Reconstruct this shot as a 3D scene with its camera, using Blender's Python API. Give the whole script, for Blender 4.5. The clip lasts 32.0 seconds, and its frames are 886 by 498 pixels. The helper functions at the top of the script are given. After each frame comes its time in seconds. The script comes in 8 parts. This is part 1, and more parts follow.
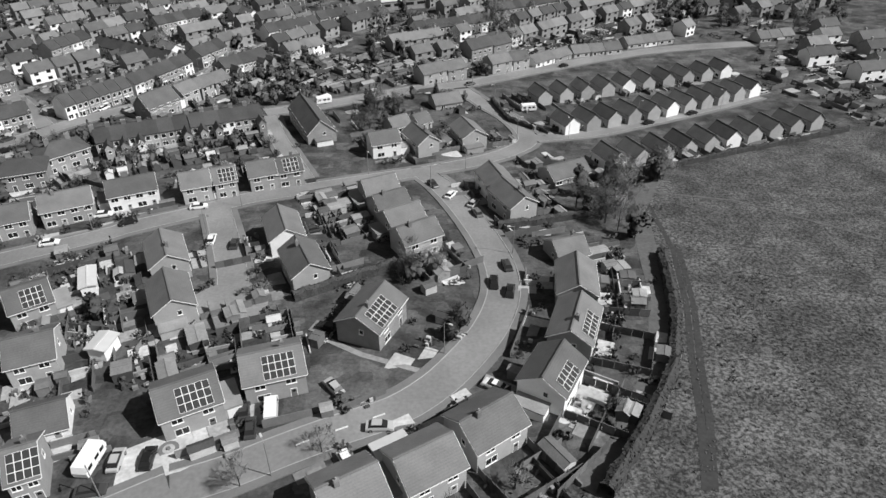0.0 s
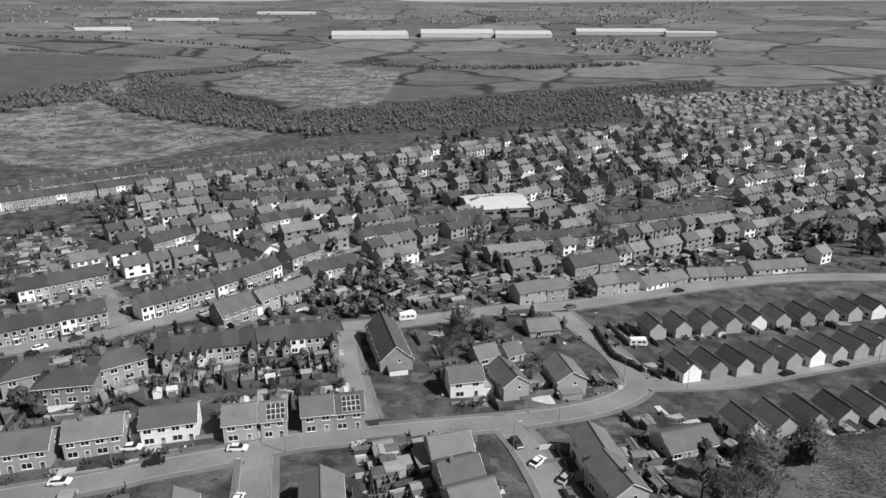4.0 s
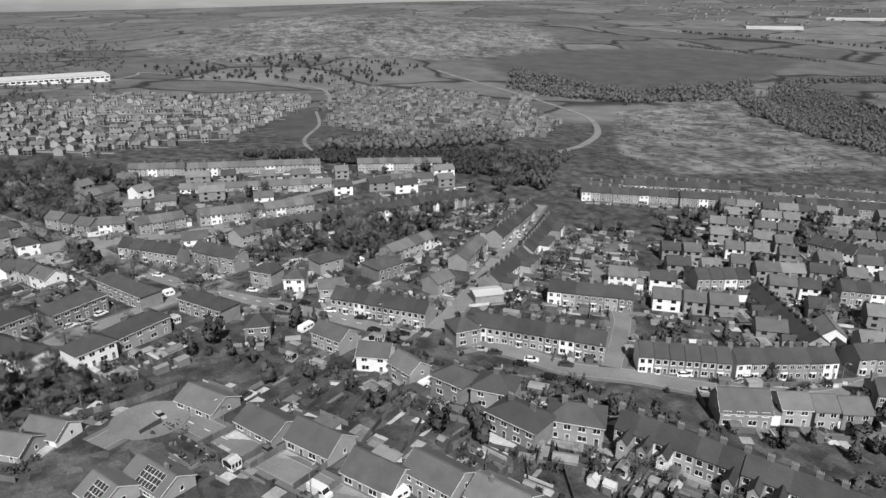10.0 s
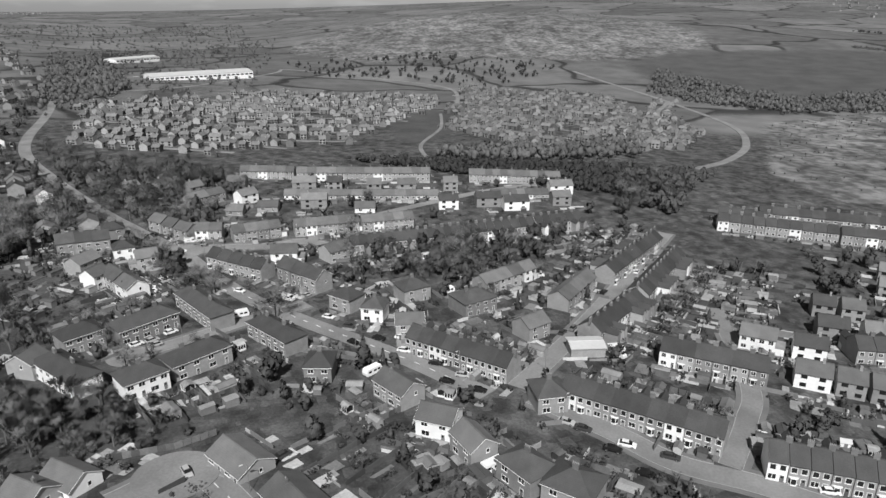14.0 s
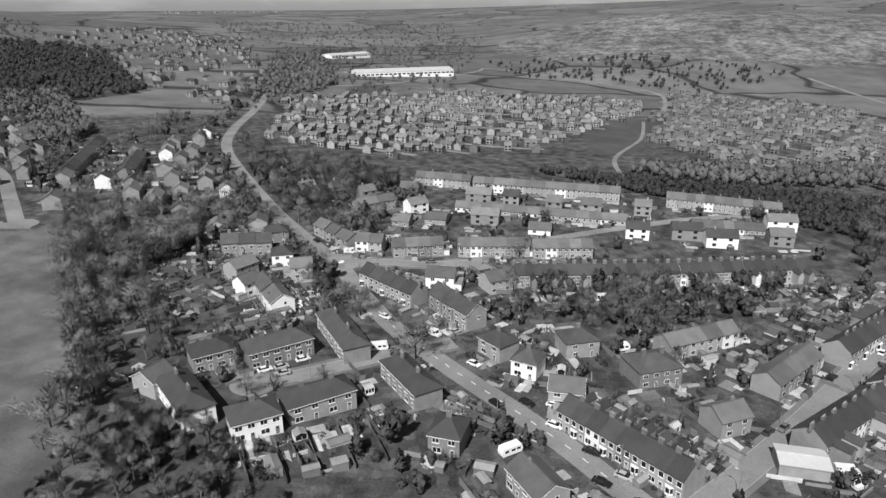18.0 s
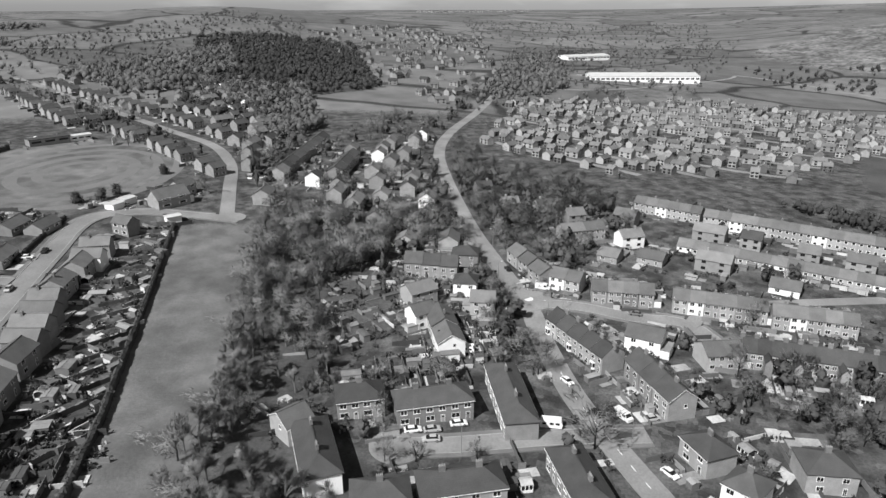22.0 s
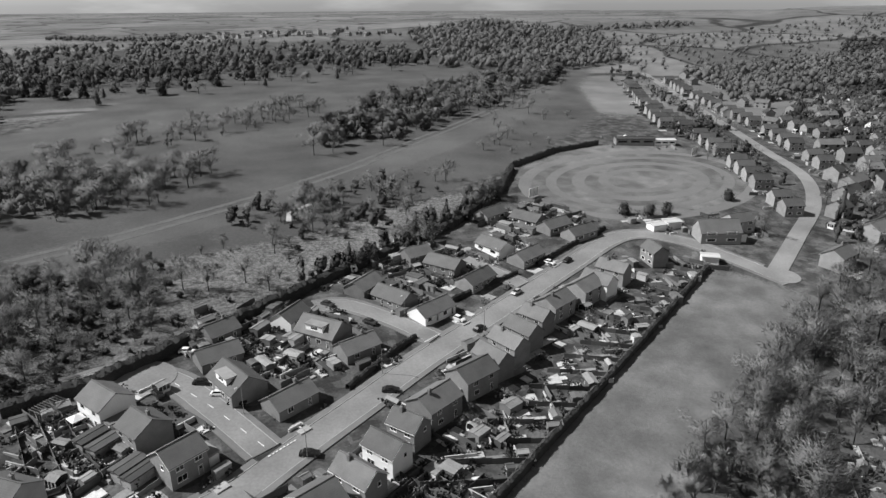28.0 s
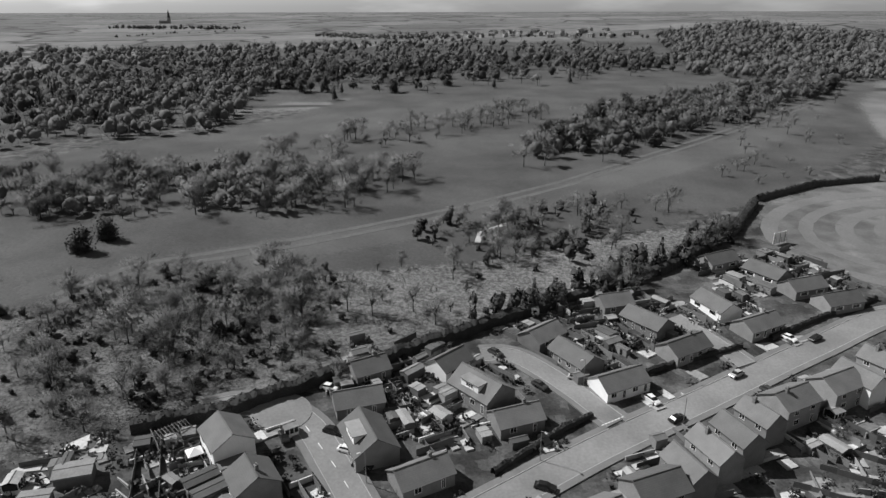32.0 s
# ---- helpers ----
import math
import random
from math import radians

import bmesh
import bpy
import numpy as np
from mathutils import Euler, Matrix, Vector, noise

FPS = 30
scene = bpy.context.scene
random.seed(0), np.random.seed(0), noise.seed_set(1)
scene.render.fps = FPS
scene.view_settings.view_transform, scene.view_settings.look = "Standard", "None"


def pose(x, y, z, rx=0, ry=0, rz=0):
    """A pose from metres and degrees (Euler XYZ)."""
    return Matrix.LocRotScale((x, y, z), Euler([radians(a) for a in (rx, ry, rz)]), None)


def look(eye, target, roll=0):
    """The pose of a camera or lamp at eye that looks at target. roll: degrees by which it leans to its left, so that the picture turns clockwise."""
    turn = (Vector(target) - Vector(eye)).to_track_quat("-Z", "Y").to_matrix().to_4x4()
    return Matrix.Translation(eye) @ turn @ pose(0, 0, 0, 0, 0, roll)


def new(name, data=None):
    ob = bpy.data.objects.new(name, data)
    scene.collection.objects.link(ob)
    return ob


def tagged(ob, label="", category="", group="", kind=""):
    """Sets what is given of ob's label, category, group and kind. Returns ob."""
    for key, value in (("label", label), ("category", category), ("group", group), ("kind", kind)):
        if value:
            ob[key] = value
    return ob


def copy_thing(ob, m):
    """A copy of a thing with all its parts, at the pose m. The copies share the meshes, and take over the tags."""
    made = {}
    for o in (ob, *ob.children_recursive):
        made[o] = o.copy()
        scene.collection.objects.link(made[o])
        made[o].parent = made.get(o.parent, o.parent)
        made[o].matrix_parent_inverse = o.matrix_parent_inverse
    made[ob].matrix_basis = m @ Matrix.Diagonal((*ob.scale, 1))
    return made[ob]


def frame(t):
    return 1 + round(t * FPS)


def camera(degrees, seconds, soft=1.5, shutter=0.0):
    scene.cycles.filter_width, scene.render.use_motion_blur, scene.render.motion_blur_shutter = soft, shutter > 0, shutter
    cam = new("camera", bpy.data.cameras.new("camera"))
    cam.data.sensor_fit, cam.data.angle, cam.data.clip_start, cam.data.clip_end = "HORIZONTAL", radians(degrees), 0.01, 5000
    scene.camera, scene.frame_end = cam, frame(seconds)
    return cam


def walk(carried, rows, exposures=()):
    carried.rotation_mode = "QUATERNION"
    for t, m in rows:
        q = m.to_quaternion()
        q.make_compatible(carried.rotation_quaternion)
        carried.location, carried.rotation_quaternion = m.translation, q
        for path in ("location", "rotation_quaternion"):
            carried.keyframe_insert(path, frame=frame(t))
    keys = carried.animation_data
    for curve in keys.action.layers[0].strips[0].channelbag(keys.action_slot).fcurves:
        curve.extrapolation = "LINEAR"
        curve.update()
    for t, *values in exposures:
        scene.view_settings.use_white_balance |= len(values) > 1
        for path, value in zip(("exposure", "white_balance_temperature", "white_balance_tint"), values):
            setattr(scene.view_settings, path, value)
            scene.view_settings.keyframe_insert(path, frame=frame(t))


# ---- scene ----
cam = camera(66.839, 32.0, soft=1.5)


def view(t, x, y, z, yaw, pitch, lean):
    """A row of the flight: yaw to the left of +y, pitch up, lean as look() takes it."""
    return t, pose(x, y, z, 90 + pitch, 0, yaw) @ pose(0, 0, 0, 0, 0, lean)


walk(cam, [
    view(0, -188.46, -95.64, 84.94, -3.908, -35.121, 0.029),
    view(0.5, -187.51, -91.95, 84.82, -2.636, -34.744, 0.029),
    view(1, -186.67, -88.25, 84.69, -1.425, -33.865, -0.054),
    view(1.5, -185.85, -84.38, 84.64, -0.233, -32.648, -0.069),
    view(2, -185.22, -80.42, 84.45, 0.913, -31.104, -0.113),
    view(2.5, -184.74, -76.47, 84.28, 2.054, -29.029, -0.163),
    view(3, -184.45, -72.24, 84.23, 3.117, -26.089, -0.139),
    view(3.5, -184.58, -68.07, 84.37, 4.243, -23.004, 0.087),
    view(5.5, -182.71, -51.05, 85.60, 13.073, -12.584, -0.186),
    view(6, -183.05, -46.73, 84.71, 17.163, -15.057, 0.007),
    view(6.5, -183.35, -42.39, 84.89, 21.833, -18.225, 0.073),
    view(7, -183.83, -38.21, 84.95, 27.414, -19.482, 0.147),
    view(7.5, -184.48, -34.22, 85.06, 34.081, -19.512, 0.179),
    view(8, -185.73, -29.45, 84.90, 40.246, -19.551, 0.210),
    view(8.5, -186.37, -25.36, 85.20, 44.720, -19.602, 0.132),
    view(9, -187.66, -21.42, 85.43, 47.404, -19.683, 0.158),
    view(9.5, -189.48, -17.69, 85.64, 50.903, -19.733, 0.194),
    view(10, -191.23, -14.02, 85.83, 56.927, -19.775, 0.185),
    view(10.5, -192.66, -9.87, 86.04, 62.548, -19.779, 0.070),
    view(11, -194.24, -5.37, 86.65, 64.768, -19.892, -0.122),
    view(11.5, -196.64, -2.09, 86.92, 65.199, -19.924, -0.069),
    view(12, -199.79, 1.00, 86.98, 65.400, -19.939, -0.036),
    view(12.5, -203.11, 3.91, 87.17, 65.501, -19.962, -0.019),
    view(13, -205.48, 6.93, 87.74, 65.703, -19.992, -0.030),
    view(13.5, -208.71, 9.83, 87.94, 67.006, -20.036, -0.031),
    view(14, -212.81, 12.29, 87.49, 68.730, -19.989, -0.038),
    view(14.5, -217.67, 14.49, 87.01, 71.271, -19.985, 0.153),
    view(15, -221.85, 16.59, 87.01, 75.086, -20.030, 0.157),
    view(15.5, -225.64, 19.46, 87.66, 79.787, -20.156, -0.109),
    view(17.5, -242.62, 27.60, 86.80, 85.419, -20.051, -0.129),
    view(18, -247.17, 29.31, 86.84, 85.832, -20.064, -0.227),
    view(18.5, -251.91, 30.57, 86.78, 87.553, -20.063, -0.229),
    view(19, -256.76, 31.79, 86.65, 91.622, -20.056, -0.265),
    view(19.5, -261.40, 32.99, 86.85, 96.608, -20.064, -0.322),
    view(20, -266.18, 33.96, 87.00, 100.155, -20.069, -0.259),
    view(20.5, -270.81, 34.46, 86.99, 102.599, -20.052, -0.243),
    view(21, -275.71, 34.97, 87.12, 103.872, -20.084, -0.254),
    view(21.5, -280.74, 35.10, 86.95, 104.381, -20.049, -0.199),
    view(22, -285.59, 35.17, 86.83, 105.549, -20.030, -0.200),
    view(22.5, -290.65, 35.11, 86.70, 108.470, -20.008, -0.206),
    view(23, -295.29, 34.31, 87.05, 112.377, -20.034, -0.208),
    view(23.5, -298.71, 33.23, 87.93, 117.046, -20.074, -0.101),
    view(24, -303.17, 32.37, 88.21, 121.703, -20.075, -0.075),
    view(24.5, -307.72, 32.13, 88.24, 126.458, -20.070, -0.223),
    view(25, -311.70, 31.60, 88.29, 131.356, -19.994, -0.332),
    view(25.5, -316.03, 29.60, 88.33, 136.216, -19.988, -0.253),
    view(27.5, -331.57, 21.11, 88.21, 151.811, -19.952, -0.247),
    view(28, -335.23, 18.15, 88.10, 155.509, -19.963, -0.241),
    view(28.5, -338.82, 14.99, 87.90, 158.815, -19.916, -0.268),
    view(29, -341.93, 11.89, 87.95, 161.852, -19.896, -0.324),
    view(29.5, -344.39, 8.77, 87.92, 164.789, -19.866, -0.312),
    view(30, -346.72, 4.96, 87.76, 167.963, -19.841, -0.274),
    view(30.5, -348.60, 0.83, 87.78, 171.153, -19.904, -0.133),
    view(31, -350.43, -3.29, 87.38, 173.503, -19.807, -0.062),
    view(31.5, -352.56, -7.37, 87.58, 174.957, -19.884, -0.105),
    view(32, -354.32, -11.51, 87.64, 175.549, -19.896, -0.100),
], exposures=[(0, 0.0), (6, -0.1), (13, -0.14), (20, 0.05), (24.5, 0.28), (28, 0.15), (32, 0.0)])
# ---- sky and sun ----
SUN_TO = Vector((0.632, -0.285, 0.719)).normalized()
world = bpy.data.worlds.new("sky")
scene.world = world
world.use_nodes = True
wn = world.node_tree
for n in list(wn.nodes):
    wn.nodes.remove(n)
w_sky = wn.nodes.new("ShaderNodeTexSky")
w_sky.sky_type = "NISHITA"
w_sky.sun_disc = False
w_sky.sun_elevation = math.asin(SUN_TO.z)
w_sky.sun_rotation = math.atan2(SUN_TO.x, SUN_TO.y)
w_bw = wn.nodes.new("ShaderNodeRGBToBW")
w_bg = wn.nodes.new("ShaderNodeBackground")
w_bg.inputs["Strength"].default_value = 0.05
w_out = wn.nodes.new("ShaderNodeOutputWorld")
wn.links.new(w_sky.outputs[0], w_bw.inputs[0])
# thin broken cloud: a paler veil on the same sky
w_co = wn.nodes.new("ShaderNodeTexCoord")
w_sq = wn.nodes.new("ShaderNodeMapping")
w_sq.inputs["Scale"].default_value = (3.0, 3.0, 16.0)
w_no = wn.nodes.new("ShaderNodeTexNoise")
w_no.inputs["Scale"].default_value = 2.2
w_no.inputs["Detail"].default_value = 6.0
w_mr = wn.nodes.new("ShaderNodeMapRange")
for k, v in (("From Min", 0.5), ("From Max", 0.72), ("To Min", 1.12), ("To Max", 1.55)):
    w_mr.inputs[k].default_value = v
w_mu = wn.nodes.new("ShaderNodeMath")
w_mu.operation = "MULTIPLY"
wn.links.new(w_co.outputs["Generated"], w_sq.inputs[0])
wn.links.new(w_sq.outputs[0], w_no.inputs["Vector"])
wn.links.new(w_no.outputs["Fac"], w_mr.inputs["Value"])
wn.links.new(w_bw.outputs[0], w_mu.inputs[0])
wn.links.new(w_mr.outputs[0], w_mu.inputs[1])
# spring haze: the sky pales smoothly towards the horizon all round
w_se = wn.nodes.new("ShaderNodeSeparateXYZ")
w_hz = wn.nodes.new("ShaderNodeMapRange")
w_hz.interpolation_type = "SMOOTHSTEP"
for k, v in (("From Min", 0.0), ("From Max", 0.45), ("To Min", 2.0), ("To Max", 1.0)):
    w_hz.inputs[k].default_value = v
w_m2 = wn.nodes.new("ShaderNodeMath")
w_m2.operation = "MULTIPLY"
wn.links.new(w_co.outputs["Generated"], w_se.inputs[0])
wn.links.new(w_se.outputs["Z"], w_hz.inputs["Value"])
wn.links.new(w_mu.outputs[0], w_m2.inputs[0])
wn.links.new(w_hz.outputs[0], w_m2.inputs[1])
wn.links.new(w_m2.outputs[0], w_bg.inputs[0])
wn.links.new(w_bg.outputs[0], w_out.inputs[0])
sun = new("sun", bpy.data.lights.new("sun", "SUN"))
sun.data.energy, sun.data.angle = 5.6, radians(0.53)
sun.matrix_world = look((0, 0, 300), Vector((0, 0, 300)) - SUN_TO)

# ---- lie of the land ----
def smooth(a, b, v):
    u = np.clip((v - a) / (b - a), 0, 1)
    return u * u * (3 - 2 * u)


def height(x, y):
    """Height of the ground: a town on a slope, a valley, hills round it."""
    s = 0.0051 * x - 0.0548 * y
    for cx, cy, a in SWELLS:
        s = s + a * np.exp(-((x - cx) ** 2 + (y - cy) ** 2) / (2 * 110.0 ** 2))
    s = 28 * np.tanh(s / 28)
    r = np.hypot(x + 270, y - 20)
    top = 48 + 88 * smooth(-0.1, 0.75, (y - 20) / (r + 1e-9))
    z = s + (top - s) * smooth(700, 4500, r)
    for cx, cy, a, sx, sy in HILLS:
        z = z + a * np.exp(-((x - cx) / sx) ** 2 - ((y - cy) / sy) ** 2) * smooth(450, 900, r)
    return z


SWELLS = [(-560, -200, -0.2), (-440, -200, 0.6), (-320, -200, 0.6), (-200, -200, 2.9), (-80, -200, 2.2), (-560, -80, -0.7), (-440, -80, -3.6), (-320, -80, -2.1), (-200, -80, 3.5), (-80, -80, 3.1), (-560, 40, -0.6), (-440, 40, -5.2), (-320, 40, 0.5), (-200, 40, 1.9), (-80, 40, -2.7), (-560, 160, 3.5), (-440, 160, -3.7), (-320, 160, 1.6), (-200, 160, 0.4), (-80, 160, -6.1), (-560, 280, 3.1), (-440, 280, -1.2), (-320, 280, 0.9), (-200, 280, -2), (-80, 280, -4.9)]
HILLS = [(-1900, 700, 62, 520, 420), (-1500, 1250, 25, 500, 400), (-2600, 1500, 35, 800, 700), (-1700, -900, 55, 500, 420), (-900, -1150, 30, 380, 300), (-900, 3200, 25, 420, 300), (-1150, 4000, 26, 330, 300), (-2600, 3300, 14, 700, 400)]

# ---- materials ----
def surface(name, v, rough=0.85, grain=(6.0, 0.15), stain=(0.5, 0.15), bump=(0.0, 0.0), rand=0.0, metal=0.0, bands=(0.0, 0.0), spec=0.3, isle=0.0):
    """A grey procedural surface: base value, two scales of variation, relief, a shift from thing to thing."""
    m = bpy.data.materials.new(name)
    m.use_nodes = True
    nt = m.node_tree
    bsdf = nt.nodes["Principled BSDF"]
    bsdf.inputs["Roughness"].default_value = rough
    bsdf.inputs["Metallic"].default_value = metal
    bsdf.inputs["Specular IOR Level"].default_value = spec
    geo = nt.nodes.new("ShaderNodeNewGeometry")

    def math_node(op, a, b):
        n = nt.nodes.new("ShaderNodeMath")
        n.operation = op
        for k, s in enumerate((a, b)):
            if isinstance(s, (int, float)):
                n.inputs[k].default_value = s
            else:
                nt.links.new(s, n.inputs[k])
        return n.outputs[0]

    def noise_of(scale, detail=3.0):
        n = nt.nodes.new("ShaderNodeTexNoise")
        n.inputs["Scale"].default_value = scale
        n.inputs["Detail"].default_value = detail
        nt.links.new(geo.outputs["Position"], n.inputs["Vector"])
        return n.outputs["Fac"]

    val = None
    for scale, amount in (grain, stain):
        if amount:
            f = math_node("MULTIPLY_ADD", noise_of(scale), 2.0 * amount * 1.6)
            f.node.inputs[2].default_value = 1.0 - amount * 1.6
            val = f if val is None else math_node("MULTIPLY", val, f)
    if rand:
        info = nt.nodes.new("ShaderNodeObjectInfo")
        f = math_node("MULTIPLY_ADD", info.outputs["Random"], 2.0 * rand)
        f.node.inputs[2].default_value = 1.0 - rand
        val = f if val is None else math_node("MULTIPLY", val, f)
    if isle:
        f = math_node("MULTIPLY_ADD", geo.outputs["Random Per Island"], 2.0 * isle)
        f.node.inputs[2].default_value = 1.0 - isle
        val = f if val is None else math_node("MULTIPLY", val, f)
    if bands[1]:
        sep = nt.nodes.new("ShaderNodeSeparateXYZ")
        nt.links.new(geo.outputs["Position"], sep.inputs[0])
        fr = math_node("FRACT", math_node("DIVIDE", sep.outputs[2], bands[0]), 0.0)
        f = math_node("MULTIPLY_ADD", fr, bands[1])
        f.node.inputs[2].default_value = 1.0 - bands[1] / 2
        val = f if val is None else math_node("MULTIPLY", val, f)
    if val is None:
        bsdf.inputs["Base Color"].default_value = (v, v, v, 1)
    else:
        val = math_node("MULTIPLY", val, v)
        nt.links.new(val, bsdf.inputs["Base Color"])
    if bump[1]:
        b = nt.nodes.new("ShaderNodeBump")
        b.inputs["Strength"].default_value = bump[1]
        b.inputs["Distance"].default_value = 0.2
        nt.links.new(noise_of(bump[0], 4.0), b.inputs["Height"])
        nt.links.new(b.outputs[0], bsdf.inputs["Normal"])
    return m


SLATE = surface("slate_roof", 0.055, 0.75, (3.0, 0.18), (0.25, 0.22), (9.0, 0.25), 0.25, bands=(0.22, 0.16))
TILE = surface("concrete_tile_roof", 0.13, 0.8, (4.0, 0.14), (0.3, 0.2), (9.0, 0.25), 0.32, bands=(0.2, 0.14))
DARKTILE = surface("dark_tile_roof", 0.068, 0.75, (4.0, 0.16), (0.3, 0.22), (9.0, 0.25), 0.3, bands=(0.2, 0.14))
MIDTILE = surface("mid_tile_roof", 0.09, 0.78, (4.0, 0.16), (0.3, 0.22), (9.0, 0.25), 0.25, bands=(0.2, 0.14))
BRICK = surface("brick_wall", 0.25, 0.9, (7.0, 0.22), (0.5, 0.18), (12.0, 0.2), 0.25, bands=(0.15, 0.1))
PALE = surface("pale_brick_wall", 0.32, 0.9, (7.0, 0.15), (0.5, 0.12), (12.0, 0.2), 0.2)
DARKBRICK = surface("dark_brick_wall", 0.21, 0.9, (7.0, 0.2), (0.5, 0.15), (12.0, 0.2), 0.25)
RENDER = surface("white_render", 0.78, 0.85, (3.0, 0.05), (0.4, 0.07), (20.0, 0.05), 0.06)
TRIM = surface("white_trim", 0.78, 0.5, (5.0, 0.05), (0.8, 0.05))
PANE = surface("window_pane", 0.02, 0.08, (2.0, 0.0), (0.3, 0.3), spec=0.5)
DOOR = surface("painted_door", 0.22, 0.5, (3.0, 0.1), (0.5, 0.1), rand=0.7)
STACK = surface("chimney_brick", 0.16, 0.9, (8.0, 0.25), (0.8, 0.2), rand=0.2)
POT = surface("clay_pot", 0.3, 0.8)
FELT = surface("felt_flat_roof", 0.2, 0.9, (4.0, 0.15), (0.4, 0.25), rand=0.35)
SOLAR = surface("solar_cell", 0.045, 0.25, (2.0, 0.1), (0.3, 0.1), spec=0.5)
SOLAR_RIM = surface("solar_rim", 0.6, 0.4)
ASPHALT = surface("asphalt", 0.215, 0.9, (1.6, 0.16), (0.07, 0.34), (30.0, 0.2))
PAVING = surface("pavement_asphalt", 0.165, 0.9, (3.0, 0.12), (0.15, 0.25), (30.0, 0.2))
KERB = surface("kerb_stone", 0.34, 0.85)
LINE = surface("road_paint", 0.7, 0.7, (5.0, 0.25), (1.0, 0.2))
SLABS = surface("patio_slabs", 0.36, 0.9, (1.6, 0.25), (0.3, 0.25), rand=0.45)
WOODEN = surface("weathered_wood", 0.13, 0.9, (5.0, 0.2), (0.4, 0.2), rand=0.5)
PANEL = surface("fence_wood", 0.12, 0.9, (4.0, 0.25), (0.5, 0.2), rand=0.45)
PAINTS = [surface("car_paint_" + n, v, 0.25, (2.0, 0.0), (0.5, 0.06), spec=0.6) for n, v in (("white", 0.75), ("black", 0.015), ("silver", 0.4), ("dark", 0.05), ("mid", 0.14))]
RUBBER = surface("rubber", 0.02, 0.8)
BARK = surface("bark", 0.13, 0.95, (8.0, 0.3), (0.8, 0.2))
TWIG = surface("bare_twigs", 0.155, 0.95, (1.2, 0.3), (0.2, 0.2), rand=0.3)
LEAF = surface("evergreen_leaf", 0.055, 0.8, (1.5, 0.3), (0.2, 0.2), rand=0.35)
HEDGE = surface("hedge_leaf", 0.045, 0.85, (3.0, 0.45), (0.4, 0.25), rand=0.3)
STRIPE = surface("mown_stripe", 0.148, 0.95, (1.3, 0.15), (0.05, 0.2))
FARTREE = surface("far_woodland", 0.105, 0.95, (0.35, 0.25), (0.02, 0.3))
# dark conifers; the low value also stands in for cloud shadow on the hill wood
FARDARK = surface("far_conifer_and_cloud_shade", 0.04, 0.95, (0.3, 0.35), (0.02, 0.25))
SHEET = surface("pale_metal_sheet", 0.52, 0.5, (1.0, 0.06), (0.1, 0.1))
BARE = surface("trodden_path", 0.42, 0.95, (2.0, 0.15), (0.2, 0.2))
YARD_WOOD = surface("yard_wood", 0.13, 0.9, (5.0, 0.2), (0.4, 0.2), isle=0.6)
YARD_SLAB = surface("yard_slab", 0.34, 0.9, (1.6, 0.25), (0.3, 0.25), isle=0.6)
YARD_ROOF = surface("yard_roof", 0.18, 0.8, (3.0, 0.2), (0.4, 0.2), isle=0.7)
YARD_WALL = surface("yard_wall", 0.34, 0.9, (5.0, 0.2), (0.4, 0.2), isle=0.7)
STRAW = surface("dry_grass", 0.1, 0.95, (1.5, 0.3), (0.1, 0.3))
FARROOF = surface("mixed_tile_roof", 0.15, 0.85, (4.0, 0.14), (0.3, 0.2), isle=0.35)
STEEL = surface("galvanised_steel", 0.3, 0.5, metal=0.5)


# ---- mesh building ----
class Form:
    """Vertices, faces and material slots of one mesh."""

    def __init__(self):
        self.v, self.f, self.m = [], [], []

    def face(self, pts, slot=0):
        k = len(self.v)
        self.v += [tuple(p) for p in pts]
        self.f.append(tuple(range(k, k + len(pts))))
        self.m.append(slot)

    def box(self, x0, y0, z0, x1, y1, z1, slot=0):
        k = len(self.v)
        self.v += [(x0, y0, z0), (x1, y0, z0), (x1, y1, z0), (x0, y1, z0), (x0, y0, z1), (x1, y0, z1), (x1, y1, z1), (x0, y1, z1)]
        for q in ((3, 2, 1, 0), (4, 5, 6, 7), (0, 1, 5, 4), (1, 2, 6, 5), (2, 3, 7, 6), (3, 0, 4, 7)):
            self.f.append(tuple(k + i for i in q))
            self.m.append(slot)

    def prism(self, bottom, top, slot=0):
        """A solid between two loops of as many points."""
        k, n = len(self.v), len(bottom)
        self.v += [tuple(p) for p in bottom] + [tuple(p) for p in top]
        self.f.append(tuple(k + i for i in reversed(range(n))))
        self.f.append(tuple(k + n + i for i in range(n)))
        self.m += [slot, slot]
        for i in range(n):
            j = (i + 1) % n
            self.f.append((k + i, k + j, k + n + j, k + n + i))
            self.m.append(slot)

    def tube(self, a, b, r0, r1, sides=5, slot=0):
        a, b = Vector(a), Vector(b)
        d = (b - a).normalized()
        u = d.orthogonal().normalized()
        w = d.cross(u)
        ring = lambda c, r: [tuple(c + (u * math.cos(6.2832 * i / sides) + w * math.sin(6.2832 * i / sides)) * r) for i in range(sides)]
        self.prism(ring(a, r0), ring(b, r1), slot)

    def mesh(self, name, mats, smooth_shade=False):
        me = bpy.data.meshes.new(name)
        me.from_pydata(self.v, [], self.f)
        for m in mats if isinstance(mats, (list, tuple)) else [mats]:
            me.materials.append(m)
        me.polygons.foreach_set("material_index", self.m)
        if smooth_shade:
            me.polygons.foreach_set("use_smooth", [True] * len(self.f))
        return me


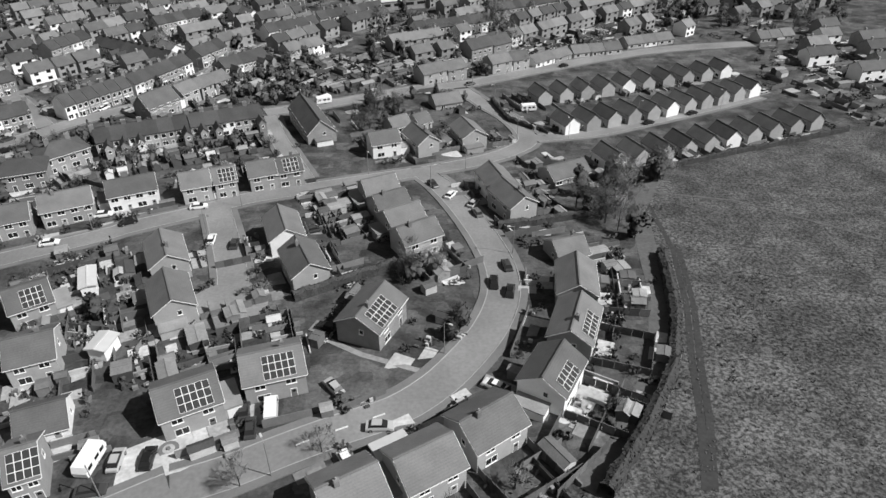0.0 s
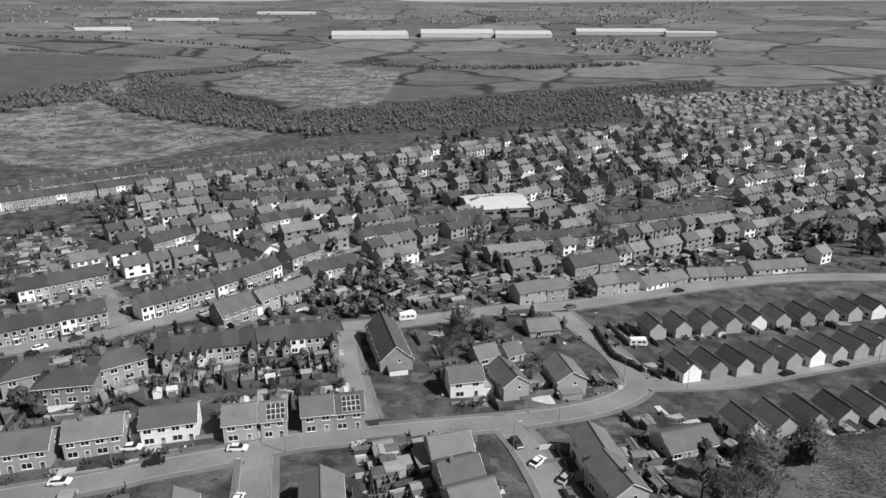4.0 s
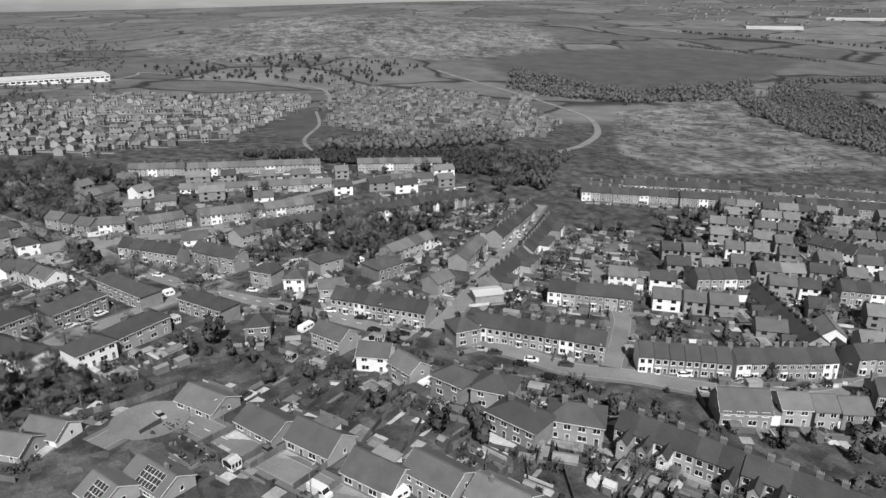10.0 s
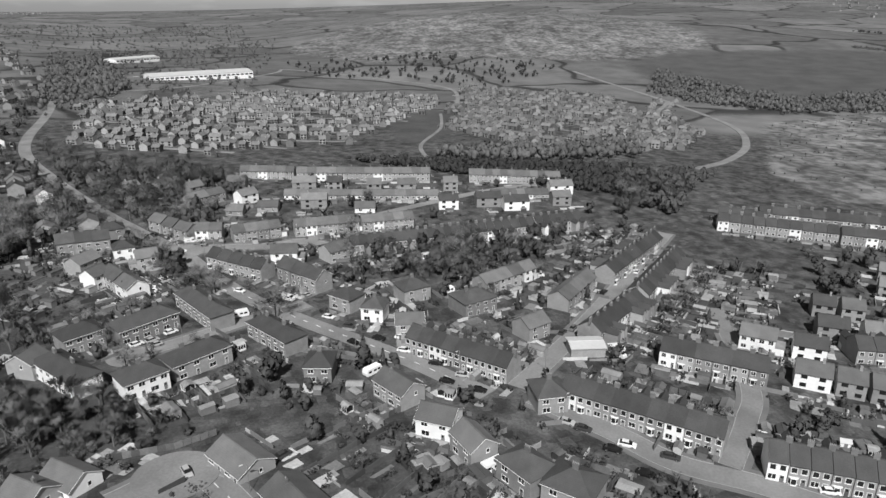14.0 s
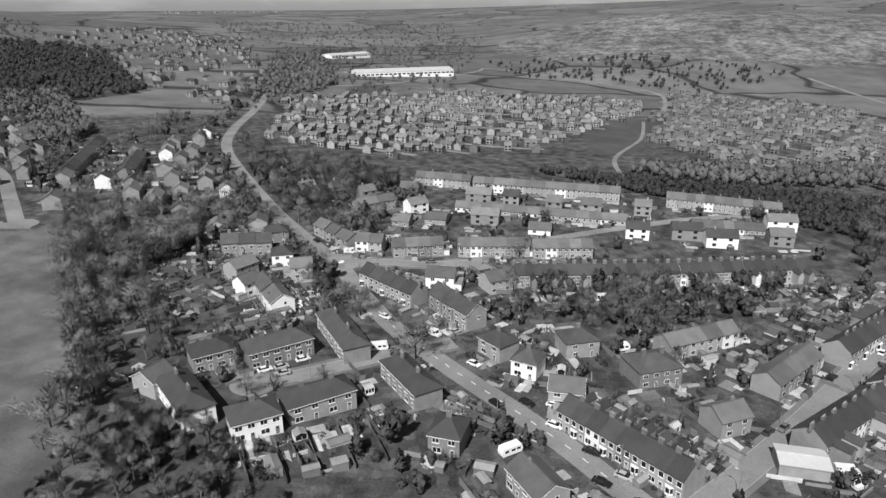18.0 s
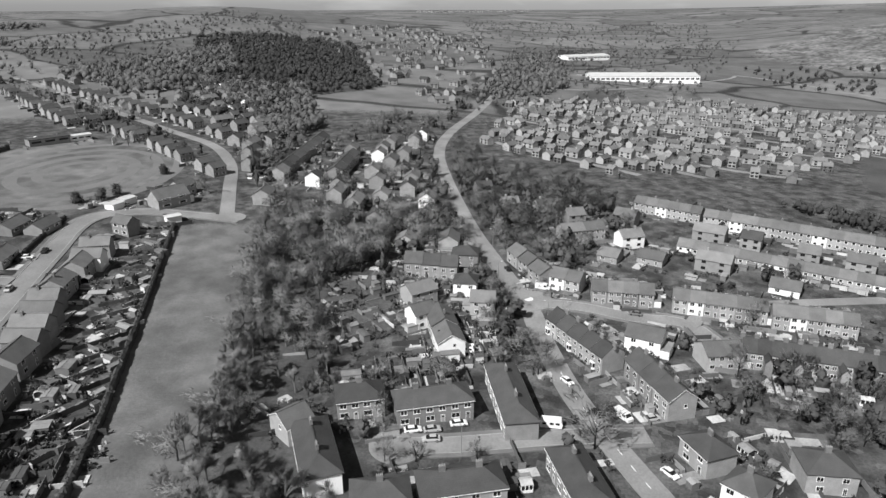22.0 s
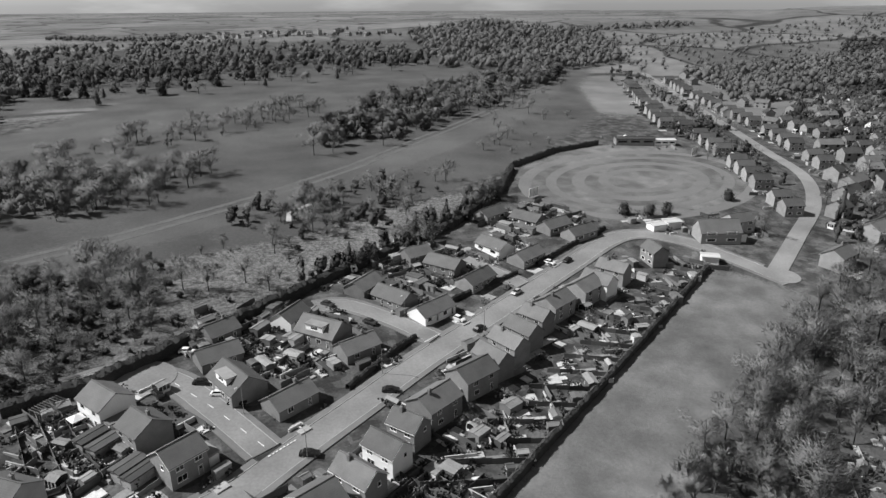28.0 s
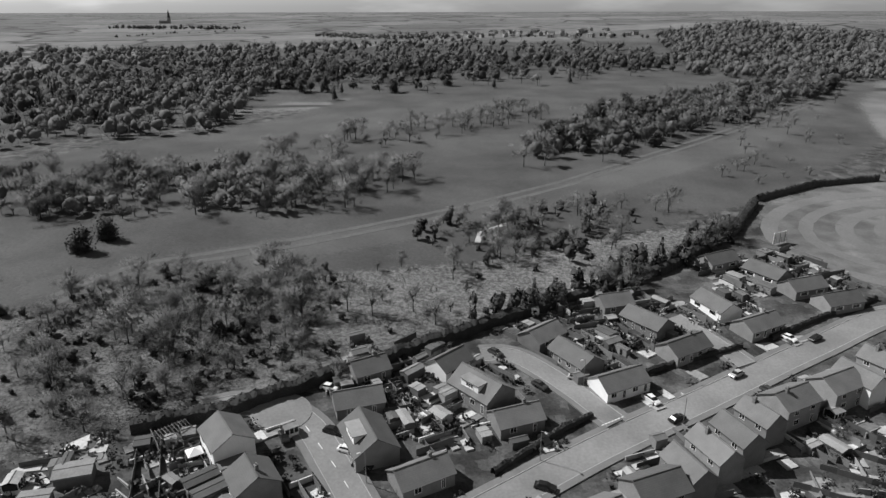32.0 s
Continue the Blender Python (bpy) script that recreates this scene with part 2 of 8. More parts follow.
def soft_crown(me, centre, size, slot, seed):
    """Turns the leaves and twigs of a crown outwards and rounds their shading off, as a mass of foliage."""
    rng = np.random.default_rng(seed)
    n, m = len(me.vertices), len(me.polygons)
    v = np.empty(n * 3, np.float32)
    me.vertices.foreach_get("co", v)
    v = v.reshape(-1, 3)
    kind = np.empty(m, np.int32)
    me.polygons.foreach_get("material_index", kind)
    face = np.empty(m * 3, np.float32)
    me.polygons.foreach_get("normal", face)
    mid = np.empty(m * 3, np.float32)
    me.polygons.foreach_get("center", mid)
    out = (mid.reshape(-1, 3) - centre) / size
    flip = np.nonzero(((face.reshape(-1, 3) * out).sum(1) < 0) & (kind == slot))[0]
    bm = bmesh.new()
    bm.from_mesh(me)
    bm.faces.ensure_lookup_table()
    for i in flip.tolist():
        bm.faces[i].normal_flip()
    bm.to_mesh(me)
    bm.free()
    q = (v - centre) / size
    q /= np.linalg.norm(q, axis=1, keepdims=True) + 1e-6
    q = q + rng.normal(size=q.shape) * 0.3 + np.array([0, 0, 0.2])
    q /= np.linalg.norm(q, axis=1, keepdims=True) + 1e-6
    me.polygons.foreach_set("use_smooth", [True] * m)
    me.normals_split_custom_set_from_vertices(q.tolist())
    return me


def part(name, data, parent=None, at=(0, 0, 0), turn=0.0, label=""):
    ob = new(name, data)
    ob.location, ob.rotation_euler = at, (0, 0, turn)
    ob.parent = parent
    return tagged(ob, label) if label else ob


def ground_at(x, y):
    return float(height(x, y))


MESHES = {}


def shared(key, make):
    if key not in MESHES:
        MESHES[key] = make()
    return MESHES[key]


THINGS = {}


def place(key, build, x, y, turn, z=None, **tags):
    """Builds a thing once; after that sets copies of it."""
    m = Matrix.Translation((x, y, ground_at(x, y) if z is None else z)) @ Matrix.Rotation(turn, 4, "Z")
    if key in THINGS:
        ob = copy_thing(THINGS[key], m)
    else:
        ob = THINGS[key] = build()
        ob.matrix_basis = m
    return tagged(ob, **tags) if tags else ob


PLAN_STATIONS = [(-188, -95), (-184, -40), (-215, 14), (-280, 35), (-350, 0)]


def remote(x, y):
    """0 for the middle of the place, 1 beyond it, 2 far out."""
    d = min(math.hypot(x - a, y - b) for a, b in PLAN_STATIONS)
    return 0 if d < 108 else 1 if d < 205 else 2


def lumpy(f, c, size, rnd, slot=0, rough=0.25):
    """An uneven rounded mass of foliage: an octahedron split once, with every corner pushed in or out."""
    k = len(f.v)
    raw = [(1, 0, 0), (-1, 0, 0), (0, 1, 0), (0, -1, 0), (0, 0, 1), (0, 0, -1)]
    pts, mids, faces = [Vector(p) for p in raw], {}, []

    def mid(a, b):
        key = (min(a, b), max(a, b))
        if key not in mids:
            mids[key] = len(pts)
            pts.append((pts[a] + pts[b]).normalized())
        return mids[key]
    for a, b, q in ((0, 2, 4), (2, 1, 4), (1, 3, 4), (3, 0, 4), (2, 0, 5), (1, 2, 5), (3, 1, 5), (0, 3, 5)):
        x, y, z = mid(a, b), mid(b, q), mid(q, a)
        faces += [(a, x, z), (x, b, y), (z, y, q), (x, y, z)]
    for p in pts:
        g = 1 + rnd.uniform(-rough, rough)
        f.v.append((c[0] + p.x * size[0] * g, c[1] + p.y * size[1] * g, c[2] + p.z * size[2] * g))
    f.f += [tuple(k + i for i in q) for q in faces]
    f.m += [slot] * len(faces)

# ---- houses ----
def window_mesh(w, h, panes=2):
    def make():
        f = Form()
        t = 0.09
        xs, zs = [-w / 2], [-h / 2, -h / 2 + t, h / 2 - t, h / 2]
        for i in range(panes):
            xs += [-w / 2 + (w - t) * i / panes + t, -w / 2 + (w - t) * (i + 1) / panes]
        xs.append(w / 2)
        f.v = [(x, -0.05, z) for z in zs for x in xs]
        n = len(xs)
        f.v += [(x, 0.02, z) for x, z in ((xs[0], zs[0]), (xs[-1], zs[0]), (xs[-1], zs[3]), (xs[0], zs[3]))]
        rim = [0, n - 1, 4 * n - 1, 3 * n]
        for i in range(4):
            f.f.append((rim[i], 4 * n + i, 4 * n + (i + 1) % 4, rim[(i + 1) % 4]))
            f.m.append(0)
        for j in range(3):
            for i in range(n - 1):
                q = (j * n + i, j * n + i + 1, j * n + n + i + 1, j * n + n + i)
                if j == 1 and i % 2:
                    k = len(f.v)
                    f.v += [(f.v[c][0], -0.01, f.v[c][2]) for c in q]
                    f.f += [(q[c], q[(c + 1) % 4], k + (c + 1) % 4, k + c) for c in range(4)] + [(k, k + 1, k + 2, k + 3)]
                    f.m += [0, 0, 0, 0, 1]
                else:
                    f.f.append(q)
                    f.m.append(0)
        f.box(-w / 2 - 0.05, -0.12, -h / 2 - 0.08, w / 2 + 0.05, 0.0, -h / 2)
        return f.mesh("window", [TRIM, PANE])
    return shared(("window", w, h, panes), make)


def door_mesh():
    def make():
        f = Form()
        f.box(-0.45, -0.05, 0, 0.45, 0.02, 2.0)
        f.box(-0.55, -0.06, 0, -0.45, 0.02, 2.1, 1)
        f.box(0.45, -0.06, 0, 0.55, 0.02, 2.1, 1)
        f.box(-0.55, -0.06, 2.0, 0.55, 0.02, 2.1, 1)
        f.box(-0.25, -0.06, 1.3, 0.25, -0.05, 1.8, 2)
        return f.mesh("door", [DOOR, TRIM, PANE])
    return shared("door", make)


def chimney_mesh(size, pots):
    def make():
        f = Form()
        f.box(-size * 0.6, -0.3, -1.0, size * 0.6, 0.3, 1.1)
        f.box(-size * 0.6 - 0.06, -0.36, 0.85, size * 0.6 + 0.06, 0.36, 1.0)
        for i in range(pots):
            x = (i - (pots - 1) / 2) * 0.36
            f.tube((x, 0, 1.1), (x, 0, 1.5), 0.13, 0.1, 6, 1)
        return f.mesh("chimney", [STACK, POT])
    return shared(("chimney", size, pots), make)


def panel_mesh():
    def make():
        f = Form()
        f.box(-0.5, -0.65, 0, 0.5, 0.65, 0.05, 1)
        f.box(-0.44, -0.59, 0.04, 0.44, 0.59, 0.056, 0)
        return f.mesh("solar_panel", [SOLAR, SOLAR_RIM])
    return shared("panel", make)


def gable_body(f, x0, x1, y0, y1, eave, ridge, low=-1.6, slot=0):
    """Walls of a block with a ridge along x."""
    ym = (y0 + y1) / 2
    f.prism([(x0, y0, low), (x0, y1, low), (x0, y1, eave), (x0, ym, ridge), (x0, y0, eave)], [(x1, y0, low), (x1, y1, low), (x1, y1, eave), (x1, ym, ridge), (x1, y0, eave)], slot)


def gable_roof(f, x0, x1, y0, y1, eave, ridge, over=0.35, side=0.2, thick=0.16, slot=0):
    ym, half = (y0 + y1) / 2, (y1 - y0) / 2
    low = eave - (ridge - eave) / half * over + 0.03
    top, cap = ridge + 0.03 + thick, 0.14 if thick > 0.1 else 0.06
    fall = cap * (ridge - eave) / half
    loop = [(ym - half - over, low), (ym, ridge + 0.03), (ym + half + over, low), (ym + half + over, low + thick), (ym + cap, top - fall), (ym + cap, top + 0.08), (ym - cap, top + 0.08), (ym - cap, top - fall), (ym - half - over, low + thick)]
    f.prism([(x0 - side, y, z) for y, z in loop], [(x1 + side, y, z) for y, z in loop], slot)


def hip_roof(f, x0, x1, y0, y1, eave, ridge, over=0.4, slot=0):
    x0, x1, y0, y1 = x0 - over, x1 + over, y0 - over, y1 + over
    ym, run = (y0 + y1) / 2, min((y1 - y0) / 2, (x1 - x0) / 2 - 0.3)
    a = [(x0, y0, eave), (x1, y0, eave), (x1, y1, eave), (x0, y1, eave)]
    b = [(x, y, z + 0.14) for x, y, z in a]
    f.prism(a, b, slot)
    r0, r1 = (x0 + run, ym, ridge), (x1 - run, ym, ridge)
    f.face([b[0], b[1], r1, r0], slot)
    f.face([b[1], b[2], r1], slot)
    f.face([b[2], b[3], r0, r1], slot)
    f.face([b[3], b[0], r0], slot)
    f.box(r0[0], ym - 0.14, ridge - 0.06, r1[0], ym + 0.14, ridge + 0.08, slot)


# kind: eave, ridge, wall, roof, hipped
KINDS = {
    "terrace": (5.3, 8.1, BRICK, SLATE, False), "house": (4.9, 7.3, PALE, TILE, False), "bungalow": (2.5, 4.8, PALE, TILE, False),
    "hip_house": (5.1, 7.9, BRICK, DARKTILE, True), "gable_house": (3.9, 6.3, RENDER, MIDTILE, False), "gable_step": (4.6, 6.9, BRICK, DARKTILE, False),
    "white_house": (5.0, 7.4, RENDER, TILE, False), "villa": (5.8, 8.8, BRICK, DARKTILE, False), "chalet": (3.0, 6.1, PALE, TILE, False), "hall": (4.2, 8.3, BRICK, TILE, False)}


def build_house(kind, w, d, wall, level, solar, wing, seed):
    """A house with its ridge along x, its front towards -y and its back towards +y."""
    rnd = random.Random(seed)
    eave, ridge, _, roof, hipped = KINDS[kind]
    house = new("terraced_house" if kind == "terrace" else "bungalow" if kind in ("bungalow", "chalet") else "hall" if kind == "hall" else "house")
    tall = eave > 4
    joined = kind == "terrace"
    f = Form()
    if hipped:
        f.box(-w / 2, -d / 2, -1.6, w / 2, d / 2, eave + 0.1)
    else:
        gable_body(f, -w / 2, w / 2, -d / 2, d / 2, eave, ridge)
    part("wall", f.mesh("wall", [wall]), house)
    if level == 2:
        f = Form()
        for s in (-1, 1):
            for z in ((1.4, 4.0) if tall else (1.4,)):
                for x in (-w * 0.25, w * 0.25):
                    y = s * (d / 2 + 0.03)
                    f.box(x - w * 0.13, min(y, y - s * 0.05), z - 0.55, x + w * 0.13, max(y, y - s * 0.05), z + 0.55)
                    y += s * 0.02
                    f.box(x - w * 0.095, min(y, y - s * 0.05), z - 0.45, x + w * 0.095, max(y, y - s * 0.05), z + 0.45, 1)
        tagged(part("glazing", f.mesh("glazing", [TRIM, PANE]), house), kind="stuff")
    f = Form()
    if hipped:
        hip_roof(f, -w / 2, w / 2, -d / 2, d / 2, eave, ridge)
    else:
        gable_roof(f, -w / 2, w / 2, -d / 2, d / 2, eave, ridge, side=0.0 if joined else 0.3)
    part("roof", f.mesh("roof", [roof]), house)
    # stacks
    if kind in ("terrace", "hip_house", "villa"):
        spots = [w / 2 - 0.02] if joined else [0.0] if w < 13 else [-w * 0.22, w * 0.22]
        for x in spots:
            part("chimney", chimney_mesh(1.1, 4), house, (x, 0.0, ridge + 0.1))
    elif kind in ("house", "bungalow", "white_house") and rnd.random() < 0.55:
        part("chimney", chimney_mesh(0.6, 1), house, (w * 0.2, 0.5, ridge - 0.1))
    # white boards along the eaves and up the gables
    if level == 0 and not joined:
        for s in (-1, 1):
            f = Form()
            y = s * (d / 2 + (0.42 if hipped else 0.37))
            zz = eave - 0.03 if hipped else eave - (ridge - eave) / (d / 2) * 0.35
            f.box(-w / 2 - 0.28, min(y, y + s * 0.06), zz - 0.08, w / 2 + 0.28, max(y, y + s * 0.06), zz + 0.06)
            part("fascia", f.mesh("fascia", [TRIM]), house)
        if not hipped:
            for x in (-w / 2 - 0.36, w / 2 + 0.31):
                for s in (-1, 1):
                    f = Form()
                    ye, drop = s * (d / 2 + 0.35), (ridge - eave) / (d / 2) * 0.35
                    a = [(x, ye, eave - drop - 0.05), (x + 0.05, ye, eave - drop - 0.05), (x + 0.05, 0, ridge - 0.05), (x, 0, ridge - 0.05)]
                    b = [(p, q, r + 0.15) for p, q, r in a]
                    f.prism(a if s < 0 else a[::-1], b if s < 0 else b[::-1])
                    part("bargeboard", f.mesh("bargeboard", [TRIM]), house)
    # openings
    if level == 1:
        for s in (-1, 1):
            f = Form()
            units = max(1, round(w / 7.5))
            each = w / units
            spots = []
            for u in range(units):
                c = (u + 0.5 - units / 2) * each
                spots += [(c + q * each, 3.95, 1.3 if joined else 1.5, 1.3) for q in (-0.25, 0.25)] if tall else []
                spots += [(c + s * each * 0.22, 1.5, 1.6, 1.3), (c - s * each * 0.27, 1.05, 0.9, 2.05)]
            for x, z, ww, hh in spots:
                ya, yb = sorted((s * d / 2 - s * 0.02, s * (d / 2 + 0.05)))
                f.box(x - ww / 2, ya, z - hh / 2, x + ww / 2, yb, z + hh / 2)
                ya, yb = sorted((s * d / 2, s * (d / 2 + 0.07)))
                f.box(x - ww / 2 + 0.12, ya, z - hh / 2 + 0.12, x - 0.05, yb, z + hh / 2 - 0.12, 1)
                f.box(x + 0.05, ya, z - hh / 2 + 0.12, x + ww / 2 - 0.12, yb, z + hh / 2 - 0.12, 1)
            tagged(part("glazing", f.mesh("glazing", [TRIM, PANE]), house), kind="stuff")
    if level == 0:
        wide = 1.3 if joined else 1.7 if w > 6 else 1.3
        for s in (-1, 1):
            turn = 0.0 if s < 0 else math.pi
            y = s * d / 2
            units = max(1, round(w / 7.5))
            each = w / units
            for u in range(units):
                c = (u + 0.5 - units / 2) * each
                if tall:
                    for x in (c - each * 0.25, c + each * 0.25):
                        part("window", window_mesh(wide, 1.45 if joined else 1.3, 1 if joined else 2), house, (x, y, 3.95), turn)
                part("window", window_mesh(wide + 0.4, 1.4, 2), house, (c + s * each * 0.22, y, 1.5), turn)
                if not (joined and s > 0 and wing):
                    part("door", door_mesh(), house, (c - s * each * 0.27, y, 0.05), turn)
        if not joined and not hipped and level == 0:
            for s in (-1, 1):
                part("window", window_mesh(0.9, 1.1, 1), house, (s * w / 2, 0.8 * s, 3.9 if tall else 1.5), s * math.pi / 2)
    # the wing behind a terraced house, the porch or garage of others
    if wing and joined:
        lw, ww = 4.2, w * 0.5
        f = Form()
        ym = d / 2 + lw
        x0, x1 = -w / 2 + 0.05, -w / 2 + 0.05 + ww
        f.prism([(x0, d / 2 - 0.1, -1.6), (x1, d / 2 - 0.1, -1.6), (x1, ym, -1.6), (x0, ym, -1.6)], [(x0, d / 2 - 0.1, 4.6), (x1, d / 2 - 0.1, 4.6), (x1, ym, 4.6), (x0, ym, 4.6)])
        f.prism([(x0, ym - 0.01, 4.6), (x1, ym - 0.01, 4.6), ((x0 + x1) / 2, ym - 0.01, 5.9)], [(x0, ym, 4.6), (x1, ym, 4.6), ((x0 + x1) / 2, ym, 5.9)])
        rear_wall = rnd.choice([wall, wall, RENDER])
        if level == 0:
            rear = part("rear_wing", f.mesh("rear_wing", [rear_wall]), house)
            f = Form()
        xm = (x0 + x1) / 2
        for s in (-1, 1):
            xe = xm + s * (ww / 2 + 0.15)
            a = [(xe, d / 2 - 0.3, 4.5), (xm, d / 2 - 0.3, 5.95), (xm, ym + 0.2, 5.95), (xe, ym + 0.2, 4.5)]
            b = [(p, q, r + 0.14) for p, q, r in a]
            f.prism(a if s > 0 else a[::-1], b if s > 0 else b[::-1], 1 if level else 0)
        if level == 0:
            part("wing_roof", f.mesh("wing_roof", [roof]), rear)
            part("window", window_mesh(0.9, 1.0, 1), rear, (xm, ym, 3.6), math.pi)
        else:
            part("rear_wing", f.mesh("rear_wing", [rear_wall, roof]), house)
    elif kind in ("house", "white_house") and level < 2 and seed % 2 == 0:
        f = Form()
        f.box(w / 2 + 0.02, -d / 2 + 0.4, -1.6, w / 2 + 2.7, d / 2 - 2.2, 2.45)
        f.box(w / 2 + 0.02, -d / 2 + 0.25, 2.45, w / 2 + 2.85, d / 2 - 2.05, 2.65, 1)
        f.box(w / 2 + 0.3, -d / 2 + 0.32, 0.05, w / 2 + 2.5, -d / 2 + 0.41, 2.1, 2)
        part("garage", f.mesh("garage", [wall, FELT, TRIM]), house)
    if joined and seed % 2 and level < 2:
        f = Form()
        x = w * 0.22 * -1
        a = [(x - 1.0, -d / 2 + 0.05, -0.4), (x - 0.55, -d / 2 - 0.65, -0.4), (x + 0.55, -d / 2 - 0.65, -0.4), (x + 1.0, -d / 2 + 0.05, -0.4)]
        for z0, z1, slot, grow_by in ((-0.4, 0.75, 0, 0.0), (0.75, 2.15, 1, -0.05), (2.15, 2.4, 0, 0.1)):
            q = [(x + (px - x) * (1 + grow_by), py - grow_by, z0) for px, py, _ in a]
            f.prism(q, [(px, py, z1) for px, py, _ in q], slot)
        for px in (x - 0.55, x + 0.55):
            f.box(px - 0.06, -d / 2 - 0.69, 0.75, px + 0.06, -d / 2 - 0.55, 2.15)
        part("bay_window", f.mesh("bay_window", [TRIM, PANE]), house, label="white bay window")
    if kind == "chalet":
        f = Form()
        f.box(-w * 0.22, -d * 0.42, 3.6, w * 0.22, -0.2, 5.4)
        f.box(-w * 0.24, -d * 0.45, 5.4, w * 0.24, 0.1, 5.6, 1)
        dormer = part("dormer", f.mesh("dormer", [RENDER, FELT]), house)
        part("window", window_mesh(2.2, 1.1, 3), dormer, (0, -d * 0.42, 4.6))
    if kind == "hall":
        f = Form()
        f.box(w / 2, -d * 0.28, -1.6, w / 2 + 3.0, d * 0.28, 2.8)
        porch = part("porch", f.mesh("porch", [RENDER]), house)
        f = Form()
        f.box(w / 2, -d * 0.3, 2.8, w / 2 + 3.2, d * 0.3, 3.0)
        part("porch_roof", f.mesh("porch_roof", [TILE]), porch)
    if solar:
        slope = math.atan2(ridge - eave, d / 2)
        across, up = max(4, min(6, int(w * 0.62))), 2 if d < 8 else 3
        flip = -1.0 if solar == "back" else 1.0
        array = part("solar_array", None, house)
        f = Form()
        for j in range(up):
            ym = flip * (-d / 2 + (0.55 + 1.3 * j) * math.cos(slope))
            zm = eave + (0.55 + 1.3 * j) * math.sin(slope) + 0.27
            for i in range(across):
                p = part("solar_panel", panel_mesh(), array, ((i - (across - 1) / 2) * 1.0 + w * 0.1, ym, zm))
                p.rotation_euler = (slope * flip, 0, 0)
    return house


LABELS = {"terrace": ("brick terraced house with slate roof and chimney", "pale rendered terraced house with slate roof"), "house": ("pale brick two-storey house with tiled gable roof", "white rendered two-storey house with tiled roof"),
          "bungalow": ("low pale brick bungalow with tiled gable roof", "white rendered bungalow with tiled roof"), "hip_house": ("dark brick house with hipped tiled roof", "white rendered house with hipped tiled roof"),
          "gable_house": ("detached house with white gable and tiled roof",) * 2, "gable_step": ("stepped row house with dark tiled roof",) * 2, "white_house": ("white rendered house with tiled gable roof",) * 2,
          "villa": ("tall brick house with steep tiled gable roof",) * 2, "chalet": ("chalet bungalow with flat dormer and tiled roof",) * 2, "hall": ("long brick hall with steep tiled roof and porch",) * 2}
HOUSES = []
CELLS = {}
SORTED = [0]


def houses_by(x, y):
    """The houses whose ground may touch a spot, looked up by cells of 20 m."""
    while SORTED[0] < len(HOUSES):
        a, b, q = HOUSES[SORTED[0]][:3]
        SORTED[0] += 1
        m = q + 10
        for i in range(int((a - m) // 20), int((a + m) // 20) + 1):
            for j in range(int((b - m) // 20), int((b + m) // 20) + 1):
                CELLS.setdefault((i, j), []).append((a, b, q))
    return CELLS.get((int(x // 20), int(y // 20)), ())


PLOTS = []


ESTATE = None


def set_house(kind, x, y, turn, w, d, solar=False, wing=False, pick=0):
    level = remote(x, y)
    eave, ridge, wall, roof, hipped = KINDS[kind]
    white = 0
    if kind in ("terrace", "house", "hip_house", "bungalow") and pick % 6 == 0:
        wall, white = RENDER, 1
    elif kind == "house" and pick % 3 == 0:
        wall = BRICK
    elif kind == "terrace" and pick % 6 in (1, 4):
        wall = PALE
    elif kind == "gable_house" and pick % 5:
        wall = PALE
    if wall is PALE and ESTATE is not None and inside(ESTATE, x, y):
        wall = DARKBRICK
    w, seed = round(w * 2) / 2, pick % (4 if level == 0 else 2)
    key = (kind, w, d, wall.name, level, solar, wing, seed)
    ob = place(key, lambda: build_house(kind, w, d, wall, level, solar, wing, seed), x, y, turn)
    label = LABELS[kind][white] + (" and solar panels" if solar else "")
    tagged(ob, label, "house", {"terrace": "brick terraces of the old town", "house": "houses of the town", "hip_house": "hipped houses", "gable_house": "gabled detached houses", "bungalow": "bungalows"}.get(kind, "other houses"))
    HOUSES.append((x, y, max(w, d) * 0.62, turn, w, d))
    return ob


COUNT = [0]


def row(kind, x1, y1, x2, y2, n, d, back=0, garden=0, extra=""):
    """Houses side by side along a line of ridges. back: 1 if the gardens lie to the left of the way from end to end."""
    lx, ly = x2 - x1, y2 - y1
    length = math.hypot(lx, ly)
    turn = math.atan2(ly, lx) + (math.pi if back < 0 else 0)
    for i in range(n):
        u = (i + 0.5) / n
        COUNT[0] += 1
        w = length / n
        if n > 1 and kind not in ("terrace", "gable_step") and i % 2 == 1 and w > 7:
            w -= 1.5
        x, y = x1 + lx * u, y1 + ly * u
        set_house(kind, x, y, turn, w, d, extra[5:] or True if extra and i == n // 2 else False, kind == "terrace" and garden > 9 and COUNT[0] % 5 < 3, COUNT[0])
        if garden:
            PLOTS.append((x, y, turn, length / n, d, garden, COUNT[0], i == n - 1))


def gable_row(kind, x1, y1, x2, y2, n, long, d, side, garden=0):
    """Houses whose gables face the street, their ridges running off to one side of the line of gables."""
    lx, ly = x2 - x1, y2 - y1
    way = math.atan2(ly, lx) + side * math.pi / 2
    for i in range(n):
        u = i / max(1, n - 1)
        COUNT[0] += 1
        x, y = x1 + lx * u + math.cos(way) * long / 2, y1 + ly * u + math.sin(way) * long / 2
        shift = math.sin(COUNT[0] * 12.9) * (1.6 if kind == "gable_step" else 0.5)
        if kind == "gable_step" and COUNT[0] % 5 == 0:
            continue
        set_house(kind, x + shift, y - shift, way + shift * 0.06, long, d, False, False, COUNT[0])


# ---- roads ----
ROADS = []


SPANS = []


